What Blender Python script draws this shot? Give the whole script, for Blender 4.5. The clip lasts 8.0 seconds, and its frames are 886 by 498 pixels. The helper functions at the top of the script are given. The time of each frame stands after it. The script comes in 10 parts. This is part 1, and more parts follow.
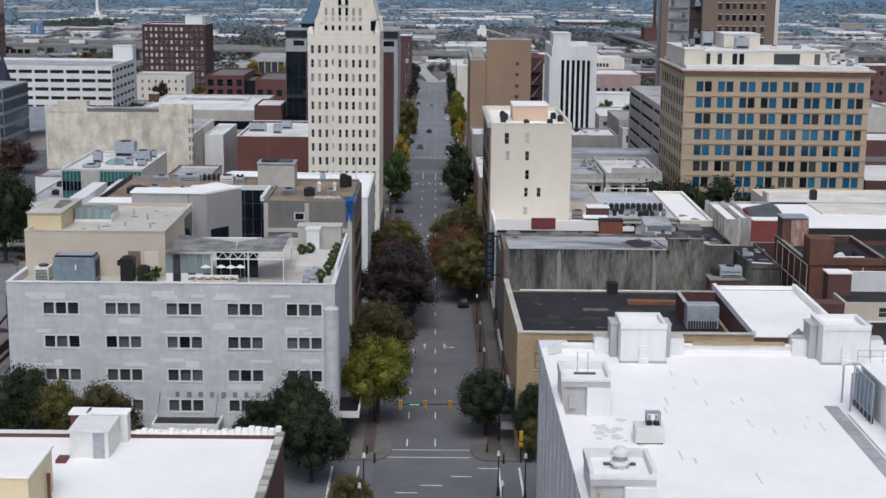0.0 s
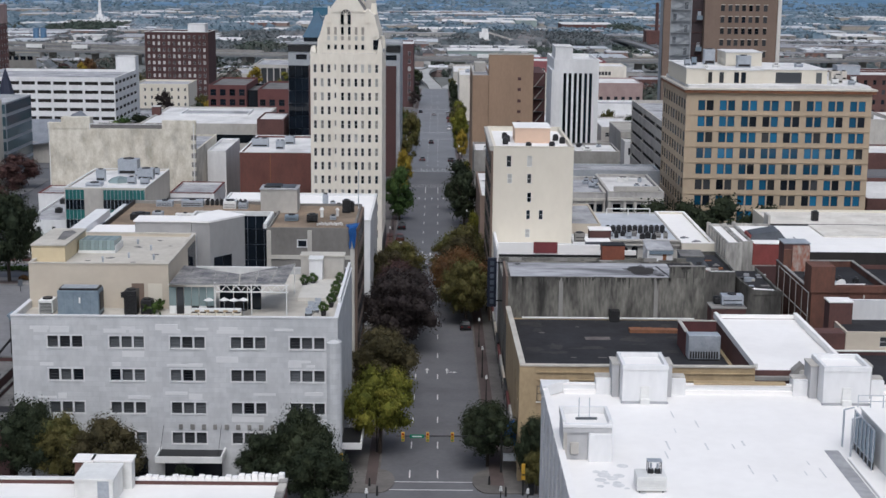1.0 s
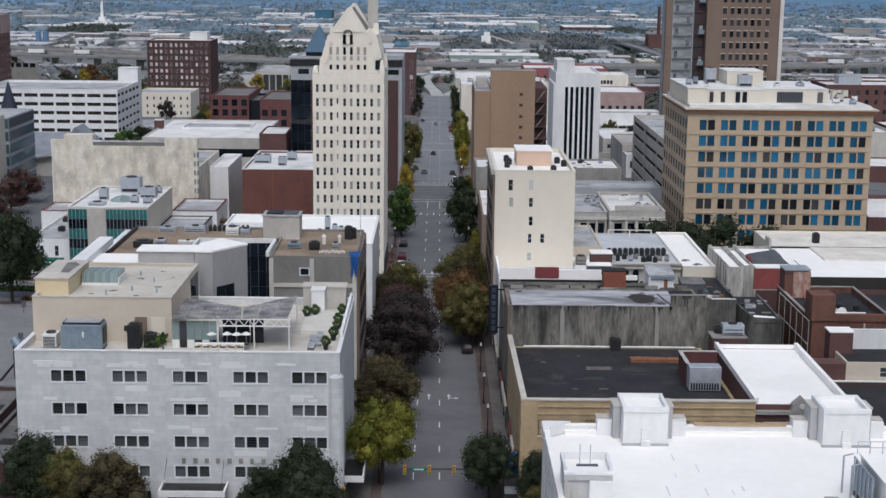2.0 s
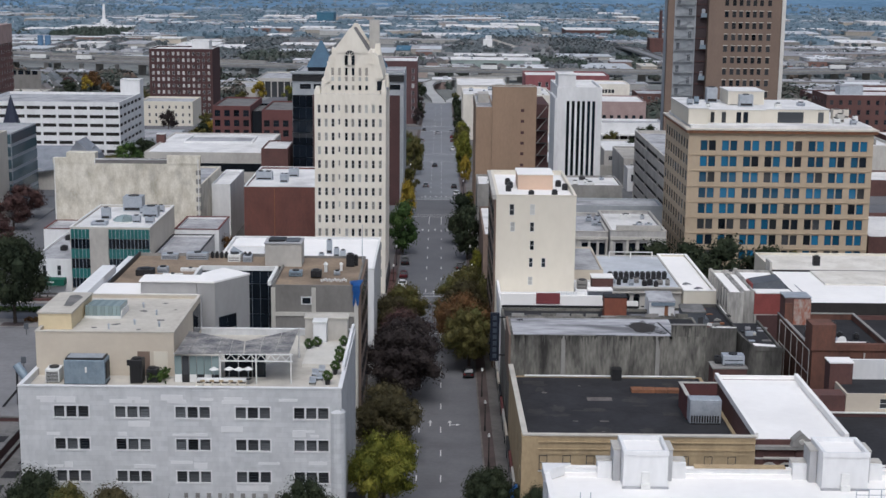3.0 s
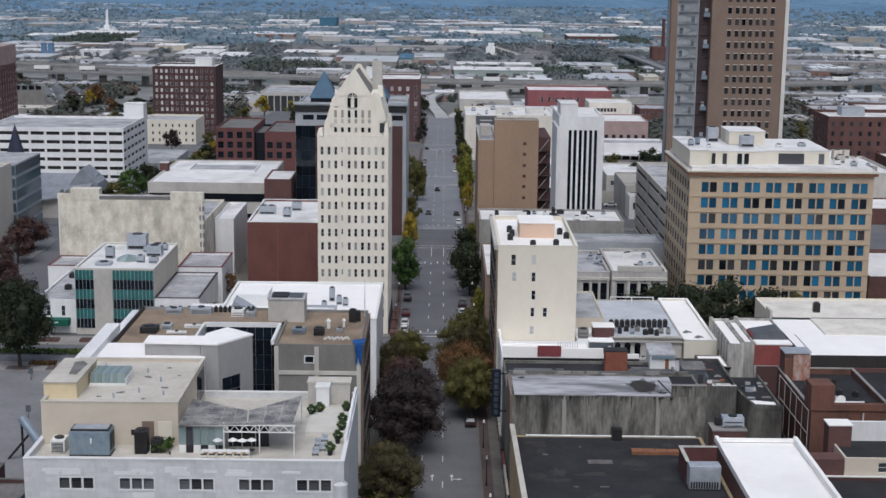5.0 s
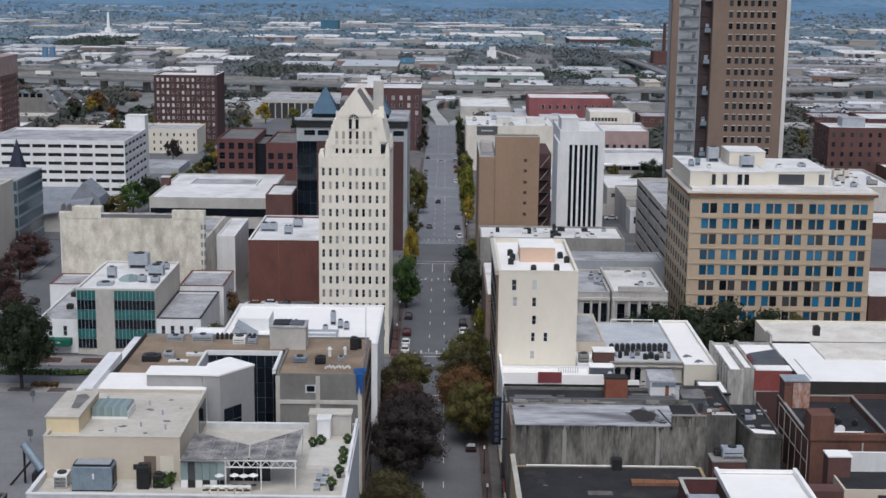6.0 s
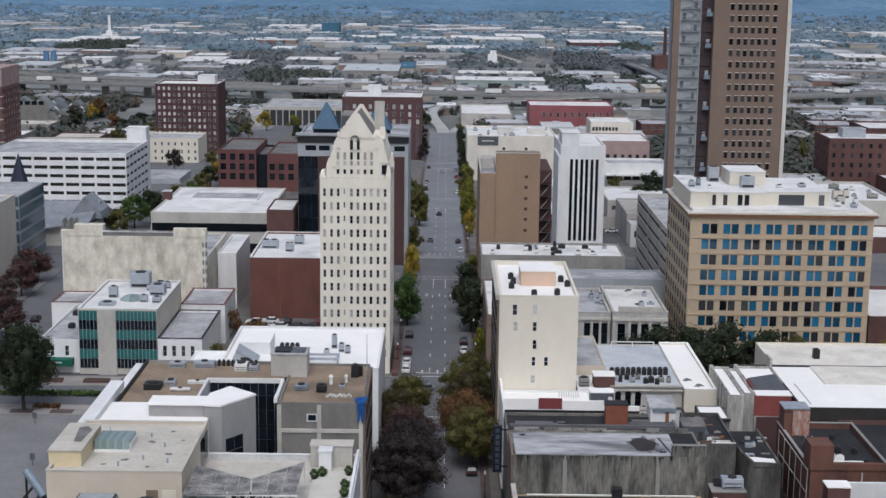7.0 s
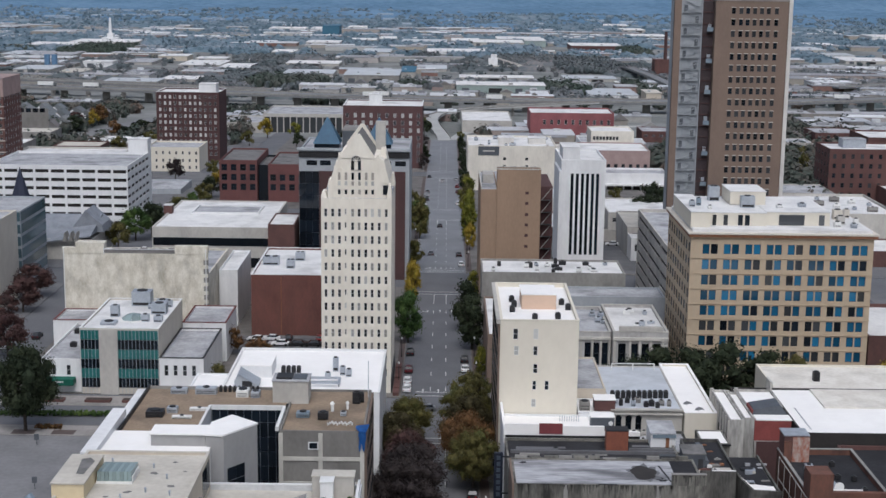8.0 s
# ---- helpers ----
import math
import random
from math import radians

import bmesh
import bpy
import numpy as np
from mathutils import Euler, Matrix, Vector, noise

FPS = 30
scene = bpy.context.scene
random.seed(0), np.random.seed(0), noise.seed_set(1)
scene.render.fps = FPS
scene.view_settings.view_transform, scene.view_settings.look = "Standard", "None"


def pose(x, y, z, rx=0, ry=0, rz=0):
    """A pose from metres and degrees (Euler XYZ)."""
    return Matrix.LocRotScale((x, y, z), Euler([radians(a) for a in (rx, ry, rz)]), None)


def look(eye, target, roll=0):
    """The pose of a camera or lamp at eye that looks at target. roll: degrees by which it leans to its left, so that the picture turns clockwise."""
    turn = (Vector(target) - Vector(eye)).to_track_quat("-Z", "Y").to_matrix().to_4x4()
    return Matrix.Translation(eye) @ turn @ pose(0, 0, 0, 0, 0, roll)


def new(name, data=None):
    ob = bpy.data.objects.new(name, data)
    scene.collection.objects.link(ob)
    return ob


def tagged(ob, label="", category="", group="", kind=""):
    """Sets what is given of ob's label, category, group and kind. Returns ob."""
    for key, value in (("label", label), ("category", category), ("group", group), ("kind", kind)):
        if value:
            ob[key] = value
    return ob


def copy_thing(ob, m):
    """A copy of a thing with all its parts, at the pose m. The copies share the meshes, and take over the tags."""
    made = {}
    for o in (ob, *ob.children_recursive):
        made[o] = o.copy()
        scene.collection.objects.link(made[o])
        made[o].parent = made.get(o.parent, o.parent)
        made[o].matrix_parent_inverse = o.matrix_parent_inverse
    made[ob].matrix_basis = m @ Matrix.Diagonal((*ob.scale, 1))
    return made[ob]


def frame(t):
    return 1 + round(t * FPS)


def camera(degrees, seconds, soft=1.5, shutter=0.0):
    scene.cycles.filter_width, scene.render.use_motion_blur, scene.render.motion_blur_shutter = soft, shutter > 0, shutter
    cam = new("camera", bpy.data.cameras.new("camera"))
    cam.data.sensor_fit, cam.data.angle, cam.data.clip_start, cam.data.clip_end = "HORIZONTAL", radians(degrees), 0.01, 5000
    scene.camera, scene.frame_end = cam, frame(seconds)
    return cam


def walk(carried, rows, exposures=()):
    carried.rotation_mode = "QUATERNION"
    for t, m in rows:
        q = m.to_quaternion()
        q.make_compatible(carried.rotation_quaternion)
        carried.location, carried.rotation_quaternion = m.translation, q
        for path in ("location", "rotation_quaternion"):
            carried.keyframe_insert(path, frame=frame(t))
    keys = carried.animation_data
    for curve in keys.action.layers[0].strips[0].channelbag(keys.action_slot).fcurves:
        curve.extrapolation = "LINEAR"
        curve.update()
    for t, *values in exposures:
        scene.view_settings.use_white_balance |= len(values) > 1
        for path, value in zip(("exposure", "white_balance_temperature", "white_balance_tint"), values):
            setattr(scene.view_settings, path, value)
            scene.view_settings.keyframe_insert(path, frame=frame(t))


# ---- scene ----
cam = camera(34.05, 8.0)
PATH = [  # seconds, x, y, z, yaw, pitch, roll
    (0.0, 0.000, 0.000, 59.411, -0.393, -11.340, -0.595),
    (0.5, -0.039, 0.063, 61.367, -0.348, -11.338, -0.592),
    (1.0, -0.064, 0.120, 63.377, -0.305, -11.335, -0.590),
    (1.5, -0.079, 0.173, 65.435, -0.264, -11.332, -0.590),
    (2.0, -0.084, 0.223, 67.535, -0.226, -11.328, -0.591),
    (2.5, -0.083, 0.269, 69.672, -0.191, -11.324, -0.594),
    (3.0, -0.079, 0.314, 71.838, -0.158, -11.319, -0.598),
    (3.5, -0.072, 0.357, 74.027, -0.127, -11.313, -0.604),
    (4.0, -0.066, 0.400, 76.234, -0.098, -11.307, -0.611),
    (4.5, -0.063, 0.444, 78.452, -0.073, -11.301, -0.620),
    (5.0, -0.065, 0.490, 80.675, -0.049, -11.294, -0.630),
    (5.5, -0.075, 0.537, 82.898, -0.028, -11.286, -0.641),
    (6.0, -0.096, 0.588, 85.113, -0.010, -11.278, -0.654),
    (6.5, -0.128, 0.643, 87.315, 0.006, -11.269, -0.668),
    (7.0, -0.176, 0.703, 89.498, 0.020, -11.260, -0.684),
    (7.5, -0.240, 0.768, 91.654, 0.031, -11.251, -0.702),
    (8.0, -0.325, 0.841, 93.780, 0.040, -11.240, -0.720),
]
walk(cam, [(t, pose(x, y, z, 0, 0, yaw) @ pose(0, 0, 0, 90 + pitch) @ pose(0, 0, 0, 0, 0, -roll)) for t, x, y, z, yaw, pitch, roll in PATH],
     [(0.0, 0.0, 5900, 9), (8.0, 0.0, 5900, 9)])

# world, sun, exposure: a bright overcast noon
world = bpy.data.worlds.new("overcast_sky")
scene.world = world
world.use_nodes = True
wn, wl = world.node_tree.nodes, world.node_tree.links
sky = wn.new("ShaderNodeTexSky")
sky.sky_type = "NISHITA"
sky.sun_disc = False
sky.sun_elevation, sky.sun_rotation = radians(58), radians(178)
sky.air_density, sky.dust_density, sky.ozone_density = 1.0, 6.0, 1.0
veil = wn.new("ShaderNodeHueSaturation")
veil.inputs["Saturation"].default_value = 0.75
wl.new(sky.outputs[0], veil.inputs["Color"])
wl.new(veil.outputs[0], wn["Background"].inputs["Color"])
wn["Background"].inputs["Strength"].default_value = 0.115
sun = new("sun", bpy.data.lights.new("sun", "SUN"))
sun.data.energy, sun.data.angle, sun.data.color = 1.0, radians(35), (1.0, 0.98, 0.96)
sun.matrix_world = look((6, -120, 190), (0, 0, 0))
scene.view_settings.exposure = 0.0

# materials
def mat(name, c, c2=None, rough=0.85, big=5.0, fine=0.5, amt=1.0, bump=0.15, streak=0.0, rnd=0.0, metal=0.0, spec=0.3, grime=0.0, along=1.0):
    """A weathered surface: c and c2 mixed by coarse and fine noise at real size; streak pulls the stains downwards, along draws them out east to west; rnd varies the value from piece to piece."""
    m = bpy.data.materials.new(name)
    m.use_nodes = True
    nt = m.node_tree
    n, l = nt.nodes, nt.links
    b = n["Principled BSDF"]
    c2 = c2 or tuple(v * 0.72 for v in c)
    geo = n.new("ShaderNodeNewGeometry")
    mp = n.new("ShaderNodeMapping")
    mp.inputs["Scale"].default_value = (1 / along, 1, 1 - 0.88 * streak)
    l.new(geo.outputs["Position"], mp.inputs["Vector"])
    facs = []
    for size, det in ((big, 5), (fine, 3)):
        t = n.new("ShaderNodeTexNoise")
        t.inputs["Scale"].default_value, t.inputs["Detail"].default_value = 1 / size, det
        l.new(mp.outputs[0], t.inputs["Vector"])
        r = n.new("ShaderNodeMapRange")
        r.inputs[1].default_value, r.inputs[2].default_value = 0.35, 0.68
        l.new(t.outputs[0], r.inputs[0])
        facs.append((t, r))
    add = n.new("ShaderNodeMath")
    add.operation = "MULTIPLY_ADD"
    l.new(facs[0][1].outputs[0], add.inputs[0])
    add.inputs[1].default_value = 0.62 * amt
    half = n.new("ShaderNodeMath")
    half.operation = "MULTIPLY"
    half.inputs[1].default_value = 0.38 * amt
    l.new(facs[1][1].outputs[0], half.inputs[0])
    l.new(half.outputs[0], add.inputs[2])
    mix = n.new("ShaderNodeMix")
    mix.data_type = "RGBA"
    mix.inputs["A"].default_value, mix.inputs["B"].default_value = (*c, 1), (*c2, 1)
    l.new(add.outputs[0], mix.inputs["Factor"])
    out = mix.outputs["Result"]
    if grime:
        t = n.new("ShaderNodeTexNoise")
        t.inputs["Scale"].default_value, t.inputs["Detail"].default_value = 1 / (big * 2.3), 8
        mp2 = n.new("ShaderNodeMapping")
        mp2.inputs["Location"].default_value = (31, 17, 5)
        l.new(mp.outputs[0], mp2.inputs["Vector"])
        l.new(mp2.outputs[0], t.inputs["Vector"])
        r = n.new("ShaderNodeMapRange")
        r.inputs[1].default_value, r.inputs[2].default_value, r.inputs[4].default_value = 0.5, 0.66, grime
        l.new(t.outputs[0], r.inputs[0])
        g = n.new("ShaderNodeMix")
        g.data_type = "RGBA"
        g.inputs["B"].default_value = tuple(v * 0.38 for v in c2) + (1,)
        l.new(out, g.inputs["A"])
        l.new(r.outputs[0], g.inputs["Factor"])
        out = g.outputs["Result"]
    if rnd:
        oi = n.new("ShaderNodeObjectInfo")
        r = n.new("ShaderNodeMapRange")
        r.inputs[3].default_value, r.inputs[4].default_value = 1 - rnd, 1 + rnd
        l.new(oi.outputs["Random"], r.inputs[0])
        h = n.new("ShaderNodeHueSaturation")
        l.new(r.outputs[0], h.inputs["Value"])
        l.new(out, h.inputs["Color"])
        out = h.outputs[0]
    l.new(out, b.inputs["Base Color"])
    b.inputs["Roughness"].default_value, b.inputs["Metallic"].default_value = rough, metal
    b.inputs["Specular IOR Level"].default_value = spec
    if bump:
        bp = n.new("ShaderNodeBump")
        bp.inputs["Strength"].default_value, bp.inputs["Distance"].default_value = bump, 0.08
        l.new(facs[1][0].outputs[0], bp.inputs["Height"])
        l.new(bp.outputs[0], b.inputs["Normal"])
    return m


def island_mat(name, cols, rough=0.9, amt=0.35):
    """For joined pieces: each one takes its own colour between those given."""
    m = bpy.data.materials.new(name)
    m.use_nodes = True
    n, l = m.node_tree.nodes, m.node_tree.links
    b = n["Principled BSDF"]
    geo = n.new("ShaderNodeNewGeometry")
    ramp = n.new("ShaderNodeValToRGB")
    e = ramp.color_ramp.elements
    for i, c in enumerate(cols):
        el = e[i] if i < 2 else e.new(0.5)
        el.color = (*c, 1)
    for i, el in enumerate(e):
        el.position = i / (len(cols) - 1)
    for i, c in enumerate(cols):
        e[i].color = (*c, 1)
    l.new(geo.outputs["Random Per Island"], ramp.inputs[0])
    t = n.new("ShaderNodeTexNoise")
    t.inputs["Scale"].default_value = 0.35
    l.new(geo.outputs["Position"], t.inputs["Vector"])
    r = n.new("ShaderNodeMapRange")
    r.inputs[3].default_value, r.inputs[4].default_value = 1 - amt, 1 + amt
    l.new(t.outputs[0], r.inputs[0])
    h = n.new("ShaderNodeHueSaturation")
    l.new(ramp.outputs[0], h.inputs["Color"])
    l.new(r.outputs[0], h.inputs["Value"])
    l.new(h.outputs[0], b.inputs["Base Color"])
    b.inputs["Roughness"].default_value = rough
    b.inputs["Specular IOR Level"].default_value = 0.2
    return m


def patch_mat(name, cols, tree=8.0, stand=110.0, rough=0.95):
    """Foliage seen from afar: the colour drifts from stand to stand and from tree to tree."""
    m = bpy.data.materials.new(name)
    m.use_nodes = True
    n, l = m.node_tree.nodes, m.node_tree.links
    b = n["Principled BSDF"]
    geo = n.new("ShaderNodeNewGeometry")
    facs = []
    for size in (tree, stand):
        t = n.new("ShaderNodeTexNoise")
        t.inputs["Scale"].default_value, t.inputs["Detail"].default_value = 1 / size, 2
        l.new(geo.outputs["Position"], t.inputs["Vector"])
        facs.append(t)
    add = n.new("ShaderNodeMath")
    l.new(facs[0].outputs[0], add.inputs[0])
    l.new(facs[1].outputs[0], add.inputs[1])
    r = n.new("ShaderNodeMapRange")
    r.inputs[1].default_value, r.inputs[2].default_value = 0.72, 1.28
    l.new(add.outputs[0], r.inputs[0])
    ramp = n.new("ShaderNodeValToRGB")
    e = ramp.color_ramp.elements
    for i in range(len(cols) - 2):
        e.new((i + 1) / (len(cols) - 1))
    for i, c in enumerate(cols):
        e[i].color = (*c, 1)
    l.new(r.outputs[0], ramp.inputs[0])
    l.new(ramp.outputs[0], b.inputs["Base Color"])
    b.inputs["Roughness"].default_value, b.inputs["Specular IOR Level"].default_value = rough, 0.1
    return m


def glass_mat(name, c, rough=0.06, rnd=0.5):
    m = bpy.data.materials.new(name)
    m.use_nodes = True
    n, l = m.node_tree.nodes, m.node_tree.links
    b = n["Principled BSDF"]
    oi = n.new("ShaderNodeObjectInfo")
    r = n.new("ShaderNodeMapRange")
    r.inputs[3].default_value, r.inputs[4].default_value = 1 - rnd, 1 + rnd
    l.new(oi.outputs["Random"], r.inputs[0])
    h = n.new("ShaderNodeHueSaturation")
    h.inputs["Color"].default_value = (*c, 1)
    l.new(r.outputs[0], h.inputs["Value"])
    l.new(h.outputs[0], b.inputs["Base Color"])
    b.inputs["Roughness"].default_value = rough
    b.inputs["IOR"].default_value = 1.5
    return m


ASPHALT = mat("asphalt", (0.14, 0.142, 0.152), (0.105, 0.107, 0.115), 0.9, 9, 0.7, bump=0.1)
ASPHALT_OLD = mat("old_asphalt", (0.17, 0.17, 0.175), (0.11, 0.11, 0.115), 0.9, 7, 0.8, grime=0.4)
ASPHALT_DARK = mat("dark_worn_asphalt", (0.155, 0.155, 0.163), (0.115, 0.115, 0.122), 0.9, 6, 0.6, bump=0.1, grime=0.25)
# far stretch of the avenue: haze painted in as a paler asphalt
ASPHALT_HAZED = mat("haze_paled_asphalt", (0.21, 0.215, 0.23), (0.16, 0.165, 0.177), 0.9, 9, 0.7, bump=0.1)
PAVING = mat("concrete_paving", (0.18, 0.168, 0.157), (0.115, 0.107, 0.1), 0.9, 4, 0.6, grime=0.5)
BRICK_PAVING = mat("brick_paving", (0.115, 0.085, 0.077), (0.08, 0.064, 0.06), 0.9, 3, 0.4, grime=0.4)
LINE = mat("road_paint", (0.72, 0.72, 0.7), (0.45, 0.45, 0.44), 0.8, 1.5, 0.3)
MARBLE = mat("white_marble_panels", (0.61, 0.615, 0.62), (0.47, 0.48, 0.49), 0.55, 3.2, 0.7, 1.1, 0.05, streak=0.5)
def slabbed(m, w, h, amount):
    """Adds faint differences from slab to slab, and thin joints, to an upright stone facing."""
    n, l = m.node_tree.nodes, m.node_tree.links
    b = n["Principled BSDF"]
    old = b.inputs["Base Color"].links[0].from_socket
    geo = n.new("ShaderNodeNewGeometry")
    sep, com = n.new("ShaderNodeSeparateXYZ"), n.new("ShaderNodeCombineXYZ")
    add = n.new("ShaderNodeMath")
    l.new(geo.outputs["Position"], sep.inputs[0])
    l.new(sep.outputs[0], add.inputs[0])
    l.new(sep.outputs[1], add.inputs[1])
    l.new(add.outputs[0], com.inputs[0])
    l.new(sep.outputs[2], com.inputs[1])
    br = n.new("ShaderNodeTexBrick")
    br.inputs["Scale"].default_value, br.inputs["Brick Width"].default_value, br.inputs["Row Height"].default_value = 1.0, w, h
    br.inputs["Mortar Size"].default_value, br.inputs["Mortar Smooth"].default_value = 0.02, 0.3
    br.inputs["Color1"].default_value, br.inputs["Color2"].default_value = (1 - amount,) * 3 + (1,), (1 + amount,) * 3 + (1,)
    br.inputs["Mortar"].default_value = (1 - 1.8 * amount,) * 3 + (1,)
    l.new(com.outputs[0], br.inputs["Vector"])
    mx = n.new("ShaderNodeMix")
    mx.data_type, mx.blend_type = "RGBA", "MULTIPLY"
    mx.inputs["Factor"].default_value = 1.0
    l.new(old, mx.inputs["A"])
    l.new(br.outputs["Color"], mx.inputs["B"])
    l.new(mx.outputs["Result"], b.inputs["Base Color"])
    return m


slabbed(MARBLE, 1.5, 0.62, 0.055)
MARBLE_NEW = mat("new_white_marble", (0.7, 0.7, 0.7), (0.62, 0.62, 0.63), 0.5, 3, 0.7, 0.8, 0.04)
WHITE_ROOF = mat("white_roof_membrane", (0.87, 0.85, 0.825), (0.72, 0.7, 0.675), 0.7, 7, 1.1, 0.4, 0.08, grime=0.1)
OLD_WHITE = mat("weathered_white_roof", (0.74, 0.73, 0.715), (0.52, 0.515, 0.51), 0.8, 4.5, 0.7, 0.75, 0.12, grime=0.35)
COOL_GREY = mat("cool_grey_render", (0.5, 0.5, 0.505), (0.38, 0.38, 0.385), 0.9, 3, 0.6, streak=0.6, grime=0.2)
WHITE_PAINT = mat("white_painted_wall", (0.76, 0.76, 0.76), (0.6, 0.6, 0.6), 0.75, 4, 0.7, 0.8, 0.08, streak=0.7, grime=0.15)
CREAM_ROOF = mat("stained_cream_roof", (0.72, 0.69, 0.63), (0.5, 0.46, 0.4), 0.85, 3.5, 0.7, 0.8, 0.12, grime=0.35)
DARK_ROOF = mat("tar_roof", (0.034, 0.034, 0.038), (0.017, 0.017, 0.019), 0.95, 4, 0.7, bump=0.2, grime=0.2)
GREY_ROOF = mat("grey_membrane_roof", (0.46, 0.465, 0.48), (0.25, 0.25, 0.26), 0.85, 4, 0.8, grime=0.5)
BLUE_ROOF = mat("pale_blue_grey_roof", (0.52, 0.545, 0.58), (0.4, 0.42, 0.45), 0.8, 4, 0.8, 0.8, grime=0.3)
WORN_ROOF = mat("worn_felt_roof", (0.2, 0.195, 0.19), (0.1, 0.097, 0.095), 0.95, 3, 0.6, grime=0.5)
GRAVEL_ROOF = mat("tan_gravel_roof", (0.3, 0.23, 0.16), (0.17, 0.13, 0.1), 0.95, 5, 0.5, bump=0.3, grime=0.5)
PALE_ROOF = mat("pale_dusty_roof", (0.56, 0.53, 0.47), (0.42, 0.39, 0.34), 0.9, 4, 0.8, grime=0.25)
CONCRETE = mat("grey_concrete", (0.3, 0.29, 0.27), (0.2, 0.19, 0.18), 0.9, 4, 0.7, streak=0.5, grime=0.3)
CONCRETE_LIGHT = mat("pale_concrete", (0.5, 0.48, 0.44), (0.38, 0.36, 0.33), 0.9, 4, 0.7, streak=0.5, grime=0.2)
CONCRETE_STAINED = mat("stained_concrete", (0.245, 0.235, 0.205), (0.07, 0.067, 0.062), 0.95, 2.2, 0.35, 0.95, 0.3, streak=0.8, grime=0.7)
STUCCO_GREY = mat("grey_stucco", (0.325, 0.32, 0.315), (0.27, 0.265, 0.26), 0.85, 5, 0.8, streak=0.5, grime=0.12)
CREAM = mat("cream_painted_wall", (0.68, 0.635, 0.54), (0.62, 0.575, 0.485), 0.8, 8, 0.9, 0.9, 0.04, streak=0.5)
LIME = mat("pale_limestone", (0.79, 0.745, 0.655), (0.68, 0.63, 0.54), 0.85, 3.5, 0.8, 1.0, 0.1, streak=0.6)
TAN_STONE = mat("tan_terracotta_wall", (0.46, 0.37, 0.265), (0.39, 0.31, 0.22), 0.85, 4, 0.7, 1.0, 0.08, streak=0.4)
BEIGE = mat("beige_stucco", (0.56, 0.5, 0.41), (0.5, 0.44, 0.36), 0.85, 4, 0.8)
YELLOW_PAINT = mat("pale_yellow_paint", (0.68, 0.58, 0.38), (0.6, 0.5, 0.33), 0.85, 4, 0.8)
THEATRE = mat("weathered_cream_plaster", (0.72, 0.685, 0.6), (0.47, 0.43, 0.34), 0.92, 1.6, 0.3, 1.0, 0.25, streak=0.5, grime=0.4)
YELLOW_BRICK = mat("buff_brick", (0.46, 0.355, 0.215), (0.33, 0.25, 0.15), 0.9, 2.5, 0.35, 1.0, 0.2, streak=0.5, grime=0.2)
RED_BRICK = mat("red_brick", (0.135, 0.068, 0.06), (0.09, 0.051, 0.047), 0.92, 3, 0.35, 1.0, 0.2, streak=0.4, grime=0.2)
ORANGE_BRICK = mat("orange_red_brick", (0.165, 0.078, 0.056), (0.105, 0.056, 0.044), 0.92, 2, 0.35, 1.1, 0.2, streak=0.6, grime=0.55)
# near-black for dark walls and openings, and for shade inside garage decks
DARK_AND_SHADE = mat("dark_wall_and_shade", (0.042, 0.038, 0.036), (0.028, 0.026, 0.025), 0.95, 3, 0.5, streak=0.4)
PARTY = mat("stained_party_wall", (0.5, 0.485, 0.45), (0.26, 0.25, 0.235), 0.92, 1.6, 0.4, 1.1, 0.15, streak=0.88, grime=0.6)
STONE_GREY = mat("weathered_grey_stone", (0.48, 0.465, 0.445), (0.3, 0.29, 0.28), 0.92, 3, 0.6, 1.0, 0.15, streak=0.6, grime=0.4)
PAVING_PALE = mat("pale_paving", (0.33, 0.31, 0.29), (0.22, 0.205, 0.195), 0.9, 4, 0.6, grime=0.4)
LOT = mat("worn_lot_asphalt", (0.215, 0.213, 0.218), (0.15, 0.149, 0.153), 0.9, 9, 0.9, grime=0.25)
CHIMNEY_BRICK = mat("chimney_brick", (0.25, 0.09, 0.055), (0.17, 0.065, 0.045), 0.92, 1.5, 0.3, 1.0, 0.2, streak=0.4)
HOTEL_STONE = mat("blue_grey_stone", (0.38, 0.4, 0.42), (0.3, 0.32, 0.34), 0.85, 4, 0.8, streak=0.4)
LIME_OLD = mat("old_pale_stone", (0.56, 0.54, 0.49), (0.42, 0.4, 0.36), 0.88, 2.5, 0.5, streak=0.6, grime=0.2)
BONE = mat("bone_painted_wall", (0.6, 0.56, 0.49), (0.5, 0.46, 0.4), 0.85, 4, 0.8, streak=0.5, grime=0.15)
CREAM_WHITE = mat("cream_white_wall", (0.7, 0.66, 0.58), (0.58, 0.545, 0.48), 0.85, 3, 0.6, streak=0.7, grime=0.2)
OFFWHITE = mat("offwhite_stained_wall", (0.64, 0.62, 0.58), (0.5, 0.48, 0.45), 0.85, 4, 0.8, streak=0.7, grime=0.25)
TAN_BRICK = mat("tan_brown_brick", (0.315, 0.218, 0.15), (0.25, 0.175, 0.122), 0.92, 5, 0.5, 1.0, 0.12, streak=0.7)
SLATE_METAL = mat("slate_grey_metal", (0.1, 0.11, 0.125), (0.07, 0.078, 0.09), 0.6, 2, 0.4)
RED_PANEL = mat("maroon_panel_paint", (0.2, 0.05, 0.055), (0.16, 0.042, 0.046), 0.8, 2, 0.4)
DARK_BRICK = mat("dark_maroon_brick", (0.088, 0.047, 0.046), (0.066, 0.038, 0.037), 0.92, 3, 0.4, 1.0, 0.15, streak=0.3)
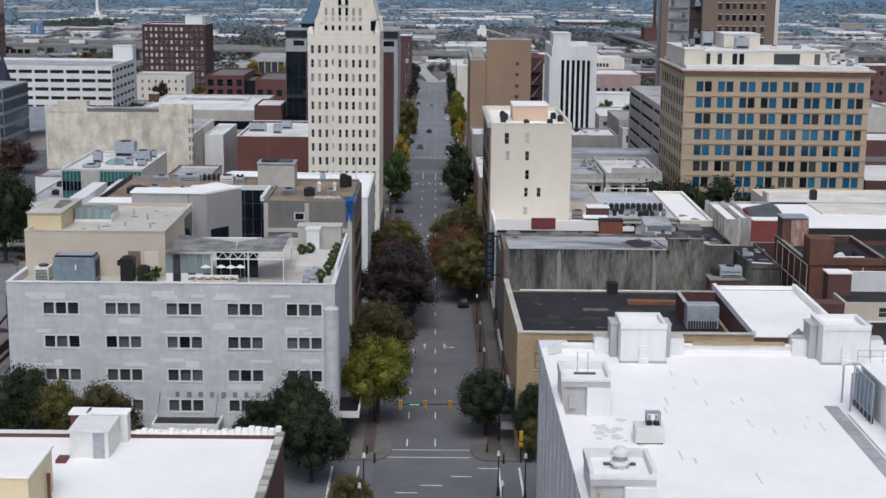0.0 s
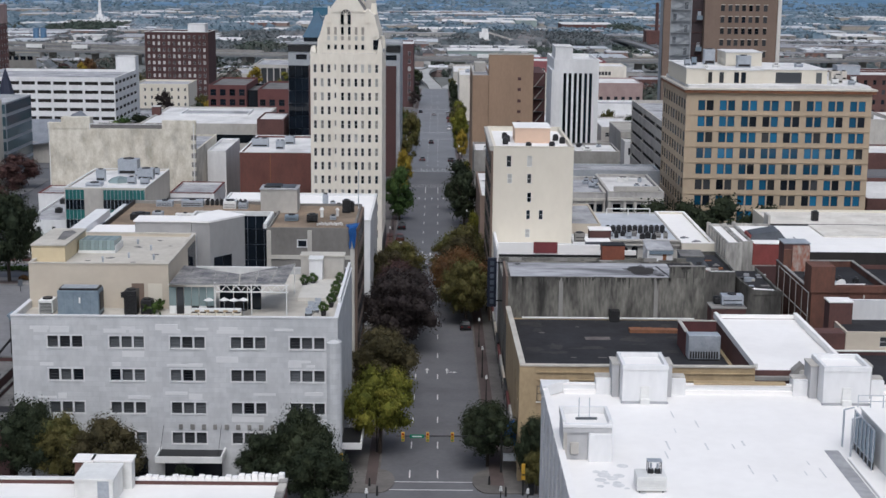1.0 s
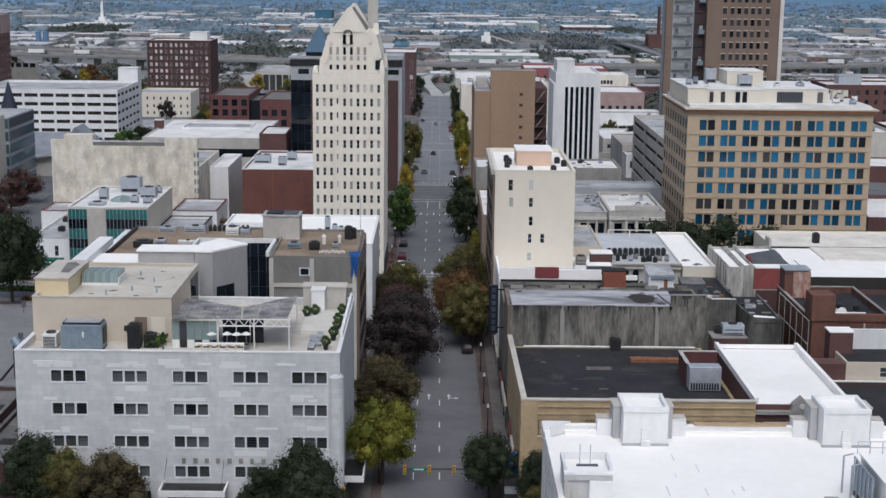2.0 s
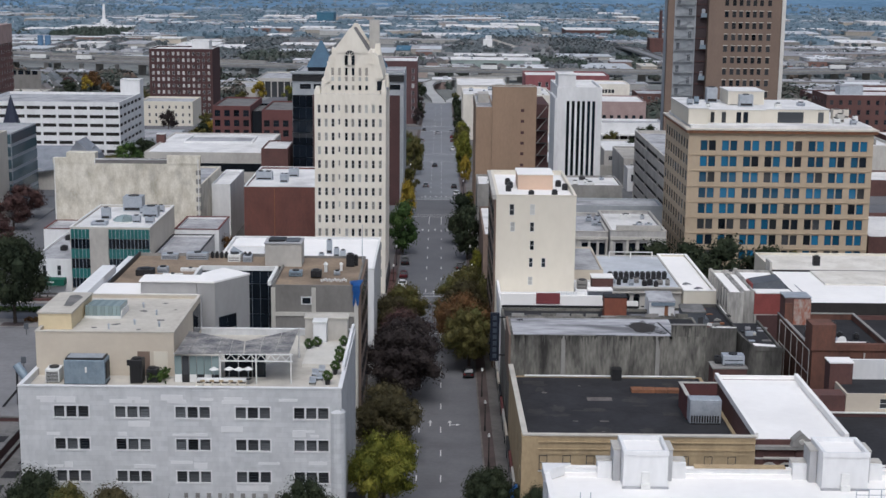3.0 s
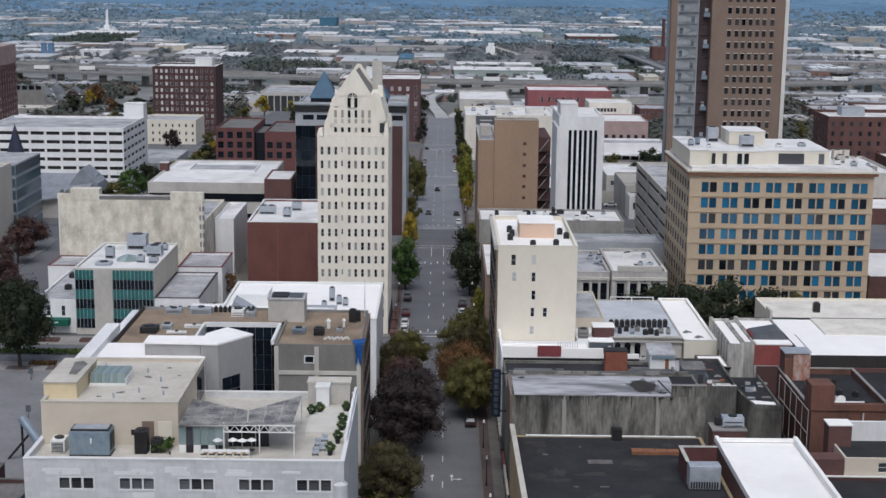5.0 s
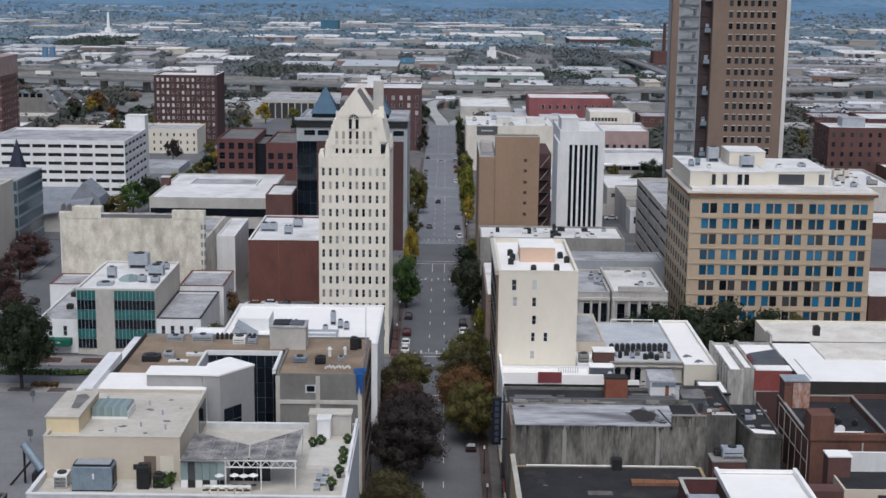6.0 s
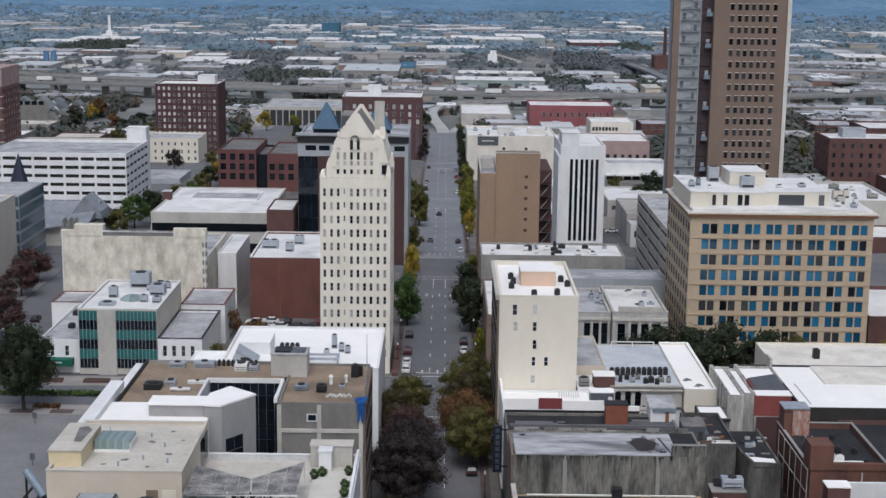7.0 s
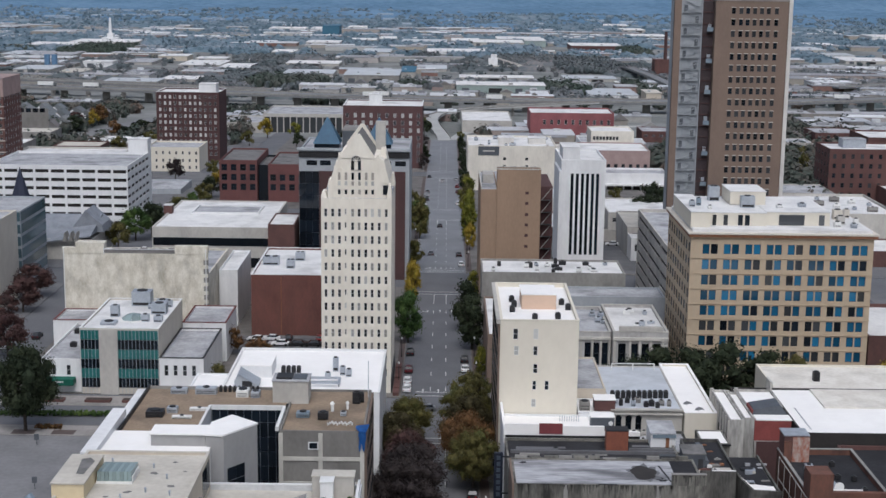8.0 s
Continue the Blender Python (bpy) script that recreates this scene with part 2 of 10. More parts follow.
BROWN_BRICK = mat("brown_brick", (0.215, 0.158, 0.125), (0.17, 0.125, 0.1), 0.92, 5, 0.5, 1.0, 0.12, streak=0.6)
DARK_METAL = mat("dark_metal", (0.035, 0.035, 0.037), None, 0.5, 1, 0.2, bump=0, metal=0.3)
GALV = mat("galvanised_metal", (0.45, 0.48, 0.52), (0.33, 0.36, 0.4), 0.5, 1.2, 0.3, bump=0.03, metal=0.4)
BLUE_GALV = mat("blue_grey_unit_metal", (0.25, 0.31, 0.36), (0.18, 0.23, 0.28), 0.55, 1.2, 0.3, bump=0.03, metal=0.3)
WHITE_METAL = mat("white_enamel", (0.74, 0.74, 0.72), (0.62, 0.62, 0.6), 0.5, 1.5, 0.4, bump=0.02)
RUST = mat("rusted_steel", (0.27, 0.12, 0.06), (0.16, 0.08, 0.05), 0.9, 1, 0.25, bump=0.1)
BLUE_TARP = mat("blue_tarpaulin", (0.045, 0.18, 0.5), (0.03, 0.12, 0.38), 0.6, 1, 0.3)
GREEN_AWNING = mat("green_canvas", (0.01, 0.11, 0.075), (0.01, 0.08, 0.055), 0.8, 1, 0.3)
BLUE_SLATE = mat("blue_metal_roof", (0.035, 0.1, 0.17), (0.025, 0.07, 0.12), 0.5, 3, 0.5)
RED_PAINT = mat("dull_red_paint", (0.17, 0.055, 0.05), (0.13, 0.045, 0.042), 0.8, 2, 0.4)
FRAME_WHITE = mat("white_window_frame", (0.7, 0.7, 0.7), None, 0.6, 2, 0.3, bump=0)
FRAME_DARK = mat("dark_window_frame", (0.05, 0.05, 0.055), None, 0.5, 2, 0.3, bump=0)
GLASS_DARK = glass_mat("dark_window_glass", (0.04, 0.043, 0.047), 0.12)
GLASS_DULL = glass_mat("dull_dark_glass", (0.03, 0.034, 0.038), 0.55, 0.3)
GLASS_GREY = glass_mat("grey_louvred_glass", (0.12, 0.128, 0.135), 0.2, 0.5)
GLASS_BLUE = glass_mat("blue_tinted_glass", (0.016, 0.1, 0.19), 0.06, 0.6)
GLASS_TEAL = glass_mat("teal_spandrel_glass", (0.035, 0.14, 0.135), 0.15, 0.12)
GLASS_BLACK = glass_mat("black_curtain_glass", (0.008, 0.012, 0.018), 0.05, 0.4)
GLASS_PALE = glass_mat("pale_blind_behind_glass", (0.42, 0.42, 0.4), 0.2, 0.3)
GLASS_MILKY = glass_mat("milky_green_glass", (0.22, 0.28, 0.28), 0.25, 0.2)
EARTH = mat("winter_grass_earth", (0.25, 0.25, 0.245), (0.12, 0.13, 0.12), 0.97, 55, 9, bump=0.3, grime=0.3)
BARK = mat("bark", (0.06, 0.048, 0.04), None, 0.95, 0.6, 0.1)

# geometry helpers
UPZ = Vector((0, 0, 1))
SIDES = {"S": (Vector((1, 0, 0)), Vector((0, -1, 0)), 0), "E": (Vector((0, 1, 0)), Vector((1, 0, 0)), 90),
         "N": (Vector((-1, 0, 0)), Vector((0, 1, 0)), 180), "W": (Vector((0, -1, 0)), Vector((-1, 0, 0)), -90)}
SLOPE = ((-400, 2.0), (163, 2.0), (215, 0.0), (430, 0.0), (650, -8.0), (760, -12.0), (970, -18.0), (1150, -24.0), (1950, -45.0), (2600, -52.0), (5200, -70.0))


def g(y):
    """Height of the ground: the avenue dips, then the valley falls away."""
    for (a, za), (b, zb) in zip(SLOPE, SLOPE[1:]):
        if y <= b:
            return za + (zb - za) * max(0.0, (y - a) / (b - a))
    return SLOPE[-1][1]


def box(bm, x0, x1, y0, y1, z0, z1, taper=0.0):
    """A box; taper draws in the top."""
    v = [bm.verts.new((x0 + sx * (x1 - x0), y0 + sy * (y1 - y0), z0)) for sx, sy in ((0, 0), (1, 0), (1, 1), (0, 1))]
    w = [bm.verts.new((x0 + sx * (x1 - x0) + (taper if sx == 0 else -taper), y0 + sy * (y1 - y0) + (taper if sy == 0 else -taper), z1)) for sx, sy in ((0, 0), (1, 0), (1, 1), (0, 1))]
    bm.faces.new(v[::-1])
    bm.faces.new(w)
    for i in range(4):
        j = (i + 1) % 4
        bm.faces.new((v[i], v[j], w[j], w[i]))
    return bm


def prism(bm, pts, z0, z1):
    """An upright prism over a plan outline given counter-clockwise."""
    a = [bm.verts.new((x, y, z0)) for x, y in pts]
    b = [bm.verts.new((x, y, z1)) for x, y in pts]
    bm.faces.new(a[::-1])
    bm.faces.new(b)
    for i in range(len(pts)):
        j = (i + 1) % len(pts)
        bm.faces.new((a[i], a[j], b[j], b[i]))
    return bm


def slab_y(bm, pts, y0, y1):
    """A solid of an x-z outline (counter-clockwise seen from the front) between two depths."""
    a = [bm.verts.new((x, y0, z)) for x, z in pts]
    b = [bm.verts.new((x, y1, z)) for x, z in pts]
    bm.faces.new(a)
    bm.faces.new(b[::-1])
    for i in range(len(pts)):
        j = (i + 1) % len(pts)
        bm.faces.new((a[j], a[i], b[i], b[j]))
    return bm


def rod(bm, p, q, r0, r1=None, n=8):
    """A tapered round rod from p to q."""
    p, q = Vector(p), Vector(q)
    r1 = r0 if r1 is None else r1
    d = (q - p).normalized()
    s = d.orthogonal().normalized()
    t = d.cross(s)
    a = [bm.verts.new(p + (s * math.cos(k) + t * math.sin(k)) * r0) for k in (math.tau * i / n for i in range(n))]
    b = [bm.verts.new(q + (s * math.cos(k) + t * math.sin(k)) * r1) for k in (math.tau * i / n for i in range(n))]
    bm.faces.new(a[::-1])
    bm.faces.new(b)
    for i in range(n):
        j = (i + 1) % n
        bm.faces.new((a[i], a[j], b[j], b[i]))
    return bm


def soft(bm, w=0.03):
    bmesh.ops.bevel(bm, geom=bm.edges[:], offset=w, segments=1, affect="EDGES", clamp_overlap=True)
    return bm


def mesh_of(name, bm, material):
    bmesh.ops.recalc_face_normals(bm, faces=bm.faces[:])
    me = bpy.data.meshes.new(name)
    bm.to_mesh(me)
    bm.free()
    me.materials.append(material)
    return me


def part(name, bm, material, parent=None, label=""):
    """Links a bmesh (or a finished mesh) as one object under a thing or a part."""
    me = bm if isinstance(bm, bpy.types.Mesh) else mesh_of(name, bm, material)
    ob = new(name, me)
    if parent:
        ob.parent = parent
        ob.matrix_parent_inverse = parent.matrix_world.inverted() if parent.type == "EMPTY" and not parent.parent else Matrix.Identity(4)
    if label:
        tagged(ob, label)
    return ob


def thing(name, label, category, x, y, z, group=""):
    ob = new(name)
    ob.location = (x, y, z)
    ob.matrix_world = Matrix.Translation((x, y, z))
    return tagged(ob, label, category, group)


def solid(name, label, category, bm, material, group=""):
    """A thing that is one mesh."""
    return tagged(part(name, bm, material), label, category, group)


def blot(x, y, w, d, z, t, seed=0):
    """A ragged flat patch of thickness t on a deck."""
    r = random.Random(seed * 7 + 3)
    return prism(bmesh.new(), [(x + w * math.cos(a) * q, y + d * math.sin(a) * q) for a, q in ((math.tau * k / 11, r.uniform(0.45, 1.1)) for k in range(11))], z, z + t)


def setting(name, bm, material, label, category):
    return tagged(part(name, bm, material), label, category, kind="structure")


def facade(bm, o, side, W, H, ops, depth=0.25):
    """A wall face with real openings; o is its lower corner on the left as seen from outside, ops are (u0, u1, v0, v1)."""
    u, n, _ = SIDES[side]
    us = sorted({0.0, W, *(round(a, 4) for op in ops for a in op[:2])})
    vs = sorted({0.0, H, *(round(a, 4) for op in ops for a in op[2:4])})
    iu, iv = {a: i for i, a in enumerate(us)}, {a: i for i, a in enumerate(vs)}
    hole = set()
    for op in ops:
        a, b, c, d = (round(k, 4) for k in op[:4])
        hole.update((i, j) for i in range(iu[a], iu[b]) for j in range(iv[c], iv[d]))
        p = [o + u * s + UPZ * t for s, t in ((a, c), (b, c), (b, d), (a, d))]
        inner = [k - n * depth for k in p]
        for i in range(4):
            j = (i + 1) % 4
            bm.faces.new([bm.verts.new(k) for k in (p[i], inner[i], inner[j], p[j])])
    grid = {}
    def vert(i, j):
        if (i, j) not in grid:
            grid[i, j] = bm.verts.new(o + u * us[i] + UPZ * vs[j])
        return grid[i, j]
    for j in range(len(vs) - 1):
        for i in range(len(us) - 1):
            if (i, j) not in hole:
                bm.faces.new((vert(i, j), vert(i + 1, j), vert(i + 1, j + 1), vert(i, j + 1)))


def cells(cols, rows):
    return [(a, b, c, d) for c, d in rows for a, b in cols]


WINDOW_MESHES = {}


def window(parent, o, side, op, depth, frame_mat, glass, nx=1, nz=2, fw=0.07):
    """A window in an opening: a frame with bars, and its pane as a sub-part."""
    u, n, turn = SIDES[side]
    w, h = round(op[1] - op[0], 2), round(op[3] - op[2], 2)
    key = (w, h, frame_mat.name, glass.name, nx, nz, fw)
    if key not in WINDOW_MESHES:
        bm = bmesh.new()
        pw, ph = (w - fw * (nx + 1)) / nx, (h - fw * 0.7 * (nz - 1) - 2 * fw) / nz
        holes = cells([(fw + i * (pw + fw), fw + i * (pw + fw) + pw) for i in range(nx)], [(fw + j * (ph + 0.7 * fw), fw + j * (ph + 0.7 * fw) + ph) for j in range(nz)])
        facade(bm, Vector((0, -0.05, 0)), "S", w, h, holes, 0.07)
        bmesh.ops.remove_doubles(bm, verts=bm.verts[:], dist=0.001)
        pane = bmesh.new()
        box(pane, 0, w, 0.022, 0.04, 0, h)
        WINDOW_MESHES[key] = mesh_of("window", bm, frame_mat), mesh_of("pane", pane, glass)
    ob = part("window", WINDOW_MESHES[key][0], None, parent)
    m = Matrix.Translation(o + u * op[0] + UPZ * op[2] - n * (depth - 0.05)) @ Matrix.Rotation(radians(turn), 4, "Z")
    ob.matrix_parent_inverse = Matrix.Identity(4)
    ob.matrix_basis = parent.matrix_basis.inverted() @ m
    part("pane", WINDOW_MESHES[key][1], None, ob)
    return ob


def even(n, start, end, w):
    """n spans of width w, evenly spread from start to end."""
    step = (end - start - w) / (n - 1) if n > 1 else 0
    return [(start + i * step, start + i * step + w) for i in range(n)]


def pick(glasses, rng):
    return glasses[int(rng.random() * len(glasses))] if isinstance(glasses, (list, tuple)) else glasses


def building(name, label, category, x0, x1, y0, y1, top, wall, roof, parapet=0.9, thick=0.35, openings=None, depth=0.25,
             frame_mat=FRAME_WHITE, glass=GLASS_DARK, nx=1, nz=2, fw=0.07, coping=None, base=None, seed=1, group=""):
    """A block with wall faces, a roof deck behind a parapet, a coping and every window as a part. openings: side -> list of (u0, u1, v0, v1)
    measured along the side from its left end seen from outside, and up from the world's zero."""
    rng = random.Random(seed)
    base = min(g(y0), g(y1)) - 0.3 if base is None else base
    th = thing(name, label, category, (x0 + x1) / 2, (y0 + y1) / 2, base, group)
    bm = bmesh.new()
    H = top - base
    for side, o, W in (("S", Vector((x0, y0, base)), x1 - x0), ("E", Vector((x1, y0, base)), y1 - y0), ("N", Vector((x1, y1, base)), x1 - x0), ("W", Vector((x0, y1, base)), y1 - y0)):
        ops = [(a, b, c - base, d - base) for a, b, c, d in (openings or {}).get(side, [])]
        facade(bm, o, side, W, H, ops, depth)
        for op in ops:
            window(th, o, side, op, depth, frame_mat, glass(op, rng) if callable(glass) else pick(glass, rng), nx, nz, fw)
    deck = top - parapet
    t = thick
    a = [(x0, y0), (x1, y0), (x1, y1), (x0, y1)]
    b = [(x0 + t, y0 + t), (x1 - t, y0 + t), (x1 - t, y1 - t), (x0 + t, y1 - t)]
    for i in range(4):
        j = (i + 1) % 4
        bm.faces.new([bm.verts.new((*p, z)) for p, z in ((b[j], top), (b[i], top), (b[i], deck - 0.3), (b[j], deck - 0.3))])
        bm.faces.new([bm.verts.new((*p, top)) for p in (a[i], a[j], b[j], b[i])])
    bmesh.ops.remove_doubles(bm, verts=bm.verts[:], dist=0.0005)
    me = bpy.data.meshes.new("wall")
    bm.to_mesh(me)
    bm.free()
    me.materials.append(wall)
    part("wall", me, wall, th)
    part("roof", box(bmesh.new(), x0 + t, x1 - t, y0 + t, y1 - t, deck - 0.3, deck), roof, th)
    if coping:
        bm = bmesh.new()
        c = 0.06
        outer, inner = ((x0 - c, y0 - c), (x1 + c, y0 - c), (x1 + c, y1 + c), (x0 - c, y1 + c)), ((x0 + t + c, y0 + t + c), (x1 - t - c, y0 + t + c), (x1 - t - c, y1 - t - c), (x0 + t + c, y1 - t - c))
        ring = [[bm.verts.new((*p, z)) for p in pts] for pts, z in ((outer, top + 0.003), (outer, top + 0.15), (inner, top + 0.15), (inner, top + 0.003))]
        for p, q in zip(ring, ring[1:] + ring[:1]):
            for i in range(4):
                j = (i + 1) % 4
                bm.faces.new((p[i], p[j], q[j], q[i]))
        part("coping", bm, coping, th)
    return th


def attach(parent, side, o, ops, depth, frame_mat, glass, nx=1, nz=2, fw=0.07, seed=3):
    rng = random.Random(seed)
    for op in ops:
        window(parent, o, side, op, depth, frame_mat, pick(glass, rng), nx, nz, fw)


def roof_unit(x, y, z, w, d, h, metal=GALV, label="grey metal air conditioning unit on a roof", name="air_conditioner", fans=1, turn=0.0, group="", slat=DARK_METAL):
    """A rooftop unit: casing on feet, louvred front, fan collars with grilles on top."""
    th = thing(name, label, "roof equipment", x, y, z, group)
    part("casing", soft(box(bmesh.new(), x - w / 2, x + w / 2, y - d / 2, y + d / 2, z + (0.12 if y < 215 else 0), z + h), 0.03), metal, th)
    for sx in (-1, 1) if y < 215 and w > 1 else ():
        part("foot", box(bmesh.new(), x + sx * w * 0.4 - 0.06, x + sx * w * 0.4 + 0.06, y - d * 0.45, y + d * 0.45, z, z + 0.12), DARK_METAL, th)
    n = max(2, int(h / 0.22)) if y < 190 and w > 1.2 else 2 if w > 1.0 and y < 300 else 1
    for i in range(n):
        zz = z + 0.25 + (h - 0.45) * i / n
        part("louvre", box(bmesh.new(), x - w * 0.42, x + w * 0.42, y - d / 2 - 0.05, y - d / 2 + 0.02, zz, zz + (h - 0.45) / n * (0.45 if n > 2 else 0.22)), slat, th)
    r = min(w / max(1, fans), d) * 0.36
    for i in range(fans):
        cx = x - w / 2 + w * (i + 0.5) / fans
        part("fan_collar", rod(bmesh.new(), (cx, y, z + h - 0.02), (cx, y, z + h + 0.18), r, r * 0.95, 14), DARK_METAL, th)
    if turn:
        th.rotation_euler[2] = radians(turn)
    return th


def vent(x, y, z, r=0.15, h=0.7, metal=GALV, label="short metal vent pipe with a cowl on a roof"):
    th = thing("vent_pipe", label, "roof vent", x, y, z)
    part("pipe", rod(bmesh.new(), (x, y, z), (x, y, z + h), r, r, 8), metal, th)
    part("cowl", rod(bmesh.new(), (x, y, z + h * 0.9), (x, y, z + h * 1.2), r * 1.7, r * 0.5, 8), metal, th)
    return th


def hut(name, label, x0, x1, y0, y1, z0, z1, wall, roof, category="roof hut", over=0.12, door=None, fall=0.0):
    """A small rooftop housing with walls, an overhanging roof slab and perhaps a door."""
    th = thing(name, label, category, (x0 + x1) / 2, (y0 + y1) / 2, z0)
    part("wall", box(bmesh.new(), x0, x1, y0, y1, z0, z1), wall, th)
    bm = box(bmesh.new(), x0 - over, x1 + over, y0 - over, y1 + over, z1 + 0.003, z1 + 0.18)
    for v in bm.verts:
        v.co.z += fall * (v.co.y - y0) / (y1 - y0)
    part("roof", bm, roof, th)
    if door:
        a, b, top, m = door
        part("door", box(bmesh.new(), a, b, y0 - 0.05, y0 + 0.02, z0 + 0.05, z0 + top), m, th)
    return th

# ground: one sheet to the hills
def strip(bm, x0, x1, y0, y1, lift, step=12.0, kerb=0.0):
    """A strip that follows the slope; with kerb its sides drop by that much."""
    ys = sorted({y0, y1, *(k for k, _ in SLOPE if y0 < k < y1), *(y0 + i * step for i in range(1, int((y1 - y0) / step)) if step < 400)})
    rows = [[bm.verts.new((x, y, g(y) + lift)) for x in (x0, x1)] for y in ys]
    for p, q in zip(rows, rows[1:]):
        bm.faces.new((p[0], p[1], q[1], q[0]))
    if kerb:
        low = [[bm.verts.new((x, y, g(y) + lift - kerb)) for x in (x0, x1)] for y in ys]
        for i in range(len(ys) - 1):
            bm.faces.new((rows[i][0], rows[i + 1][0], low[i + 1][0], low[i][0]))
            bm.faces.new((rows[i][1], low[i][1], low[i + 1][1], rows[i + 1][1]))
        for i in (0, len(ys) - 1):
            bm.faces.new((rows[i][0], low[i][0], low[i][1], rows[i][1]))
    return bm


bm = bmesh.new()
for xa, xb in ((-2600, -400), (-400, 400), (400, 2600)):
    strip(bm, xa, xb, -400, 5000, -0.05, 500)
bmesh.ops.remove_doubles(bm, verts=bm.verts[:], dist=0.01)
setting("ground", bm, EARTH, "winter grass and bare earth between the streets", "ground")

# avenue and cross streets
CROSS = ((138, 160.5), (283, 305), (414, 436), (560, 580), (706, 726))
AVENUE = "worn dark grey asphalt avenue with lane markings"
setting("road", strip(bmesh.new(), -6.6, 6.5, -300, 294, 0.0), ASPHALT_DARK, AVENUE, "road")
setting("road", strip(bmesh.new(), -9.4, 6.5, 294, 436, 0.0), ASPHALT, AVENUE, "road")
setting("road", strip(bmesh.new(), -9.4, 6.5, 436, 905, 0.0), ASPHALT_HAZED, "grey asphalt avenue paled with painted haze, with lane markings", "road")
for i, (ya, yb) in enumerate(CROSS):
    for xa, xb in ((-420, -6.6 if ya < 283 else -9.4), (6.5, 420)):
        setting("road", strip(bmesh.new(), xa, xb, ya, yb, 0.0), ASPHALT, "dark grey asphalt cross street", "road")
setting("road", strip(bmesh.new(), -9.4, -6.6, 283, 294, 0.0), ASPHALT, "dark grey asphalt cross street", "road")
for xa in (-111, 108):
    setting("road", strip(bmesh.new(), xa, xa + 14, 160.5, 1000, -0.02), ASPHALT, "dark grey asphalt parallel street", "road")
edges = [-300] + [k for c in CROSS for k in c] + [905]
for ya, yb in zip(edges[::2], edges[1::2]):
    left = -6.6 if ya < 283 else -9.4
    for xa, xb in ((-97, left), (6.5, 108), (122, 420), (-420, -111)):
        setting("pavement", strip(bmesh.new(), xa, xb, ya, yb, 0.15, kerb=0.2), PAVING if abs(xa) < 110 else ASPHALT_OLD, "grey concrete pavement with a raised kerb", "pavement")
    for xa, xb in ((left - 1.6, left - 0.25), (6.75, 8.4)):
        setting("pavement", strip(bmesh.new(), xa, xb, ya + 2.5, yb - 2.5, 0.16), BRICK_PAVING, "red brick strip along the kerb", "pavement")
setting("pavement", strip(bmesh.new(), -96, -53, 166, 276, 0.17), LOT, "worn grey asphalt parking lot", "parking lot")
setting("pavement", strip(bmesh.new(), -52, -24, 340, 356, 0.17), ASPHALT_OLD, "small asphalt parking lot behind the tower", "parking lot")

# kerb corners that swell into the crossing
for sx, x0 in ((-1, -6.6), (1, 6.5)):
    bm = bmesh.new()
    ring = [(x0 - sx * 1.9 * math.sin(a) * (1 if a < math.pi else 0), 160.5 + 4.2 - 4.2 * math.cos(a)) for a in [math.pi * k / 12 for k in range(13)]]
    top = [bm.verts.new((x, y, g(y) + 0.15)) for x, y in ring]
    low = [bm.verts.new((x, y, g(y) - 0.1)) for x, y in ring]
    bm.faces.new(top)
    for i in range(len(ring) - 1):
        bm.faces.new((top[i], top[i + 1], low[i + 1], low[i]))
    setting("pavement", bm, PAVING, "paved kerb bulge at the crossing", "pavement")

# road paint
marks = bmesh.new()
def paint(x0, x1, y0, y1, skew=0.0):
    vs = [marks.verts.new((x + skew * k, y, g(y) + 0.012)) for k, (x, y) in zip((0, 0, 1, 1), ((x0, y0), (x1, y0), (x1, y1), (x0, y1)))]
    marks.faces.new(vs)


for k in range(60):
    y = 166.0 + 12.05 * k
    if any(a - 12 < y < b + 2 for a, b in CROSS) or y > 880:
        continue
    for x in (0.45, -2.95):
        paint(x - 0.08, x + 0.08, y, y + 3.05)
for y in (161.6, 164.4):
    paint(-5.4, 4.6, y, y + 0.22)
for ya, yb in CROSS[1:]:
    for y in (ya - 8.4, ya - 5.2, yb + 1.6, yb + 4.4):
        paint(-6.2 if ya < 300 else -9.0, 6.2, y, y + 0.28)
    for x in (-2.95, 0.45):
        paint(x - 0.08, x + 0.08, ya - 20, ya - 8.6)
for x, w in ((-8.5, 0.25), (-11.5, 0.25), (7.6, 0.25), (10.0, 0.25)):
    paint(x, x + w, 140, 158.5)
for x in (-3.9, -1.2, 2.2, 5.4, -7.6, -10.6):
    paint(x, x + 2.4, 150.0 + 0.85 * (x + 4), 150.25 + 0.85 * (x + 4), 0)


def arrow(x, y, turn):
    paint(x - 0.09, x + 0.09, y, y + 1.8)
    marks.faces.new([marks.verts.new((a, b, g(b) + 0.012)) for a, b in ((x - 0.35, y + 1.8), (x + 0.35, y + 1.8), (x, y + 3.0))])
    if turn:
        paint(x + 0.09 * turn if turn > 0 else x - 1.0, x + 1.0 if turn > 0 else x - 0.09, y + 0.6, y + 0.85)
        marks.faces.new([marks.verts.new((a, b, g(b) + 0.012)) for a, b in ((x + 1.0 * turn, y + 0.3), (x + 1.7 * turn, y + 0.72), (x + 1.0 * turn, y + 1.15))])


for ya in (217.5, 309, 384, 443):
    arrow(-1.2, ya, 0), arrow(1.9, ya, 1), arrow(-4.6, ya, -1)
setting("road_marking", marks, LINE, "worn white lane dashes, arrows and crossing lines", "road marking")

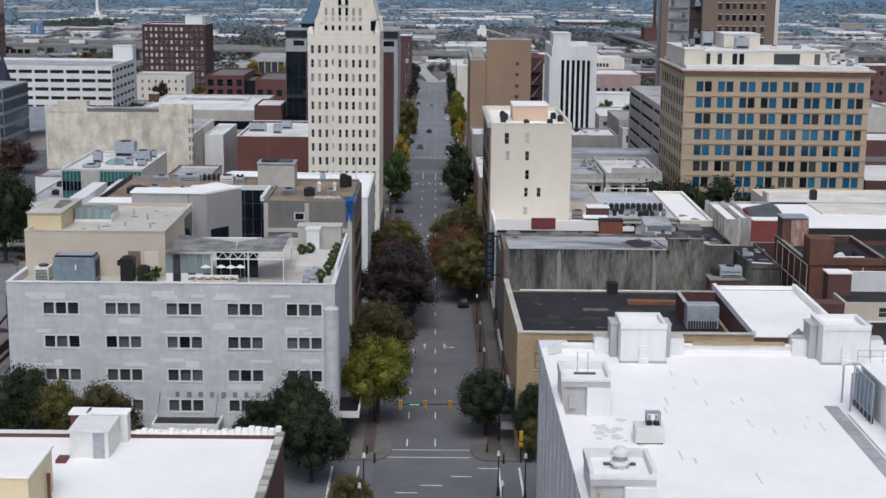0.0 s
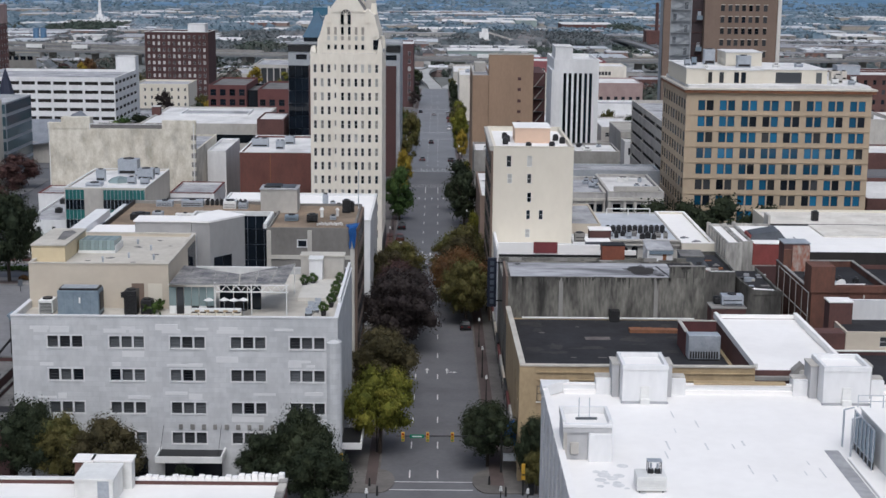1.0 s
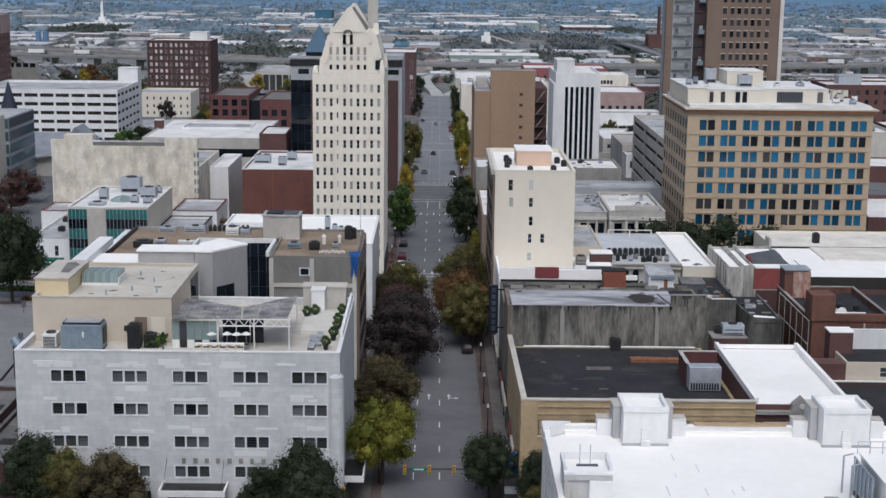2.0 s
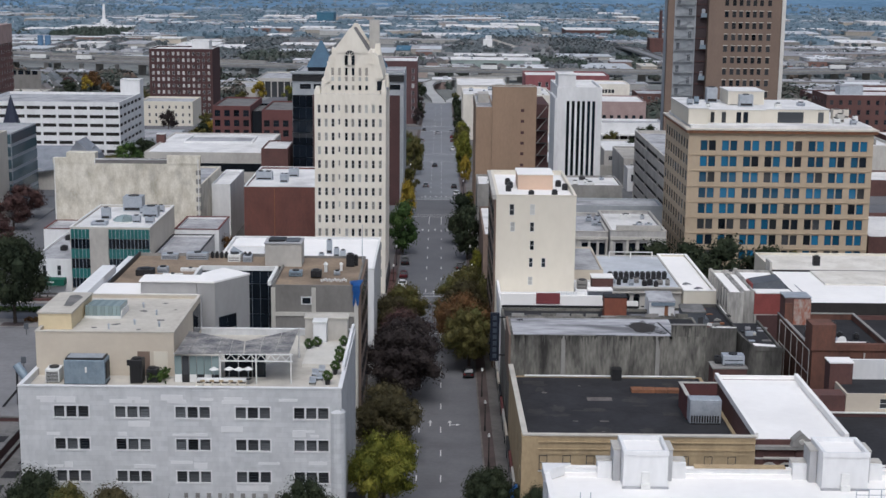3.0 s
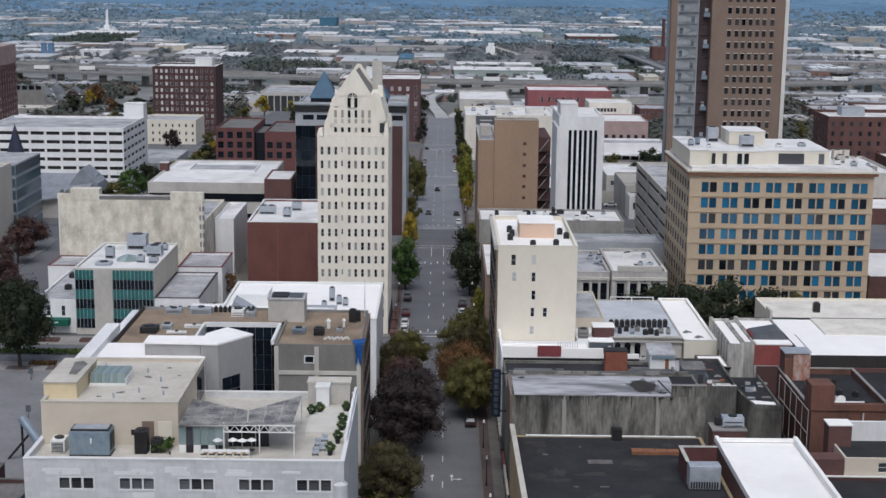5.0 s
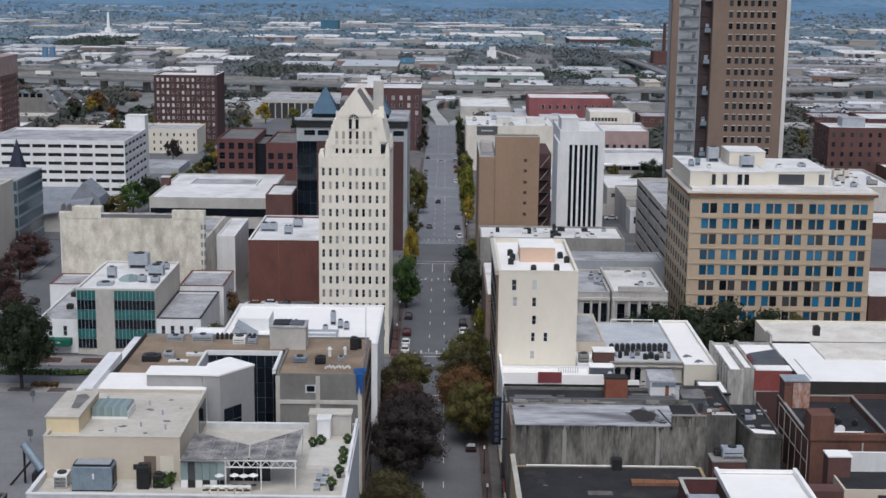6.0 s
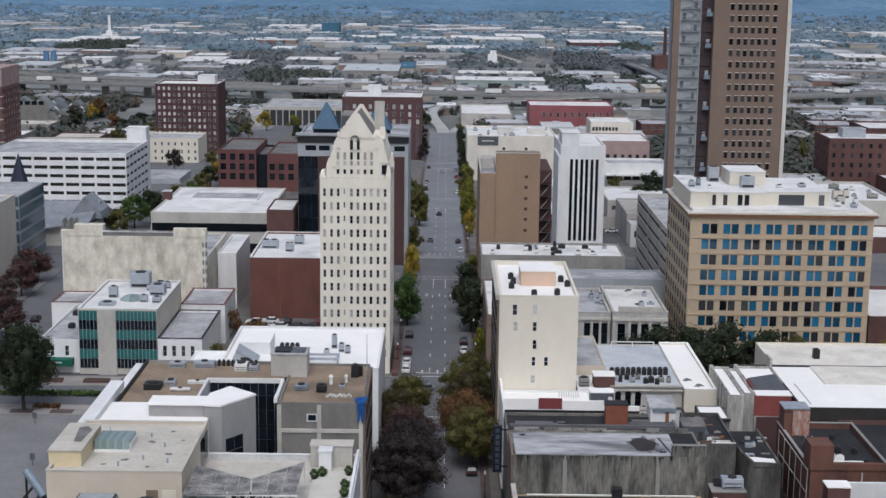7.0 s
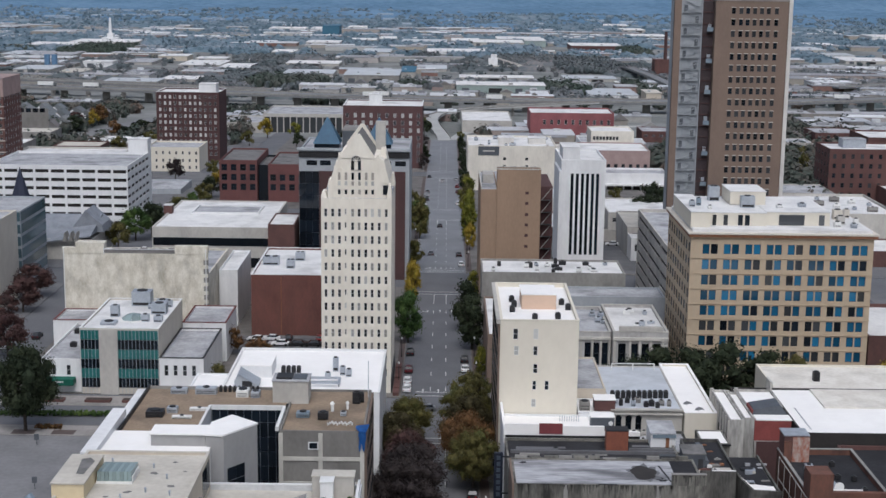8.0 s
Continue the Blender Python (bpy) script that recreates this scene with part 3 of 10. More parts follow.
# ---- west side of the avenue: the marble store and what stands behind it ----
kg = [-45.3, -38.1, -31.0, -23.9, -17.0]
kcols = [(a + i * 1.42 + 49.5, a + i * 1.42 + 1.2 + 49.5) for a in kg for i in range(3)]
krows = [(18.4, 19.8), (14.4, 15.8), (10.4, 11.8), (6.7, 8.1)]
store = building("department_store", "white marble-faced department store with grouped louvred windows", "building", -49.5, -11.4, 164, 192, 22.1, MARBLE, PALE_ROOF,
                 0.8, 0.4, {"S": cells(kcols, krows)}, 0.3, FRAME_DARK, [GLASS_GREY] * 6 + [GLASS_DARK] * 2 + [GLASS_BLACK], 1, 4, 0.05, MARBLE_NEW)
for a in kg:
    for c, d in krows:
        bm = bmesh.new()
        facade(bm, Vector((a - 0.16, 163.93, c - 0.16)), "S", 4.36, d - c + 0.32, [(0.16 + i * 1.42, 1.36 + i * 1.42, 0.16, d - c + 0.16) for i in range(3)], 0.1)
        part("window_surround", bm, MARBLE_NEW, store, "white stone window surround")
rng = random.Random(8)
for i in range(36):  # replaced marble slabs, brighter than the old ones
    a, row = kg[i % 5] + rng.uniform(-2.2, 3.0), rng.choice((20.2, 20.55, 17.3, 16.7, 13.3, 12.7, 16.15, 9.4, 12.15))
    w, h = rng.choice((1.0, 1.6, 2.2, 2.6)), rng.choice((0.3, 0.4, 0.45, 0.7))
    part("marble_slab", box(bmesh.new(), max(a, -49.2), min(a + w, -12.6), 163.975 - 0.0035 * (i % 9), 164.01, row, row + h), MARBLE_NEW, store)
part("corner_pier", rod(bmesh.new(), (-11.9, 164.5, 2), (-11.9, 164.5, 19.2), 0.95, 0.95, 16), MARBLE, store, "rounded white corner pier")
part("pier_cap", rod(bmesh.new(), (-11.9, 164.5, 19.2), (-11.9, 164.5, 19.7), 0.95, 0.4, 16), MARBLE, store)
for i, w in enumerate((0.34, 0.5, 0.5, 0.34, 0.5, 0.5, 0.34, 0.5, 0.5, 0.5)):  # raised sign on the fascia, kept as plain bars
    part("sign_bar", box(bmesh.new(), -30.2 + i * 1.35, -29.9 + i * 1.35 + w * 0.4, 163.85, 164.01, 8.5, 9.1), CONCRETE, store)
marquee = thing("entrance_canopy", "flat dark-topped metal canopy over the store's entrance", "canopy", -28.6, 162.3, 5.6)
part("deck", box(bmesh.new(), -32.3, -24.9, 160.7, 164, 5.75, 5.95), DARK_METAL, marquee)
for xa, xb, ya, yb in ((-32.5, -24.7, 160.5, 160.7), (-32.5, -32.3, 160.7, 164), (-24.9, -24.7, 160.7, 164)):
    part("fascia", box(bmesh.new(), xa, xb, ya, yb, 5.5, 6.25), WHITE_METAL, marquee)
for xx in (-32.0, -25.2):
    part("hanger", rod(bmesh.new(), (xx, 160.9, 6.2), (xx, 163.95, 9.0), 0.03), DARK_METAL, marquee)
for xa, xb in ((-44.5, -34.0), (-23.0, -13.4), (-32.0, -25.2)):
    part("shop_window", box(bmesh.new(), xa, xb, 163.93, 164.0, 2.4, 4.9), GLASS_BLACK, store, "dark ground floor shop glass")
canopy = thing("side_canopy", "white framed canopy on the store's avenue side", "canopy", -10.2, 171, 5.0)
part("deck", box(bmesh.new(), -11.4, -9.0, 168, 175, 5.0, 5.2), DARK_METAL, canopy)
part("fascia", box(bmesh.new(), -9.0, -8.8, 167.8, 175.2, 4.8, 5.6), WHITE_METAL, canopy)
part("fascia", box(bmesh.new(), -11.4, -9.0, 167.8, 168.0, 4.8, 5.6), WHITE_METAL, canopy)

pent = building("rooftop_storey", "beige stucco rooftop storey with a pale dusty roof", "building", -49.3, -32.4, 171.6, 191.6, 26.75, BEIGE, PALE_ROOF, 0.35, 0.3, base=21.3, coping=PALE_ROOF)
for x in (-44.9, -37.9, -34.1):
    part("vent_grille", box(bmesh.new(), x - 0.35, x + 0.35, 171.53, 171.61, 22.6, 23.3), DARK_METAL, pent)
part("door", box(bmesh.new(), -36.9, -35.4, 171.53, 171.61, 21.35, 24.4), BROWN_BRICK, pent, "brown metal service door")
part("panel", box(bmesh.new(), -34.9, -33.2, 171.5, 171.61, 22.0, 24.4), CREAM, pent, "cream access panel")
for i in range(5):  # tall glazing on the storey's avenue side
    part("side_window", box(bmesh.new(), -32.42, -32.34, 185.4 + i * 1.15, 186.4 + i * 1.15, 22.2, 26.0), GLASS_BLACK, pent)
hut("rooftop_hut", "pale yellow painted hut on the rooftop storey", -49.6, -45.5, 174.2, 185, 26.4, 28.4, YELLOW_PAINT, PALE_ROOF)
sk = thing("skylight", "long low skylight with milky green panes on a pale roof", "skylight", -43.9, 182, 26.4)
part("kerb", box(bmesh.new(), -45.3, -40.6, 179.8, 184.6, 26.4, 26.75), WHITE_METAL, sk)
for i in range(9):
    bm = bmesh.new()
    vs = [bm.verts.new((x, y, z)) for x in (-45.2 + i * 0.5, -44.74 + i * 0.5) for y, z in ((179.9, 26.75), (184.4, 26.75), (184.4, 27.8), (180.1, 28.0))]
    bmesh.ops.convex_hull(bm, input=vs)
    part("pane", bm, GLASS_MILKY, sk)
part("glazing_frame", box(bmesh.new(), -45.3, -40.6, 180.3, 184.3, 26.75, 27.3), WHITE_METAL, sk)
solid("roof_stain", "dark ponding stain on the hut roof", "stain", prism(bmesh.new(), [(-47.3, 177.6), (-46.3, 177.4), (-46.0, 182.4), (-46.9, 183.8), (-47.9, 183.2)], 28.58, 28.586), WORN_ROOF)
for x, y, w in ((-43, 175.2, 0.4), (-40.6, 177, 0.5), (-37.2, 174.4, 0.35), (-35.4, 179.4, 0.5), (-38.6, 184, 0.6), (-36.6, 188.4, 0.4), (-34.6, 184.8, 0.3)):
    solid("roof_stain", "small dark debris patch on the pale roof", "stain", blot(x, y, w * 1.3, w, 26.4, 0.006, int(x * 10)), WORN_ROOF)
ahu = thing("air_handler", "large panelled blue-grey air handling unit on the store roof", "roof equipment", -42.4, 168.6, 21.3)
part("casing", soft(box(bmesh.new(), -44.85, -39.95, 167.3, 169.9, 21.45, 24.4), 0.04), BLUE_GALV, ahu)
part("base_rail", box(bmesh.new(), -44.9, -39.9, 167.35, 169.85, 21.3, 21.45), DARK_METAL, ahu)
for k in range(5):
    part("panel", box(bmesh.new(), -44.8 + k * 0.98, -43.9 + k * 0.98, 167.25, 167.32, 21.55, 24.2), BLUE_GALV, ahu)
part("rim", box(bmesh.new(), -44.7, -40.1, 167.5, 169.7, 24.4, 24.62), DARK_METAL, ahu)
part("top_panel", box(bmesh.new(), -44.5, -40.3, 167.7, 169.5, 24.62, 24.68), GALV, ahu)
part("label_plate", box(bmesh.new(), -42.3, -42.1, 167.2, 167.26, 22.9, 23.6), WHITE_METAL, ahu)
part("side_vent", box(bmesh.new(), -39.95, -39.85, 167.7, 169.5, 22.0, 24.0), DARK_METAL, ahu)
roof_unit(-46.5, 169.2, 21.3, 1.7, 2.2, 1.7, WHITE_METAL, "small white air conditioner on the store roof")
roof_unit(-36.4, 169.0, 21.3, 1.5, 1.8, 2.9, DARK_METAL, "dark metal cooling unit on the store roof")
roof_unit(-34.6, 169.2, 21.3, 1.3, 1.4, 1.7, DARK_METAL, "small dark condenser on the store roof")
for x, y in ((-45, 188), (-39, 186), (-36.5, 182), (-38.3, 177), (-35, 176), (-41, 174.6)):
    vent(x, y, 26.4, 0.12, 0.6)

# glazed roof room with a truss-edged sun roof over the terrace
room = thing("roof_terrace_pavilion", "glazed rooftop room with a dark panelled sun roof and white truss", "pavilion", -25, 172, 21.3)
for i in range(6):
    xa = -31.9 + i * 0.9
    part("glass_panel", box(bmesh.new(), xa, xa + 0.84, 169.0, 169.06, 21.6, 24.6), GLASS_MILKY if i not in (1,) else GLASS_DARK, room)
    part("dado", box(bmesh.new(), xa, xa + 0.84, 168.96, 169.08, 21.3, 22.3), DARK_METAL if i % 2 else WHITE_METAL, room)
part("post", box(bmesh.new(), -26.5, -26.3, 168.9, 169.1, 21.3, 25.2), WHITE_METAL, room)
for i in range(3):
    part("dark_glass_panel", box(bmesh.new(), -26.2 + i * 1.7, -24.6 + i * 1.7, 171.5, 171.56, 21.3, 24.3), GLASS_BLACK, room)
for i in range(14):
    xa = -26.2 + i * 0.6
    part("truss_web", rod(bmesh.new(), (xa, 168.6, 24.2 if i % 2 else 24.95), (xa + 0.6, 168.6, 24.95 if i % 2 else 24.2), 0.05, 0.05, 5), WHITE_METAL, room)
for z in (24.15, 25.0):
    part("truss_chord", box(bmesh.new(), -31.9 if z > 24.5 else -26.3, -17.6, 168.5, 168.7, z - 0.06, z + 0.06), WHITE_METAL, room)
SUN_PANEL = mat("mottled_sun_roof_panel", (0.42, 0.395, 0.36), (0.075, 0.075, 0.085), 0.45, 1.9, 0.35, 1.25, grime=0.35)
for (fa, fb, bb, ba), cols in ((((-31.8, 168.3), (-23.5, 168.5), (-24.1, 174.0), (-31.8, 179.0)), 5), (((-23.4, 168.5), (-18.0, 168.7), (-17.9, 180.8), (-24.0, 174.0)), 3)):
    for i in range(cols):
        for j in range(4):
            bm = bmesh.new()
            ring = []
            for u, v in ((0.02, 0.02), (0.98, 0.02), (0.98, 0.98), (0.02, 0.98)):
                u, v = (i + u) / cols, (j + v) / 4
                lo, hi = [fa[k] + (fb[k] - fa[k]) * u for k in (0, 1)], [ba[k] + (bb[k] - ba[k]) * u for k in (0, 1)]
                ring.append((lo[0] + (hi[0] - lo[0]) * v, lo[1] + (hi[1] - lo[1]) * v))
            part("roof_panel", prism(bm, ring, 25.06, 25.14), SUN_PANEL, room)
for x in (-17.8, -22.0):
    part("post", rod(bmesh.new(), (x, 168.6, 21.3), (x, 168.6, 25.1), 0.08), WHITE_METAL, room)
part("post", rod(bmesh.new(), (-18.0, 180.4, 21.3), (-18.0, 180.4, 25.1), 0.08), WHITE_METAL, room)


def parasol(x, y, z):
    th = thing("parasol", "small white round parasol over a terrace table", "parasol", x, y, z, "parasols on the terrace")
    part("pole", rod(bmesh.new(), (x, y, z), (x, y, z + 2.1), 0.03), GALV, th)
    part("canopy", rod(bmesh.new(), (x, y, z + 1.95), (x, y, z + 2.25), 0.62, 0.06, 10), WHITE_METAL, th)
    part("tabletop", rod(bmesh.new(), (x, y, z + 0.7), (x, y, z + 0.75), 0.4, 0.4, 10), DARK_METAL, th)
    return th


first = parasol(-27.0, 168.0, 21.3)
for x in (-25.2, -24.0, -22.9):
    copy_thing(first, Matrix.Translation((x, 168.0 + 0.2 * (x % 2), 21.3)))
for i in range(6):
    th = thing("planter", "pale timber planter box along the parapet", "planter", -28.3 + i * 1.0, 165.3, 21.3, "planters along the parapet")
    part("box", soft(box(bmesh.new(), -28.7 + i * 1.0, -27.8 + i * 1.0, 164.9, 165.7, 21.3, 22.4), 0.03), CREAM, th)
    part("soil", box(bmesh.new(), -28.62 + i * 1.0, -27.88 + i * 1.0, 164.98, 165.62, 22.38, 22.43), BARK, th)
DECK = mat("pale_deck", (0.6, 0.58, 0.53), (0.5, 0.48, 0.43), 0.8, 3, 0.5)
solid("terrace_deck", "pale raised deck on the store's roof terrace", "deck", box(bmesh.new(), -17.2, -12.0, 176, 186.5, 21.3, 21.75), DECK)
for k in range(4):
    th = thing("lounge_chair", "grey wire lounge chair on the terrace", "chair", -15.2 + 0.7 * (k % 2), 168.6 + 1.7 * k, 21.3, "terrace chairs")
    x, y = -15.2 + 0.7 * (k % 2), 168.6 + 1.7 * k
    part("seat", soft(box(bmesh.new(), x - 0.4, x + 0.4, y - 0.4, y + 0.4, 21.62, 21.72), 0.03), GALV, th)
    part("backrest", soft(box(bmesh.new(), x - 0.4, x + 0.4, y + 0.36, y + 0.44, 21.72, 22.2), 0.03), GALV, th)
    for sx in (-0.34, 0.34):
        for sy in (-0.34, 0.34):
            part("leg", rod(bmesh.new(), (x + sx, y + sy, 21.3), (x + sx, y + sy, 21.63), 0.03), DARK_METAL, th)
hut("stair_hut", "white stair head on the store roof", -16.7, -15.0, 186.8, 189, 21.3, 24.3, WHITE_PAINT, WHITE_METAL)
hut("lift_head", "low grey plant housing on the store roof", -18.0, -12.3, 189.1, 191.5, 21.3, 24.3, CONCRETE_LIGHT, PALE_ROOF)
part("parapet_screen", box(bmesh.new(), -11.85, -11.5, 171, 191.8, 22.12, 23.0), WHITE_PAINT, store)

# grey annex with its slanted tower, low white roof, gravel roofs round a dark glass light well
annex = thing("office_annex", "grey stucco annex with a slanted white-topped corner tower", "building", -41, 203, 2)
part("wall", box(bmesh.new(), -50.0, -33.2, 191.75, 204, 2, 25.5), WHITE_PAINT, annex)
part("roof", box(bmesh.new(), -48.4, -33.2, 193.6, 204, 25.5, 25.62), WHITE_ROOF, annex)
part("parapet", box(bmesh.new(), -50.4, -48.4, 191.75, 212, 25.4, 26.5), WHITE_PAINT, annex, "broad white side parapet")
part("ledge", box(bmesh.new(), -48.4, -33.4, 191.8, 193.5, 25.5, 25.9), PALE_ROOF, annex)
part("clerestory", box(bmesh.new(), -41.7, -33.9, 197.4, 201.2, 25.62, 27.3), STUCCO_GREY, annex)
part("clerestory_roof", box(bmesh.new(), -41.9, -33.8, 197.2, 201.4, 27.3, 27.5), WHITE_ROOF, annex)
P = [(-33.8, 197.2), (-31.3, 196.9), (-27.2, 202.4), (-31.3, 206.2), (-33.8, 202.5)]
part("tower_wall", prism(bmesh.new(), P, 2, 27.3), STUCCO_GREY, annex, "slanted grey stucco corner tower")
part("tower_roof", prism(bmesh.new(), [(x + (0.1 if x > -31 else -0.1), y + (0.15 if y > 202 else -0.15)) for x, y in P], 27.303, 27.55), WHITE_ROOF, annex)
dx, dy = 4.1 / 6.86, 5.5 / 6.86
for i in range(2):
    for j in range(3):
        s = 0.7 + i * 1.75
        a, b = Vector((-31.3 + dx * s, 196.9 + dy * s)), Vector((-31.3 + dx * (s + 1.68), 196.9 + dy * (s + 1.68)))
        n = Vector((dy, -dx)) * 0.05
        q = [a + n, b + n, b - n, a - n]
        part("pane", prism(bmesh.new(), [tuple(k) for k in q], 16.4 + j * 2.0, 18.3 + j * 2.0), GLASS_BLACK, annex)
wing = thing("office_wing", "office block with tan gravel roofs round a dark glass light well", "building", -36, 217, 0)
part("wall", box(bmesh.new(), -50.2, -36.5, 204.1, 229, 0, 24.4), WHITE_PAINT, wing)
part("wall", box(bmesh.new(), -36.4, -25.05, 218, 229, 0, 24.4), CONCRETE, wing)
part("roof", box(bmesh.new(), -48.3, -36.5, 204.2, 229, 24.4, 24.55), GRAVEL_ROOF, wing)
part("roof", box(bmesh.new(), -36.48, -25.05, 218, 229, 24.4, 24.55), GRAVEL_ROOF, wing)
for i in range(9):
    for j in range(10):
        xa = -36.3 + i * 1.25
        part("curtain_pane", box(bmesh.new(), xa, xa + 1.19, 217.86, 217.95, 1.0 + j * 2.4, 3.34 + j * 2.4), GLASS_BLACK, wing)
part("mullion_grid", box(bmesh.new(), -36.35, -25.1, 217.955, 217.995, 0, 24.9), GALV, wing)
for xa, xb, ya, yb in ((-36.7, -24.9, 217.75, 218.15), (-36.8, -36.4, 206, 217.75), (-25.2, -24.7, 207.6, 217.75)):
    part("rim", box(bmesh.new(), xa, xb, ya, yb, 24.6, 25.3), WHITE_METAL, wing, "white rim of the light well")
part("parapet", box(bmesh.new(), -48.4, -48.1, 204.2, 229, 24.55, 25.2), DARK_METAL, wing)
part("parapet", box(bmesh.new(), -48.1, -25.1, 228.6, 229.0, 24.55, 25.0), CONCRETE, wing)

DULL_CONCRETE = mat("dull_grey_concrete", (0.225, 0.215, 0.2), (0.16, 0.152, 0.14), 0.92, 3, 0.5, streak=0.5, grime=0.3)
block = building("concrete_office_block", "grey concrete block with pale pilasters and a gravel roof", "building", -24.6, -11.9, 207.5, 229, 24.75, DULL_CONCRETE, GRAVEL_ROOF, 0.35, 0.3)
for xa in (-24.7, -18.75, -12.5):
    part("pilaster", box(bmesh.new(), xa, xa + 0.62, 207.32, 207.52, 0, 24.4), LIME_OLD, block)
for z in (20.1, 16.2, 12.3, 8.4, 4.4):
    part("band", box(bmesh.new(), -24.6, -11.9, 207.36, 207.515, z, z + 0.6), LIME_OLD, block)
part("window", box(bmesh.new(), -20.1, -18.9, 207.4, 207.52, 22.0, 22.9), GLASS_BLACK, block)
part("brick_side", box(bmesh.new(), -11.92, -11.55, 208.2, 229, 0, 24.3), BROWN_BRICK, block, "brown brick avenue front")
for j in range(6):
    for i in range(6):
        part("side_window", box(bmesh.new(), -11.57, -11.48, 210 + i * 3.1, 211.6 + i * 3.1, 2.2 + j * 3.8, 4.4 + j * 3.8), GLASS_DARK, block)
tarp = bmesh.new()
cloth = []
for i in range(13):
    v = i / 12
    row = []
    for j in range(7):
        u = j / 6
        fold = 0.28 * noise.noise(Vector((u * 3, v * 4, 2.2)))
        if v < 0.35:  # lying on the roof edge
            p = (-13.2 + 1.9 * u + fold, 209.6 - 6 * v + fold, 24.95 + 0.35 * abs(fold) + 0.25 * u)
        else:         # hanging down the corner
            p = (-12.7 + 1.25 * u * (1.1 - 0.5 * v) + fold, 207.05 + fold * 0.5, 25.1 - 4.2 * (v - 0.35) * (0.55 + 0.7 * abs(math.sin(4.3 * u + 0.6))))
        row.append(tarp.verts.new(p))
    cloth.append(row)
for p, q in zip(cloth, cloth[1:]):
    for j in range(6):
        tarp.faces.new((p[j], p[j + 1], q[j + 1], q[j]))
bmesh.ops.solidify(tarp, geom=tarp.faces[:], thickness=0.04)
solid("tarpaulin", "crumpled blue tarpaulin draped over the roof edge", "tarpaulin", tarp, BLUE_TARP)
for a in ((-20.3, -18.7, 207.36, 207.44, 21.85, 22.0), (-20.3, -18.7, 207.36, 207.44, 22.9, 23.05), (-20.3, -20.1, 207.36, 207.44, 22.0, 22.9), (-18.9, -18.7, 207.36, 207.44, 22.0, 22.9)):
    part("window_frame", box(bmesh.new(), *a), FRAME_WHITE, block)
hut("lift_head", "pale grey lift head on the gravel roof", -27.3, -21.6, 222, 226.4, 24.4, 28.0, CONCRETE_LIGHT, GREY_ROOF)
cap = thing("louvre_bank", "flat dark louvre bank on a lift head", "roof equipment", -24.5, 224.2, 28.18)
part("frame", soft(box(bmesh.new(), -26.8, -24.2, 222.8, 225.6, 28.18, 28.5), 0.03), DARK_METAL, cap)
part("frame", soft(box(bmesh.new(), -24.1, -22.0, 222.8, 225.6, 28.18, 28.38), 0.03), SLATE_METAL, cap)
for x, y, w, d, h, m in ((-44.5, 214.5, 2.6, 2.2, 1.0, DARK_METAL), (-42.2, 216.5, 1.6, 1.4, 0.9, GALV), (-40.2, 213.4, 3.0, 0.8, 0.5, WHITE_METAL), (-38.2, 217.5, 3.0, 0.8, 0.5, WHITE_METAL),
                         (-32.5, 225.5, 2.0, 2.0, 1.2, WHITE_METAL), (-30.4, 225.2, 1.4, 1.8, 1.0, GALV), (-43, 226.6, 2.6, 1.4, 0.9, GALV), (-38.6, 226.6, 3.4, 1.5, 1.1, GALV),
                         (-21.8, 215.2, 2.0, 1.5, 0.8, BLUE_GALV), (-18.6, 214.2, 1.6, 1.4, 1.1, DARK_METAL), (-14.0, 222.6, 1.2, 1.2, 1.9, DARK_METAL), (-13.2, 223.2, 0.8, 0.8, 1.5, DARK_METAL), (-15.6, 216, 0.9, 0.9, 0.6, GALV)):
    roof_unit(x, y, 24.5, w, d, h, m, {"dark_metal": "dark metal unit", "galvanised_metal": "grey metal unit", "white_enamel": "white metal unit", "blue_grey_unit_metal": "blue-grey metal unit"}[m.name] + " standing on a gravel roof")
for i in range(9):
    th = roof_unit(-36.4 + i * 0.75, 227.6, 24.5, 0.5, 0.5, 0.9, DARK_METAL, "small dark condenser in a row on a gravel roof", group="condensers in a row")
for k in range(14):
    solid("bucket", "small white bucket on a gravel roof", "bucket", rod(bmesh.new(), (-17.6 + 0.28 * k, 211.4 + (k * 7 % 5) * 0.22, 24.41), (-17.6 + 0.28 * k, 211.4 + (k * 7 % 5) * 0.22, 24.75), 0.13, 0.15, 8), WHITE_METAL, "buckets on the roof")
vent(-17.5, 218.4, 24.4, 0.25, 1.3, WHITE_METAL, "white flue pipe on a gravel roof")
vent(-15.2, 219.5, 24.4, 0.2, 1.1, WHITE_METAL, "white flue pipe on a gravel roof")
solid("mast", "thin grey mast on the roof edge", "mast", rod(bmesh.new(), (-12.3, 226, 24.4), (-12.3, 226, 30.5), 0.07, 0.04), GALV)

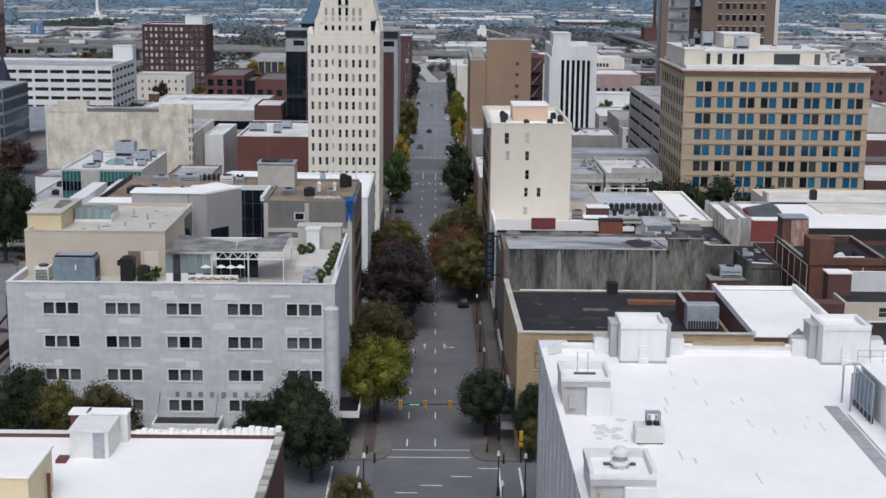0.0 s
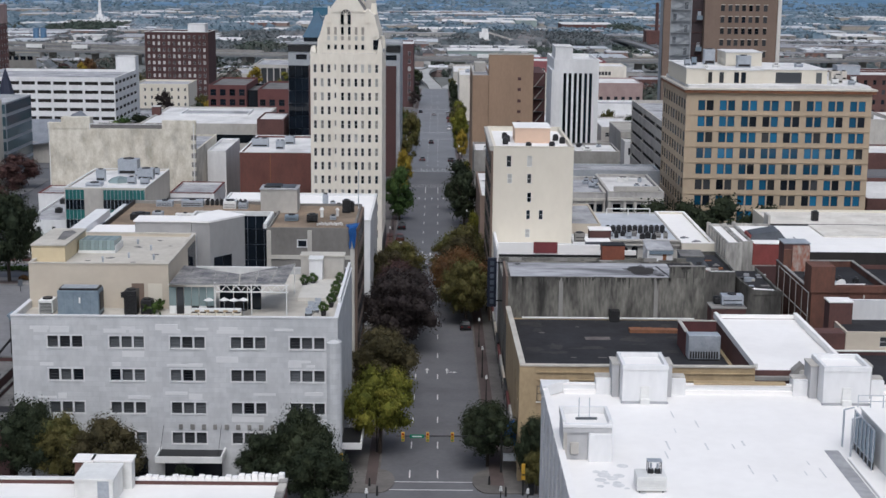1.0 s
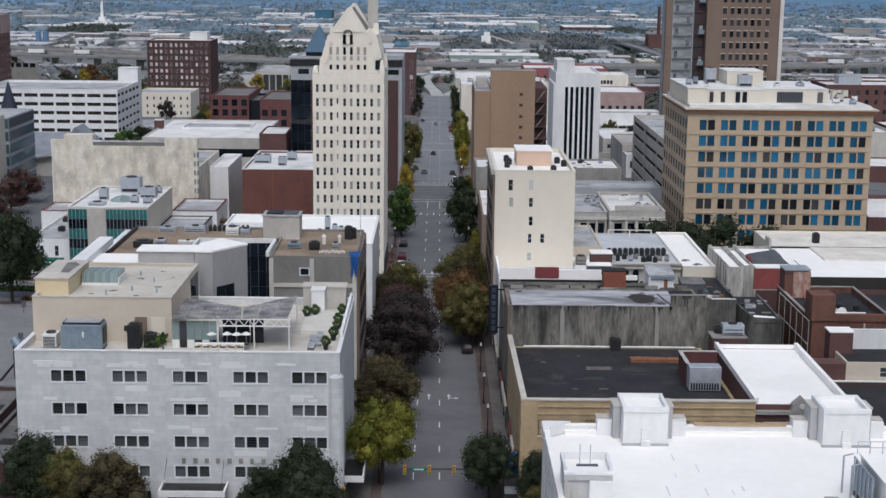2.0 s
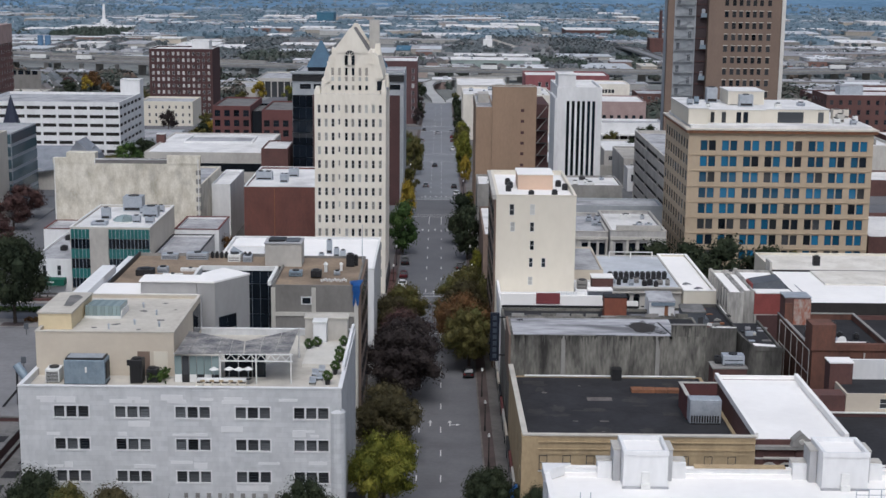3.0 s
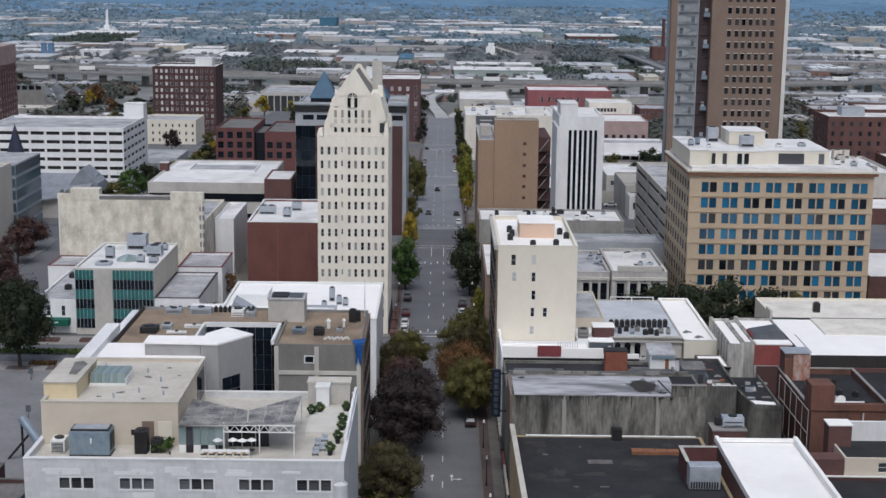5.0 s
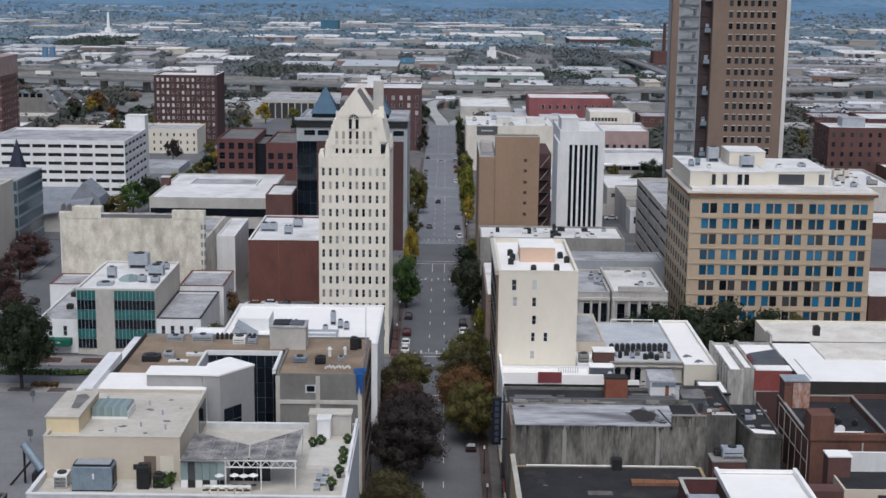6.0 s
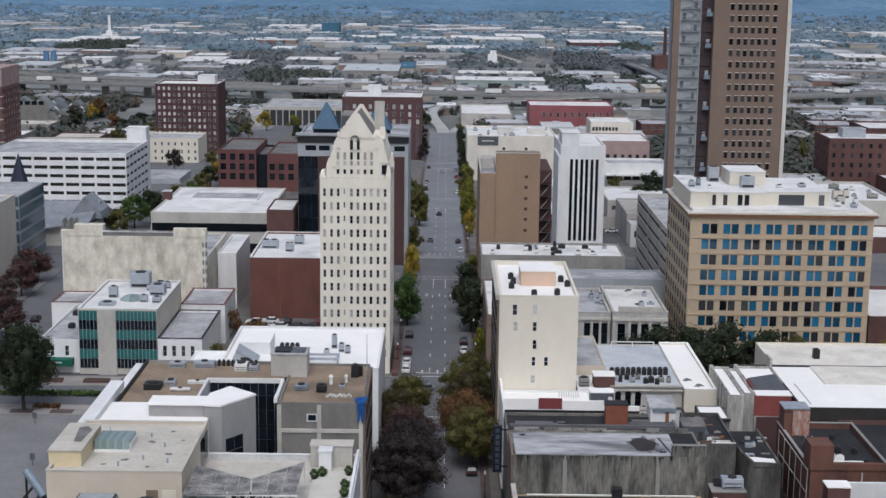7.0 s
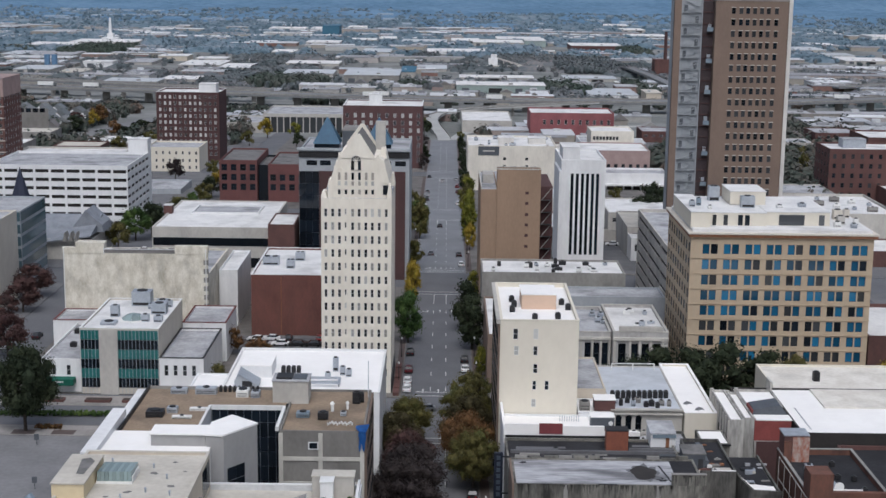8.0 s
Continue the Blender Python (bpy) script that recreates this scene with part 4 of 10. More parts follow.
# white-roofed block before the tower
low = building("shop_building", "white-painted building with a bright white roof", "building", -39.7, -11.4, 247, 276, 18.7, WHITE_PAINT, WHITE_ROOF, 0.35, 0.3, coping=WHITE_METAL)
building("shop_building", "low white-roofed side building", "building", -46.2, -39.8, 248, 262, 17.6, WHITE_PAINT, WHITE_ROOF, 0.3, 0.3)
hut("roof_hut", "white boxy stair hut on a white roof", -37.4, -31.7, 257.0, 264.5, 18.3, 20.5, WHITE_PAINT, WHITE_ROOF, over=0.05)
slant = thing("roof_light_house", "slanted grey sheet metal roof house on a white roof", "roof hut", -36.5, 252, 18.3)
part("wall", slab_y(bmesh.new(), [(-37.6, 18.3), (-33.4, 18.3), (-33.4, 18.7), (-36.9, 20.9), (-37.6, 19.6)], 250.4, 254.5), HOTEL_STONE, slant)
part("roof", slab_y(bmesh.new(), [(-36.95, 20.9), (-33.3, 18.7), (-33.3, 18.84), (-36.95, 21.05)], 250.2, 254.7), GALV, slant)
part("louvre", box(bmesh.new(), -36.2, -34.4, 250.32, 250.4, 18.6, 19.6), DARK_METAL, slant)
for i in range(4):
    roof_unit(-29.9 + i * 0.95, 260.5, 18.35, 0.75, 0.9, 1.2, DARK_METAL, "dark condenser in a short row on a white roof", group="condensers on the white roof")
for x, y, h in ((-20.3, 262, 2.6), (-18.8, 259.5, 1.6), (-17.6, 258.5, 1.4), (-21.4, 257.5, 1.0)):
    roof_unit(x, y, 18.35, 1.0, 1.0, h, GALV, "grey duct unit on a white roof")
duct = thing("roof_duct", "rectangular grey duct frame on a white roof", "duct", -22, 252, 18.35)
for a in ((-25.0, -18.8, 251.5, 251.9), (-25.0, -24.6, 251.9, 255.0), (-19.2, -18.8, 251.9, 255.0), (-24.6, -19.2, 254.6, 255.0)):
    part("duct", box(bmesh.new(), *a, 18.9, 19.3), GALV, duct)
for x, y in ((-24.8, 251.7), (-19, 251.7), (-24.8, 254.8), (-19, 254.8)):
    part("leg", box(bmesh.new(), x - 0.08, x + 0.08, y - 0.08, y + 0.08, 18.35, 18.9), DARK_METAL, duct)

# low dark-roofed sheds beside the marble store
for x0, x1, y1, z in ((-55.6, -50.2, 186, 8.6), (-61.0, -55.8, 190, 9.8), (-76, -61.2, 194, 10.6)):
    sh = building("back_shed", "low brick back shed with a worn grey roof", "building", x0, x1, 163, y1, z, DARK_BRICK, WORN_ROOF, 0.5, 0.35, base=0, coping=WORN_ROOF)
    for k in range(4):
        part("roof_patch", box(bmesh.new(), x0 + 0.6 + k * 0.7, x0 + 2.6 + k * 0.6, 166 + k * 5, 168.4 + k * 5, z - 0.495, z - 0.47), DARK_ROOF, sh)
chute = thing("duct", "blue-grey sheet metal chute standing in the parking lot", "chute", -65.6, 224, 0)
part("pipe", rod(bmesh.new(), (-68.2, 226, 6.9), (-65.0, 224.6, 3.0), 0.7, 0.7, 12), BLUE_GALV, chute)
part("base", box(bmesh.new(), -66.4, -64, 223.6, 226, 0, 2.6), DARK_METAL, chute)
part("stay", rod(bmesh.new(), (-70.4, 225, 0.1), (-66.6, 225.2, 4.6), 0.2), DARK_METAL, chute)
part("stay", rod(bmesh.new(), (-68.2, 226, 0.1), (-68.2, 226, 6.6), 0.2), DARK_METAL, chute)

# ---- the pale art deco tower on the next corner ----
tx0, tx1, ty0, ty1 = -26.9, -11.7, 308, 330
tcols = [-26.25, -24.75, -23.3, -21.85, -20.45, -19.05, -17.6, -16.2, -14.7, -13.2]
trows = [3.9 + 2.97 * k for k in range(13)]
wide = lambda i: 0.42 if i == 3 else 0.66
tower = thing("art_deco_tower", "tall pale limestone art deco tower with a stepped gabled crown", "tower", -19.3, 319, 0)
bm = bmesh.new()
base = -0.2
front = [(c - tx0, c - tx0 + wide(i), z - base + (0.5 if i == 3 else 0), z - base + 1.75) for z in trows for i, c in enumerate(tcols)]
o = Vector((tx0, ty0, base))
facade(bm, o, "S", tx1 - tx0, 43.6 - base, front, 0.3)
side = [(a, b, c - base, d - base) for a, b, c, d in cells([(1.6 + 2.5 * i, 2.6 + 2.5 * i) for i in range(8)], [(z, z + 1.75) for z in trows])]
oe = Vector((tx1, ty0, base))
facade(bm, oe, "E", ty1 - ty0, 43.6 - base, side, 0.3)
facade(bm, Vector((tx1, ty1, base)), "N", tx1 - tx0, 43.6 - base, [], 0.3)
ow = Vector((tx0, ty1, base))
facade(bm, ow, "W", ty1 - ty0, 43.6 - base, side, 0.3)
part("wall", bm, LIME, tower)
part("roof", box(bmesh.new(), tx0 + 0.1, tx1 - 0.1, ty0 + 0.1, ty1 - 0.1, 43.3, 43.6), GREY_ROOF, tower)
SLATE_GREY = mat("grey_slate", (0.2, 0.19, 0.185), (0.14, 0.135, 0.13), 0.9, 2, 0.4)
SHADE = mat("drawn_window_shade", (0.36, 0.33, 0.29), (0.27, 0.25, 0.22), 0.5, 1, 0.3)
TG = [GLASS_DARK, GLASS_DARK, GLASS_DARK, GLASS_PALE, GLASS_BLACK, GLASS_DARK, mat("half_drawn_shade", (0.3, 0.29, 0.26), None, 0.5, 1, 0.3)]
attach(tower, "S", o, front, 0.3, FRAME_WHITE, TG, 1, 2, 0.06, 5)
attach(tower, "E", oe, side, 0.3, FRAME_WHITE, TG, 1, 2, 0.06, 6)
for i, c in enumerate([-26.9] + [k - 0.42 for k in tcols[1:]] + [-12.3]):
    if i in (0, 1, 2, 3, 4, 5, 6, 7, 8, 9, 10):
        part("pier", box(bmesh.new(), c, c + (0.5 if i in (0, 10) else 0.26), ty0 - 0.1, ty0 + 0.05, base, 44.3 - (0.5 if i % 2 else 0)), LIME, tower)
for xa, xb, y0, y1 in ((tx0 - 0.1, tx0 + 1.3, ty0 - 0.12, ty0 + 4), (tx1 - 1.1, tx1 + 0.1, ty0 - 0.12, ty0 + 4), (tx0 - 0.1, tx0 + 1.6, ty1 - 4, ty1), (tx1 - 1.5, tx1 + 0.1, ty1 - 4, ty1)):
    part("shoulder", box(bmesh.new(), xa, xb, y0, y1, 43.6, 45.0 if xa < -20 else 46.4, 0.35), LIME, tower)
# stepped body of the crown with a gable over it
part("crown_body", slab_y(bmesh.new(), [(-25.3, 43.6), (-12.9, 43.6), (-12.9, 46.6), (-12.3, 46.9), (-12.5, 48.2), (-13.0, 49.8), (-13.4, 51.6), (-14.3, 52.3), (-22.4, 52.9), (-22.9, 52.9), (-23.1, 51.7), (-23.8, 51.4), (-24.0, 50.2), (-24.5, 48.9), (-24.9, 47.3), (-25.2, 46.9)], ty0 + 0.6, ty1 - 4), LIME, tower, "stepped limestone crown")
for y0, y1, up in ((ty0 + 0.45, ty0 + 1.4, 0.0), (ty1 - 5.2, ty1 - 4.2, 0.35)):
    part("gable", slab_y(bmesh.new(), [(-22.5, 52.2), (-15.6, 52.2), (-15.6, 52.7 + up), (-18.6, 57.4 + up), (-19.4, 57.4 + up), (-22.5, 53.2 + up)], y0, y1), LIME, tower, "limestone gable with a rounded top")
for pa, pb in (((-22.4, 52.4), (-19.0, 56.9)), ((-15.7, 52.2), (-19.0, 56.9))):
    bm = bmesh.new()
    a0, b0 = Vector((pa[0], 0, pa[1])), Vector((pb[0], 0, pb[1]))
    vs = [bm.verts.new((p.x, y, p.z + dz)) for dz in (0.02, 0.2) for y in (ty0 + 1.4, ty1 - 5.2) for p in (a0, b0)]
    bmesh.ops.convex_hull(bm, input=vs)
    part("roof_slope", bm, SLATE_GREY, tower, "grey slate roof slope")
for xa, xb, z0, z1, y1 in ((-25.5, -24.6, 43.6, 46.6, 1.8), (-24.3, -23.6, 46.0, 50.4, 1.8), (-23.3, -22.6, 50.0, 53.4, 1.6), (-15.2, -14.4, 50.0, 52.9, 1.6), (-13.7, -13.0, 47.0, 51.0, 1.8)):
    part("buttress", box(bmesh.new(), xa, xb, ty0 + 0.3, ty0 + y1, z0, z1, 0.14), LIME, tower)
part("side_turret", box(bmesh.new(), -14.4, -13.0, ty0 + 5, ty0 + 7.5, 51.6, 53.9, 0.2), LIME, tower)
for c in (-22.35, -20.9, -18.0, -16.55, -15.1):
    part("pier", box(bmesh.new(), c - 0.14, c + 0.14, ty0 + 0.46, ty0 + 0.62, 43.6, 50.0), LIME, tower)
for c in (-23.3, -21.85, -20.4, -18.95, -17.5, -16.1):
    mid = c in (-20.4, -18.95)
    part("window", box(bmesh.new(), c, c + 0.55, ty0 + 0.52, ty0 + 0.62, 47.5, 49.1), GLASS_BLACK if mid else SHADE, tower)
    part("window", box(bmesh.new(), c, c + 0.55, ty0 + 0.52, ty0 + 0.62, 46.3, 47.2), GLASS_PALE if not mid else SHADE, tower)
    part("window", box(bmesh.new(), c, c + 0.55, ty0 + 0.52, ty0 + 0.62, 44.4, 45.4), SHADE if c == -18.95 else GLASS_BLACK, tower)
    if mid:
        part("arched_window", box(bmesh.new(), c - 0.05, c + 0.6, ty0 + 0.36, ty0 + 0.46, 49.7, 51.7), GLASS_BLACK, tower, "tall dark window under the arch")
arch = bmesh.new()
rod(arch, (-19.4, ty0 + 0.46, 51.7), (-19.4, ty0 + 0.38, 51.7), 1.05, 1.05, 20)
part("arched_window", arch, GLASS_DARK, tower, "round-headed dark window")
part("arch_mullion", box(bmesh.new(), -19.78, -19.02, ty0 + 0.3, ty0 + 0.4, 49.7, 51.5), LIME, tower)
for i in range(5):
    a = math.pi * (i + 0.5) / 5
    part("arch_bar", rod(bmesh.new(), (-19.4, ty0 + 0.34, 51.6), (-19.4 + 1.0 * math.cos(a), ty0 + 0.34, 51.6 + 1.0 * math.sin(a)), 0.08, 0.08, 5), LIME, tower)
part("chimney", box(bmesh.new(), -15.9, -13.7, ty1 - 7.5, ty1 - 5.2, 52, 58.6), CONCRETE_LIGHT, tower, "square pale chimney stack")
# black panel painted in for the shade of a recess; none is cut
part("shadowed_recess", box(bmesh.new(), -13.6, -12.1, ty0 + 0.4, ty0 + 0.66, 44.4, 46.4), GLASS_BLACK, tower)
part("shop_front", box(bmesh.new(), tx1 - 0.05, tx1 + 0.25, ty0 + 1, ty1 - 1, 0.2, 3.2), FRAME_DARK, tower)

# ---- farther along the west side ----
WARE_BRICK = mat("warehouse_brick", (0.165, 0.07, 0.056), (0.12, 0.056, 0.047), 0.92, 2.5, 0.4, 1.0, 0.15, streak=0.6, grime=0.25)
wh = building("brick_warehouse", "dark red brick warehouse with a white roof", "building", -48.9, -27.1, 357, 392, 15.8, WARE_BRICK, OLD_WHITE, 0.45, 0.35, coping=OLD_WHITE)
for x, y, w in ((-45.5, 372, 4.2), (-40, 368, 2.0), (-38.5, 378, 2.4)):
    roof_unit(x, y, 15.35, w, 2.4, 2.2, GALV, "grey cooling unit on a white warehouse roof", fans=2)
part("pipe", rod(bmesh.new(), (-41.3, 356.9, 0.5), (-41.3, 356.9, 15.4), 0.1), RUST, wh)
th = building("theatre", "tall weathered cream plaster theatre flank with a ragged parapet", "building", -94.2, -58.6, 350, 384, 17.0, THEATRE, GREY_ROOF, 0.5, 0.4)
part("front_wall", box(bmesh.new(), -94.2, -58.6, 350, 351, 17.003, 22.3), THEATRE, th)
for xa, xb, z in ((-94.3, -91.0, 23.6), (-91.0, -84.0, 24.9), (-66.6, -58.5, 24.3)):
    part("parapet_block", box(bmesh.new(), xa, xb, 349.9, 351.4 if z < 24.6 else 353, 22.2, z), THEATRE, th)
part("parapet_cap", box(bmesh.new(), -84.0, -66.6, 350.1, 350.6, 23.2, 23.5), WHITE_PAINT, th)
part("parapet_band", box(bmesh.new(), -84.0, -66.6, 350.05, 350.6, 22.303, 23.2), SLATE_GREY, th, "dark weathered parapet band")
for x in (-94.0, -59.0, -84.1):
    part("downpipe", rod(bmesh.new(), (x, 349.85, 1 if x != -84.1 else 22), (x, 349.85, 23.6), 0.12), WHITE_METAL, th)
rngt = random.Random(3)
for k in range(15):
    x = -93.5 + k * 2.3
    part("coping_stone", box(bmesh.new(), x, x + rngt.uniform(1.0, 2.2), 349.93, 350.3, 22.31 if -84 > x or x > -67 else 23.503, (22.45 if -84 > x or x > -67 else 23.55) + rngt.uniform(0, 0.2)), CONCRETE if k % 3 else CONCRETE_LIGHT, th)
for i in range(9):
    part("quoin", box(bmesh.new(), -59.6, -58.45, 349.9, 350.7, 2.0 + i * 2.2, 3.2 + i * 2.2), CONCRETE, th)
building("theatre_annex", "pale rear wing beside the theatre", "building", -58.4, -53.6, 366, 392, 15.0, WHITE_PAINT, OLD_WHITE, 0.5)

teal = building("glass_office_block", "white office block with teal curtain walls and a stone fin", "building", -79.2, -62, 305, 333.5, 14.8, BONE, OLD_WHITE, 0.35, 0.3, coping=WHITE_METAL)
part("stone_fin", box(bmesh.new(), -75.0, -71.0, 304.7, 305.0, 0, 14.6), CONCRETE_LIGHT, teal, "pale stone fin between the curtain walls")
for xa, n, w in ((-79.0, 5, 0.78), (-70.9, 11, 0.78)):
    for j in range(6):
        m = GLASS_TEAL if j % 2 else GLASS_BLACK
        for i in range(n):
            part("spandrel_pane" if j % 2 else "curtain_pane", box(bmesh.new(), xa + i * 0.8, xa + i * 0.8 + 0.78, 304.86, 304.96, 1.6 + j * 2.15, 1.6 + j * 2.15 + 2.08), m, teal)
for i in range(22):
    part("mullion", box(bmesh.new(), -79.05 + i * 0.8, -78.98 + i * 0.8, 304.8, 305.0, 0.2, 14.5), GALV, teal) if not 5 <= i <= 9 else None
for x, y, w, h in ((-74.2, 317.5, 1.9, 2.6), (-70.4, 329, 4.4, 3.4), (-64.9, 321, 3.4, 2.4), (-66.6, 313.4, 1.8, 1.6), (-63.6, 313, 1.9, 1.4), (-72, 331.6, 2.0, 1.0), (-74.0, 310.4, 3.4, 0.7), (-66.2, 331, 2.6, 0.8), (-63.8, 327, 1.4, 1.6), (-67.4, 325, 1.6, 1.2)):
    roof_unit(x, y, 14.45, w, w * 0.8, h, GALV, "grey cooling unit on the glass block's roof")
dome = thing("skylight", "faceted pale teal glass roof light on a white roof", "skylight", -69.4, 314.5, 14.45)
part("kerb", rod(bmesh.new(), (-69.4, 314.5, 14.45), (-69.4, 314.5, 14.75), 2.9, 2.9, 8), WHITE_METAL, dome)
for k in range(8):
    bm = bmesh.new()
    q = [math.tau * (k + e) / 8 for e in (0.03, 0.97)]
    vs = [bm.verts.new((-69.4 + r * math.cos(t), 314.5 + r * math.sin(t), z)) for t in q for r, z in ((2.7, 14.75), (2.7, 14.85), (1.7, 15.6), (0.25, 16.0), (0.25, 15.9))]
    bmesh.ops.convex_hull(bm, input=vs)
    part("pane", bm, GLASS_MILKY, dome)
building("shop_building", "low white shop with a grey roof", "building", -61.8, -52.2, 304, 330, 8.6, WHITE_PAINT, GREY_ROOF, 0.5, 0.3, {"S": cells([(1.0, 1.9), (3.0, 3.9), (5.0, 5.9), (7.0, 7.9)], [(4.6, 7.0)])}, coping=DARK_METAL)
building("shop_building", "low grey-roofed shop with a maroon rear parapet", "building", -61.8, -51.5, 332, 349, 9.5, WHITE_PAINT, GREY_ROOF, 0.5, 0.3, coping=RED_PAINT)
blue_shop = building("shop_building", "pale blue shop with a green awning", "building", -88.2, -79.4, 306, 345, 7.6, WHITE_PAINT, GREY_ROOF, 0.5, 0.3, {"S": cells([(2.4, 3.3), (5.6, 6.5)], [(3.9, 6.2)])})
part("awning", slab_y(bmesh.new(), [(-86.8, 2.2), (-80.6, 2.2), (-80.6, 3.6), (-86.8, 3.6)], 303.6, 306), GREEN_AWNING, blue_shop, "dark green canvas awning")
for i in range(4):
    part("sign_bar", box(bmesh.new(), -84.6 + i * 0.5, -84.25 + i * 0.5, 303.5, 303.62, 2.9, 3.2), WHITE_METAL, blue_shop)
building("shop_building", "low white-roofed building beside the theatre", "building", -94, -79.4, 338, 349.5, 8.2, WHITE_PAINT, GREY_ROOF, 0.4, coping=RED_PAINT)
for x, y in ((-84, 318), (-82.5, 326), (-86, 330)):
    roof_unit(x, y, 7.15, 1.4, 1.4, 1.0, DARK_METAL, "dark condenser on a shop roof")

# broad low block with a sunken roof court
flat = building("library", "broad low concrete block with a white roof and sunken centre", "building", -87.5, -52.5, 425, 474, 15.2, CONCRETE_LIGHT, OLD_WHITE, 0.3, 0.6)
part("window_band", box(bmesh.new(), -87.2, -52.8, 424.9, 425.02, 9.6, 12.0), GLASS_BLACK, flat, "long dark ribbon window")
part("window_band", box(bmesh.new(), -87.2, -52.8, 424.9, 425.02, 3.0, 6.0), GLASS_BLACK, flat, "long dark ribbon window")
part("sunken_roof", box(bmesh.new(), -79.5, -59.2, 450, 464, 14.905, 14.95), GREY_ROOF, flat)
for a in ((-80, -58.8, 449.6, 450), (-80, -58.8, 464, 464.4), (-80, -79.6, 450, 464), (-59.2, -58.8, 450, 464)):
    part("roof_upstand", box(bmesh.new(), *a, 14.9, 15.5), WHITE_PAINT, flat)
building("brick_block", "small red brick block", "building", -52.3, -44.5, 420, 440, 17.2, RED_BRICK, OLD_WHITE, 0.4)
hut("roof_hut", "small red brick roof hut", -88.5, -86.0, 449, 452, 14.9, 17.5, RED_BRICK, OLD_WHITE)

# stone hotel with blue pyramid roofs behind the tower
ph = building("stone_hotel", "pale grey hotel with blue pyramid roofs", "building", -43.5, -10.9, 425, 458, 38.6, HOTEL_STONE, GREY_ROOF, 0.6, 0.4,
              {"S": [(a, a + 3.2, z, z + 1.5) for a in (2.2, 6.2, 24.0, 28.4) for z in (34.2,)]}, 0.3, FRAME_DARK, GLASS_BLACK)
part("dark_band", box(bmesh.new(), -43.6, -10.8, 424.7, 425.0, 36.6, 38.3), DARK_METAL, ph)
part("brick_front", box(bmesh.new(), -37.5, -12.0, 424.4, 425.0, 0, 32.6), DARK_BRICK, ph)
for j in range(8):
    for i in range(3):
        part("glass_panel", box(bmesh.new(), -43.4 + i * 1.95, -41.5 + i * 1.95, 424.6, 425.0, 3 + j * 3.7, 6.6 + j * 3.7), GLASS_BLACK, ph)
part("cornice", box(bmesh.new(), -44.0, -10.4, 424.3, 426, 38.7, 39.4), HOTEL_STONE, ph)
for xc in (-35.3, -20.0):
    bm = bmesh.new()
    vs = [bm.verts.new((xc + sx * 4.1, 429 + sy * 4.1, 40.6)) for sx, sy in ((-1, -1), (1, -1), (1, 1), (-1, 1))]
    tip = [bm.verts.new((xc + sx * 0.25, 429 + sy * 0.25, 48.1)) for sx, sy in ((-1, -1), (1, -1), (1, 1), (-1, 1))]
    bm.faces.new(vs[::-1])
    bm.faces.new(tip)
    for i in range(4):
        bm.faces.new((vs[i], vs[(i + 1) % 4], tip[(i + 1) % 4], tip[i]))
    part("pyramid_roof", bm, BLUE_SLATE, ph, "blue metal pyramid roof")
    part("turret", box(bmesh.new(), xc - 3.7, xc + 3.7, 425.4, 432.6, 38.2, 40.6), GLASS_BLACK, ph)
part("plant_room", box(bmesh.new(), -30.9, -23.8, 428, 440, 38, 44.6), CONCRETE, ph)
part("plant_louvre", box(bmesh.new(), -30.8, -23.9, 427.8, 428.0, 39.5, 44.2), SLATE_METAL, ph)

# glass office block and church with a steep slate roof
OFFICE_GLASS = glass_mat("blue_grey_office_glass", (0.06, 0.1, 0.12), 0.1, 0.3)
gl = building("curved_glass_office", "blue-grey banded glass office block", "building", -162, -121.6, 408, 434, 22.4, HOTEL_STONE, GREY_ROOF, 0.6)
for j in range(6):
    z = 1.6 + j * 3.55
    part("ribbon_window", box(bmesh.new(), -121.58, -121.48, 408.5, 433.6, z, z + 2.6), OFFICE_GLASS, gl, "blue-grey ribbon window")
    for k in range(5):
        part("window_panel", box(bmesh.new(), -146.5 + k * 5.0, -141.7 + k * 5.0, 407.88, 407.98, z, z + 2.6), OFFICE_GLASS, gl, "blue-grey ribbon window")
building("stone_office_slab", "beige stone office slab beside the glass offices", "building", -150, -119.6, 380, 398, 24.4, BONE, GREY_ROOF, 0.5, 0.4, {"S": cells(even(9, 1.5, 29, 1.2), [(z, z + 1.7) for z in (4, 8, 12, 16, 20)])}, 0.2, FRAME_DARK, GLASS_DARK)
ch = thing("church", "grey slate church roof with a cross gable", "church", -121, 462, -1)
GREY_SLATE = mat("grey_slate", (0.25, 0.265, 0.295), (0.18, 0.195, 0.22), 0.7, 2, 0.4, grime=0.2)
part("wall", box(bmesh.new(), -131, -112, 451, 481, -1.5, 6.0), CONCRETE_LIGHT, ch)
bm = bmesh.new()
q = [bm.verts.new(v) for v in ((-132, 449.5, 4.6), (-112, 449.5, 7.4), (-112, 482, 6.0), (-132, 482, 6.0), (-132, 466, 11.5), (-112, 466, 11.6), (-132, 449.5, 4.2), (-112, 449.5, 7.0))]
for f in ((0, 1, 5, 4), (2, 3, 4, 5), (1, 2, 5), (3, 0, 4), (6, 7, 1, 0)):
    bm.faces.new([q[i] for i in f])
part("roof", bm, GREY_SLATE, ch)
part("cross_gable", slab_y(bmesh.new(), [(-120.6, 7.4), (-110.0, 7.0), (-110.4, 9.3), (-115.6, 14.0)], 458, 470), GREY_SLATE, ch, "steep slate cross gable")
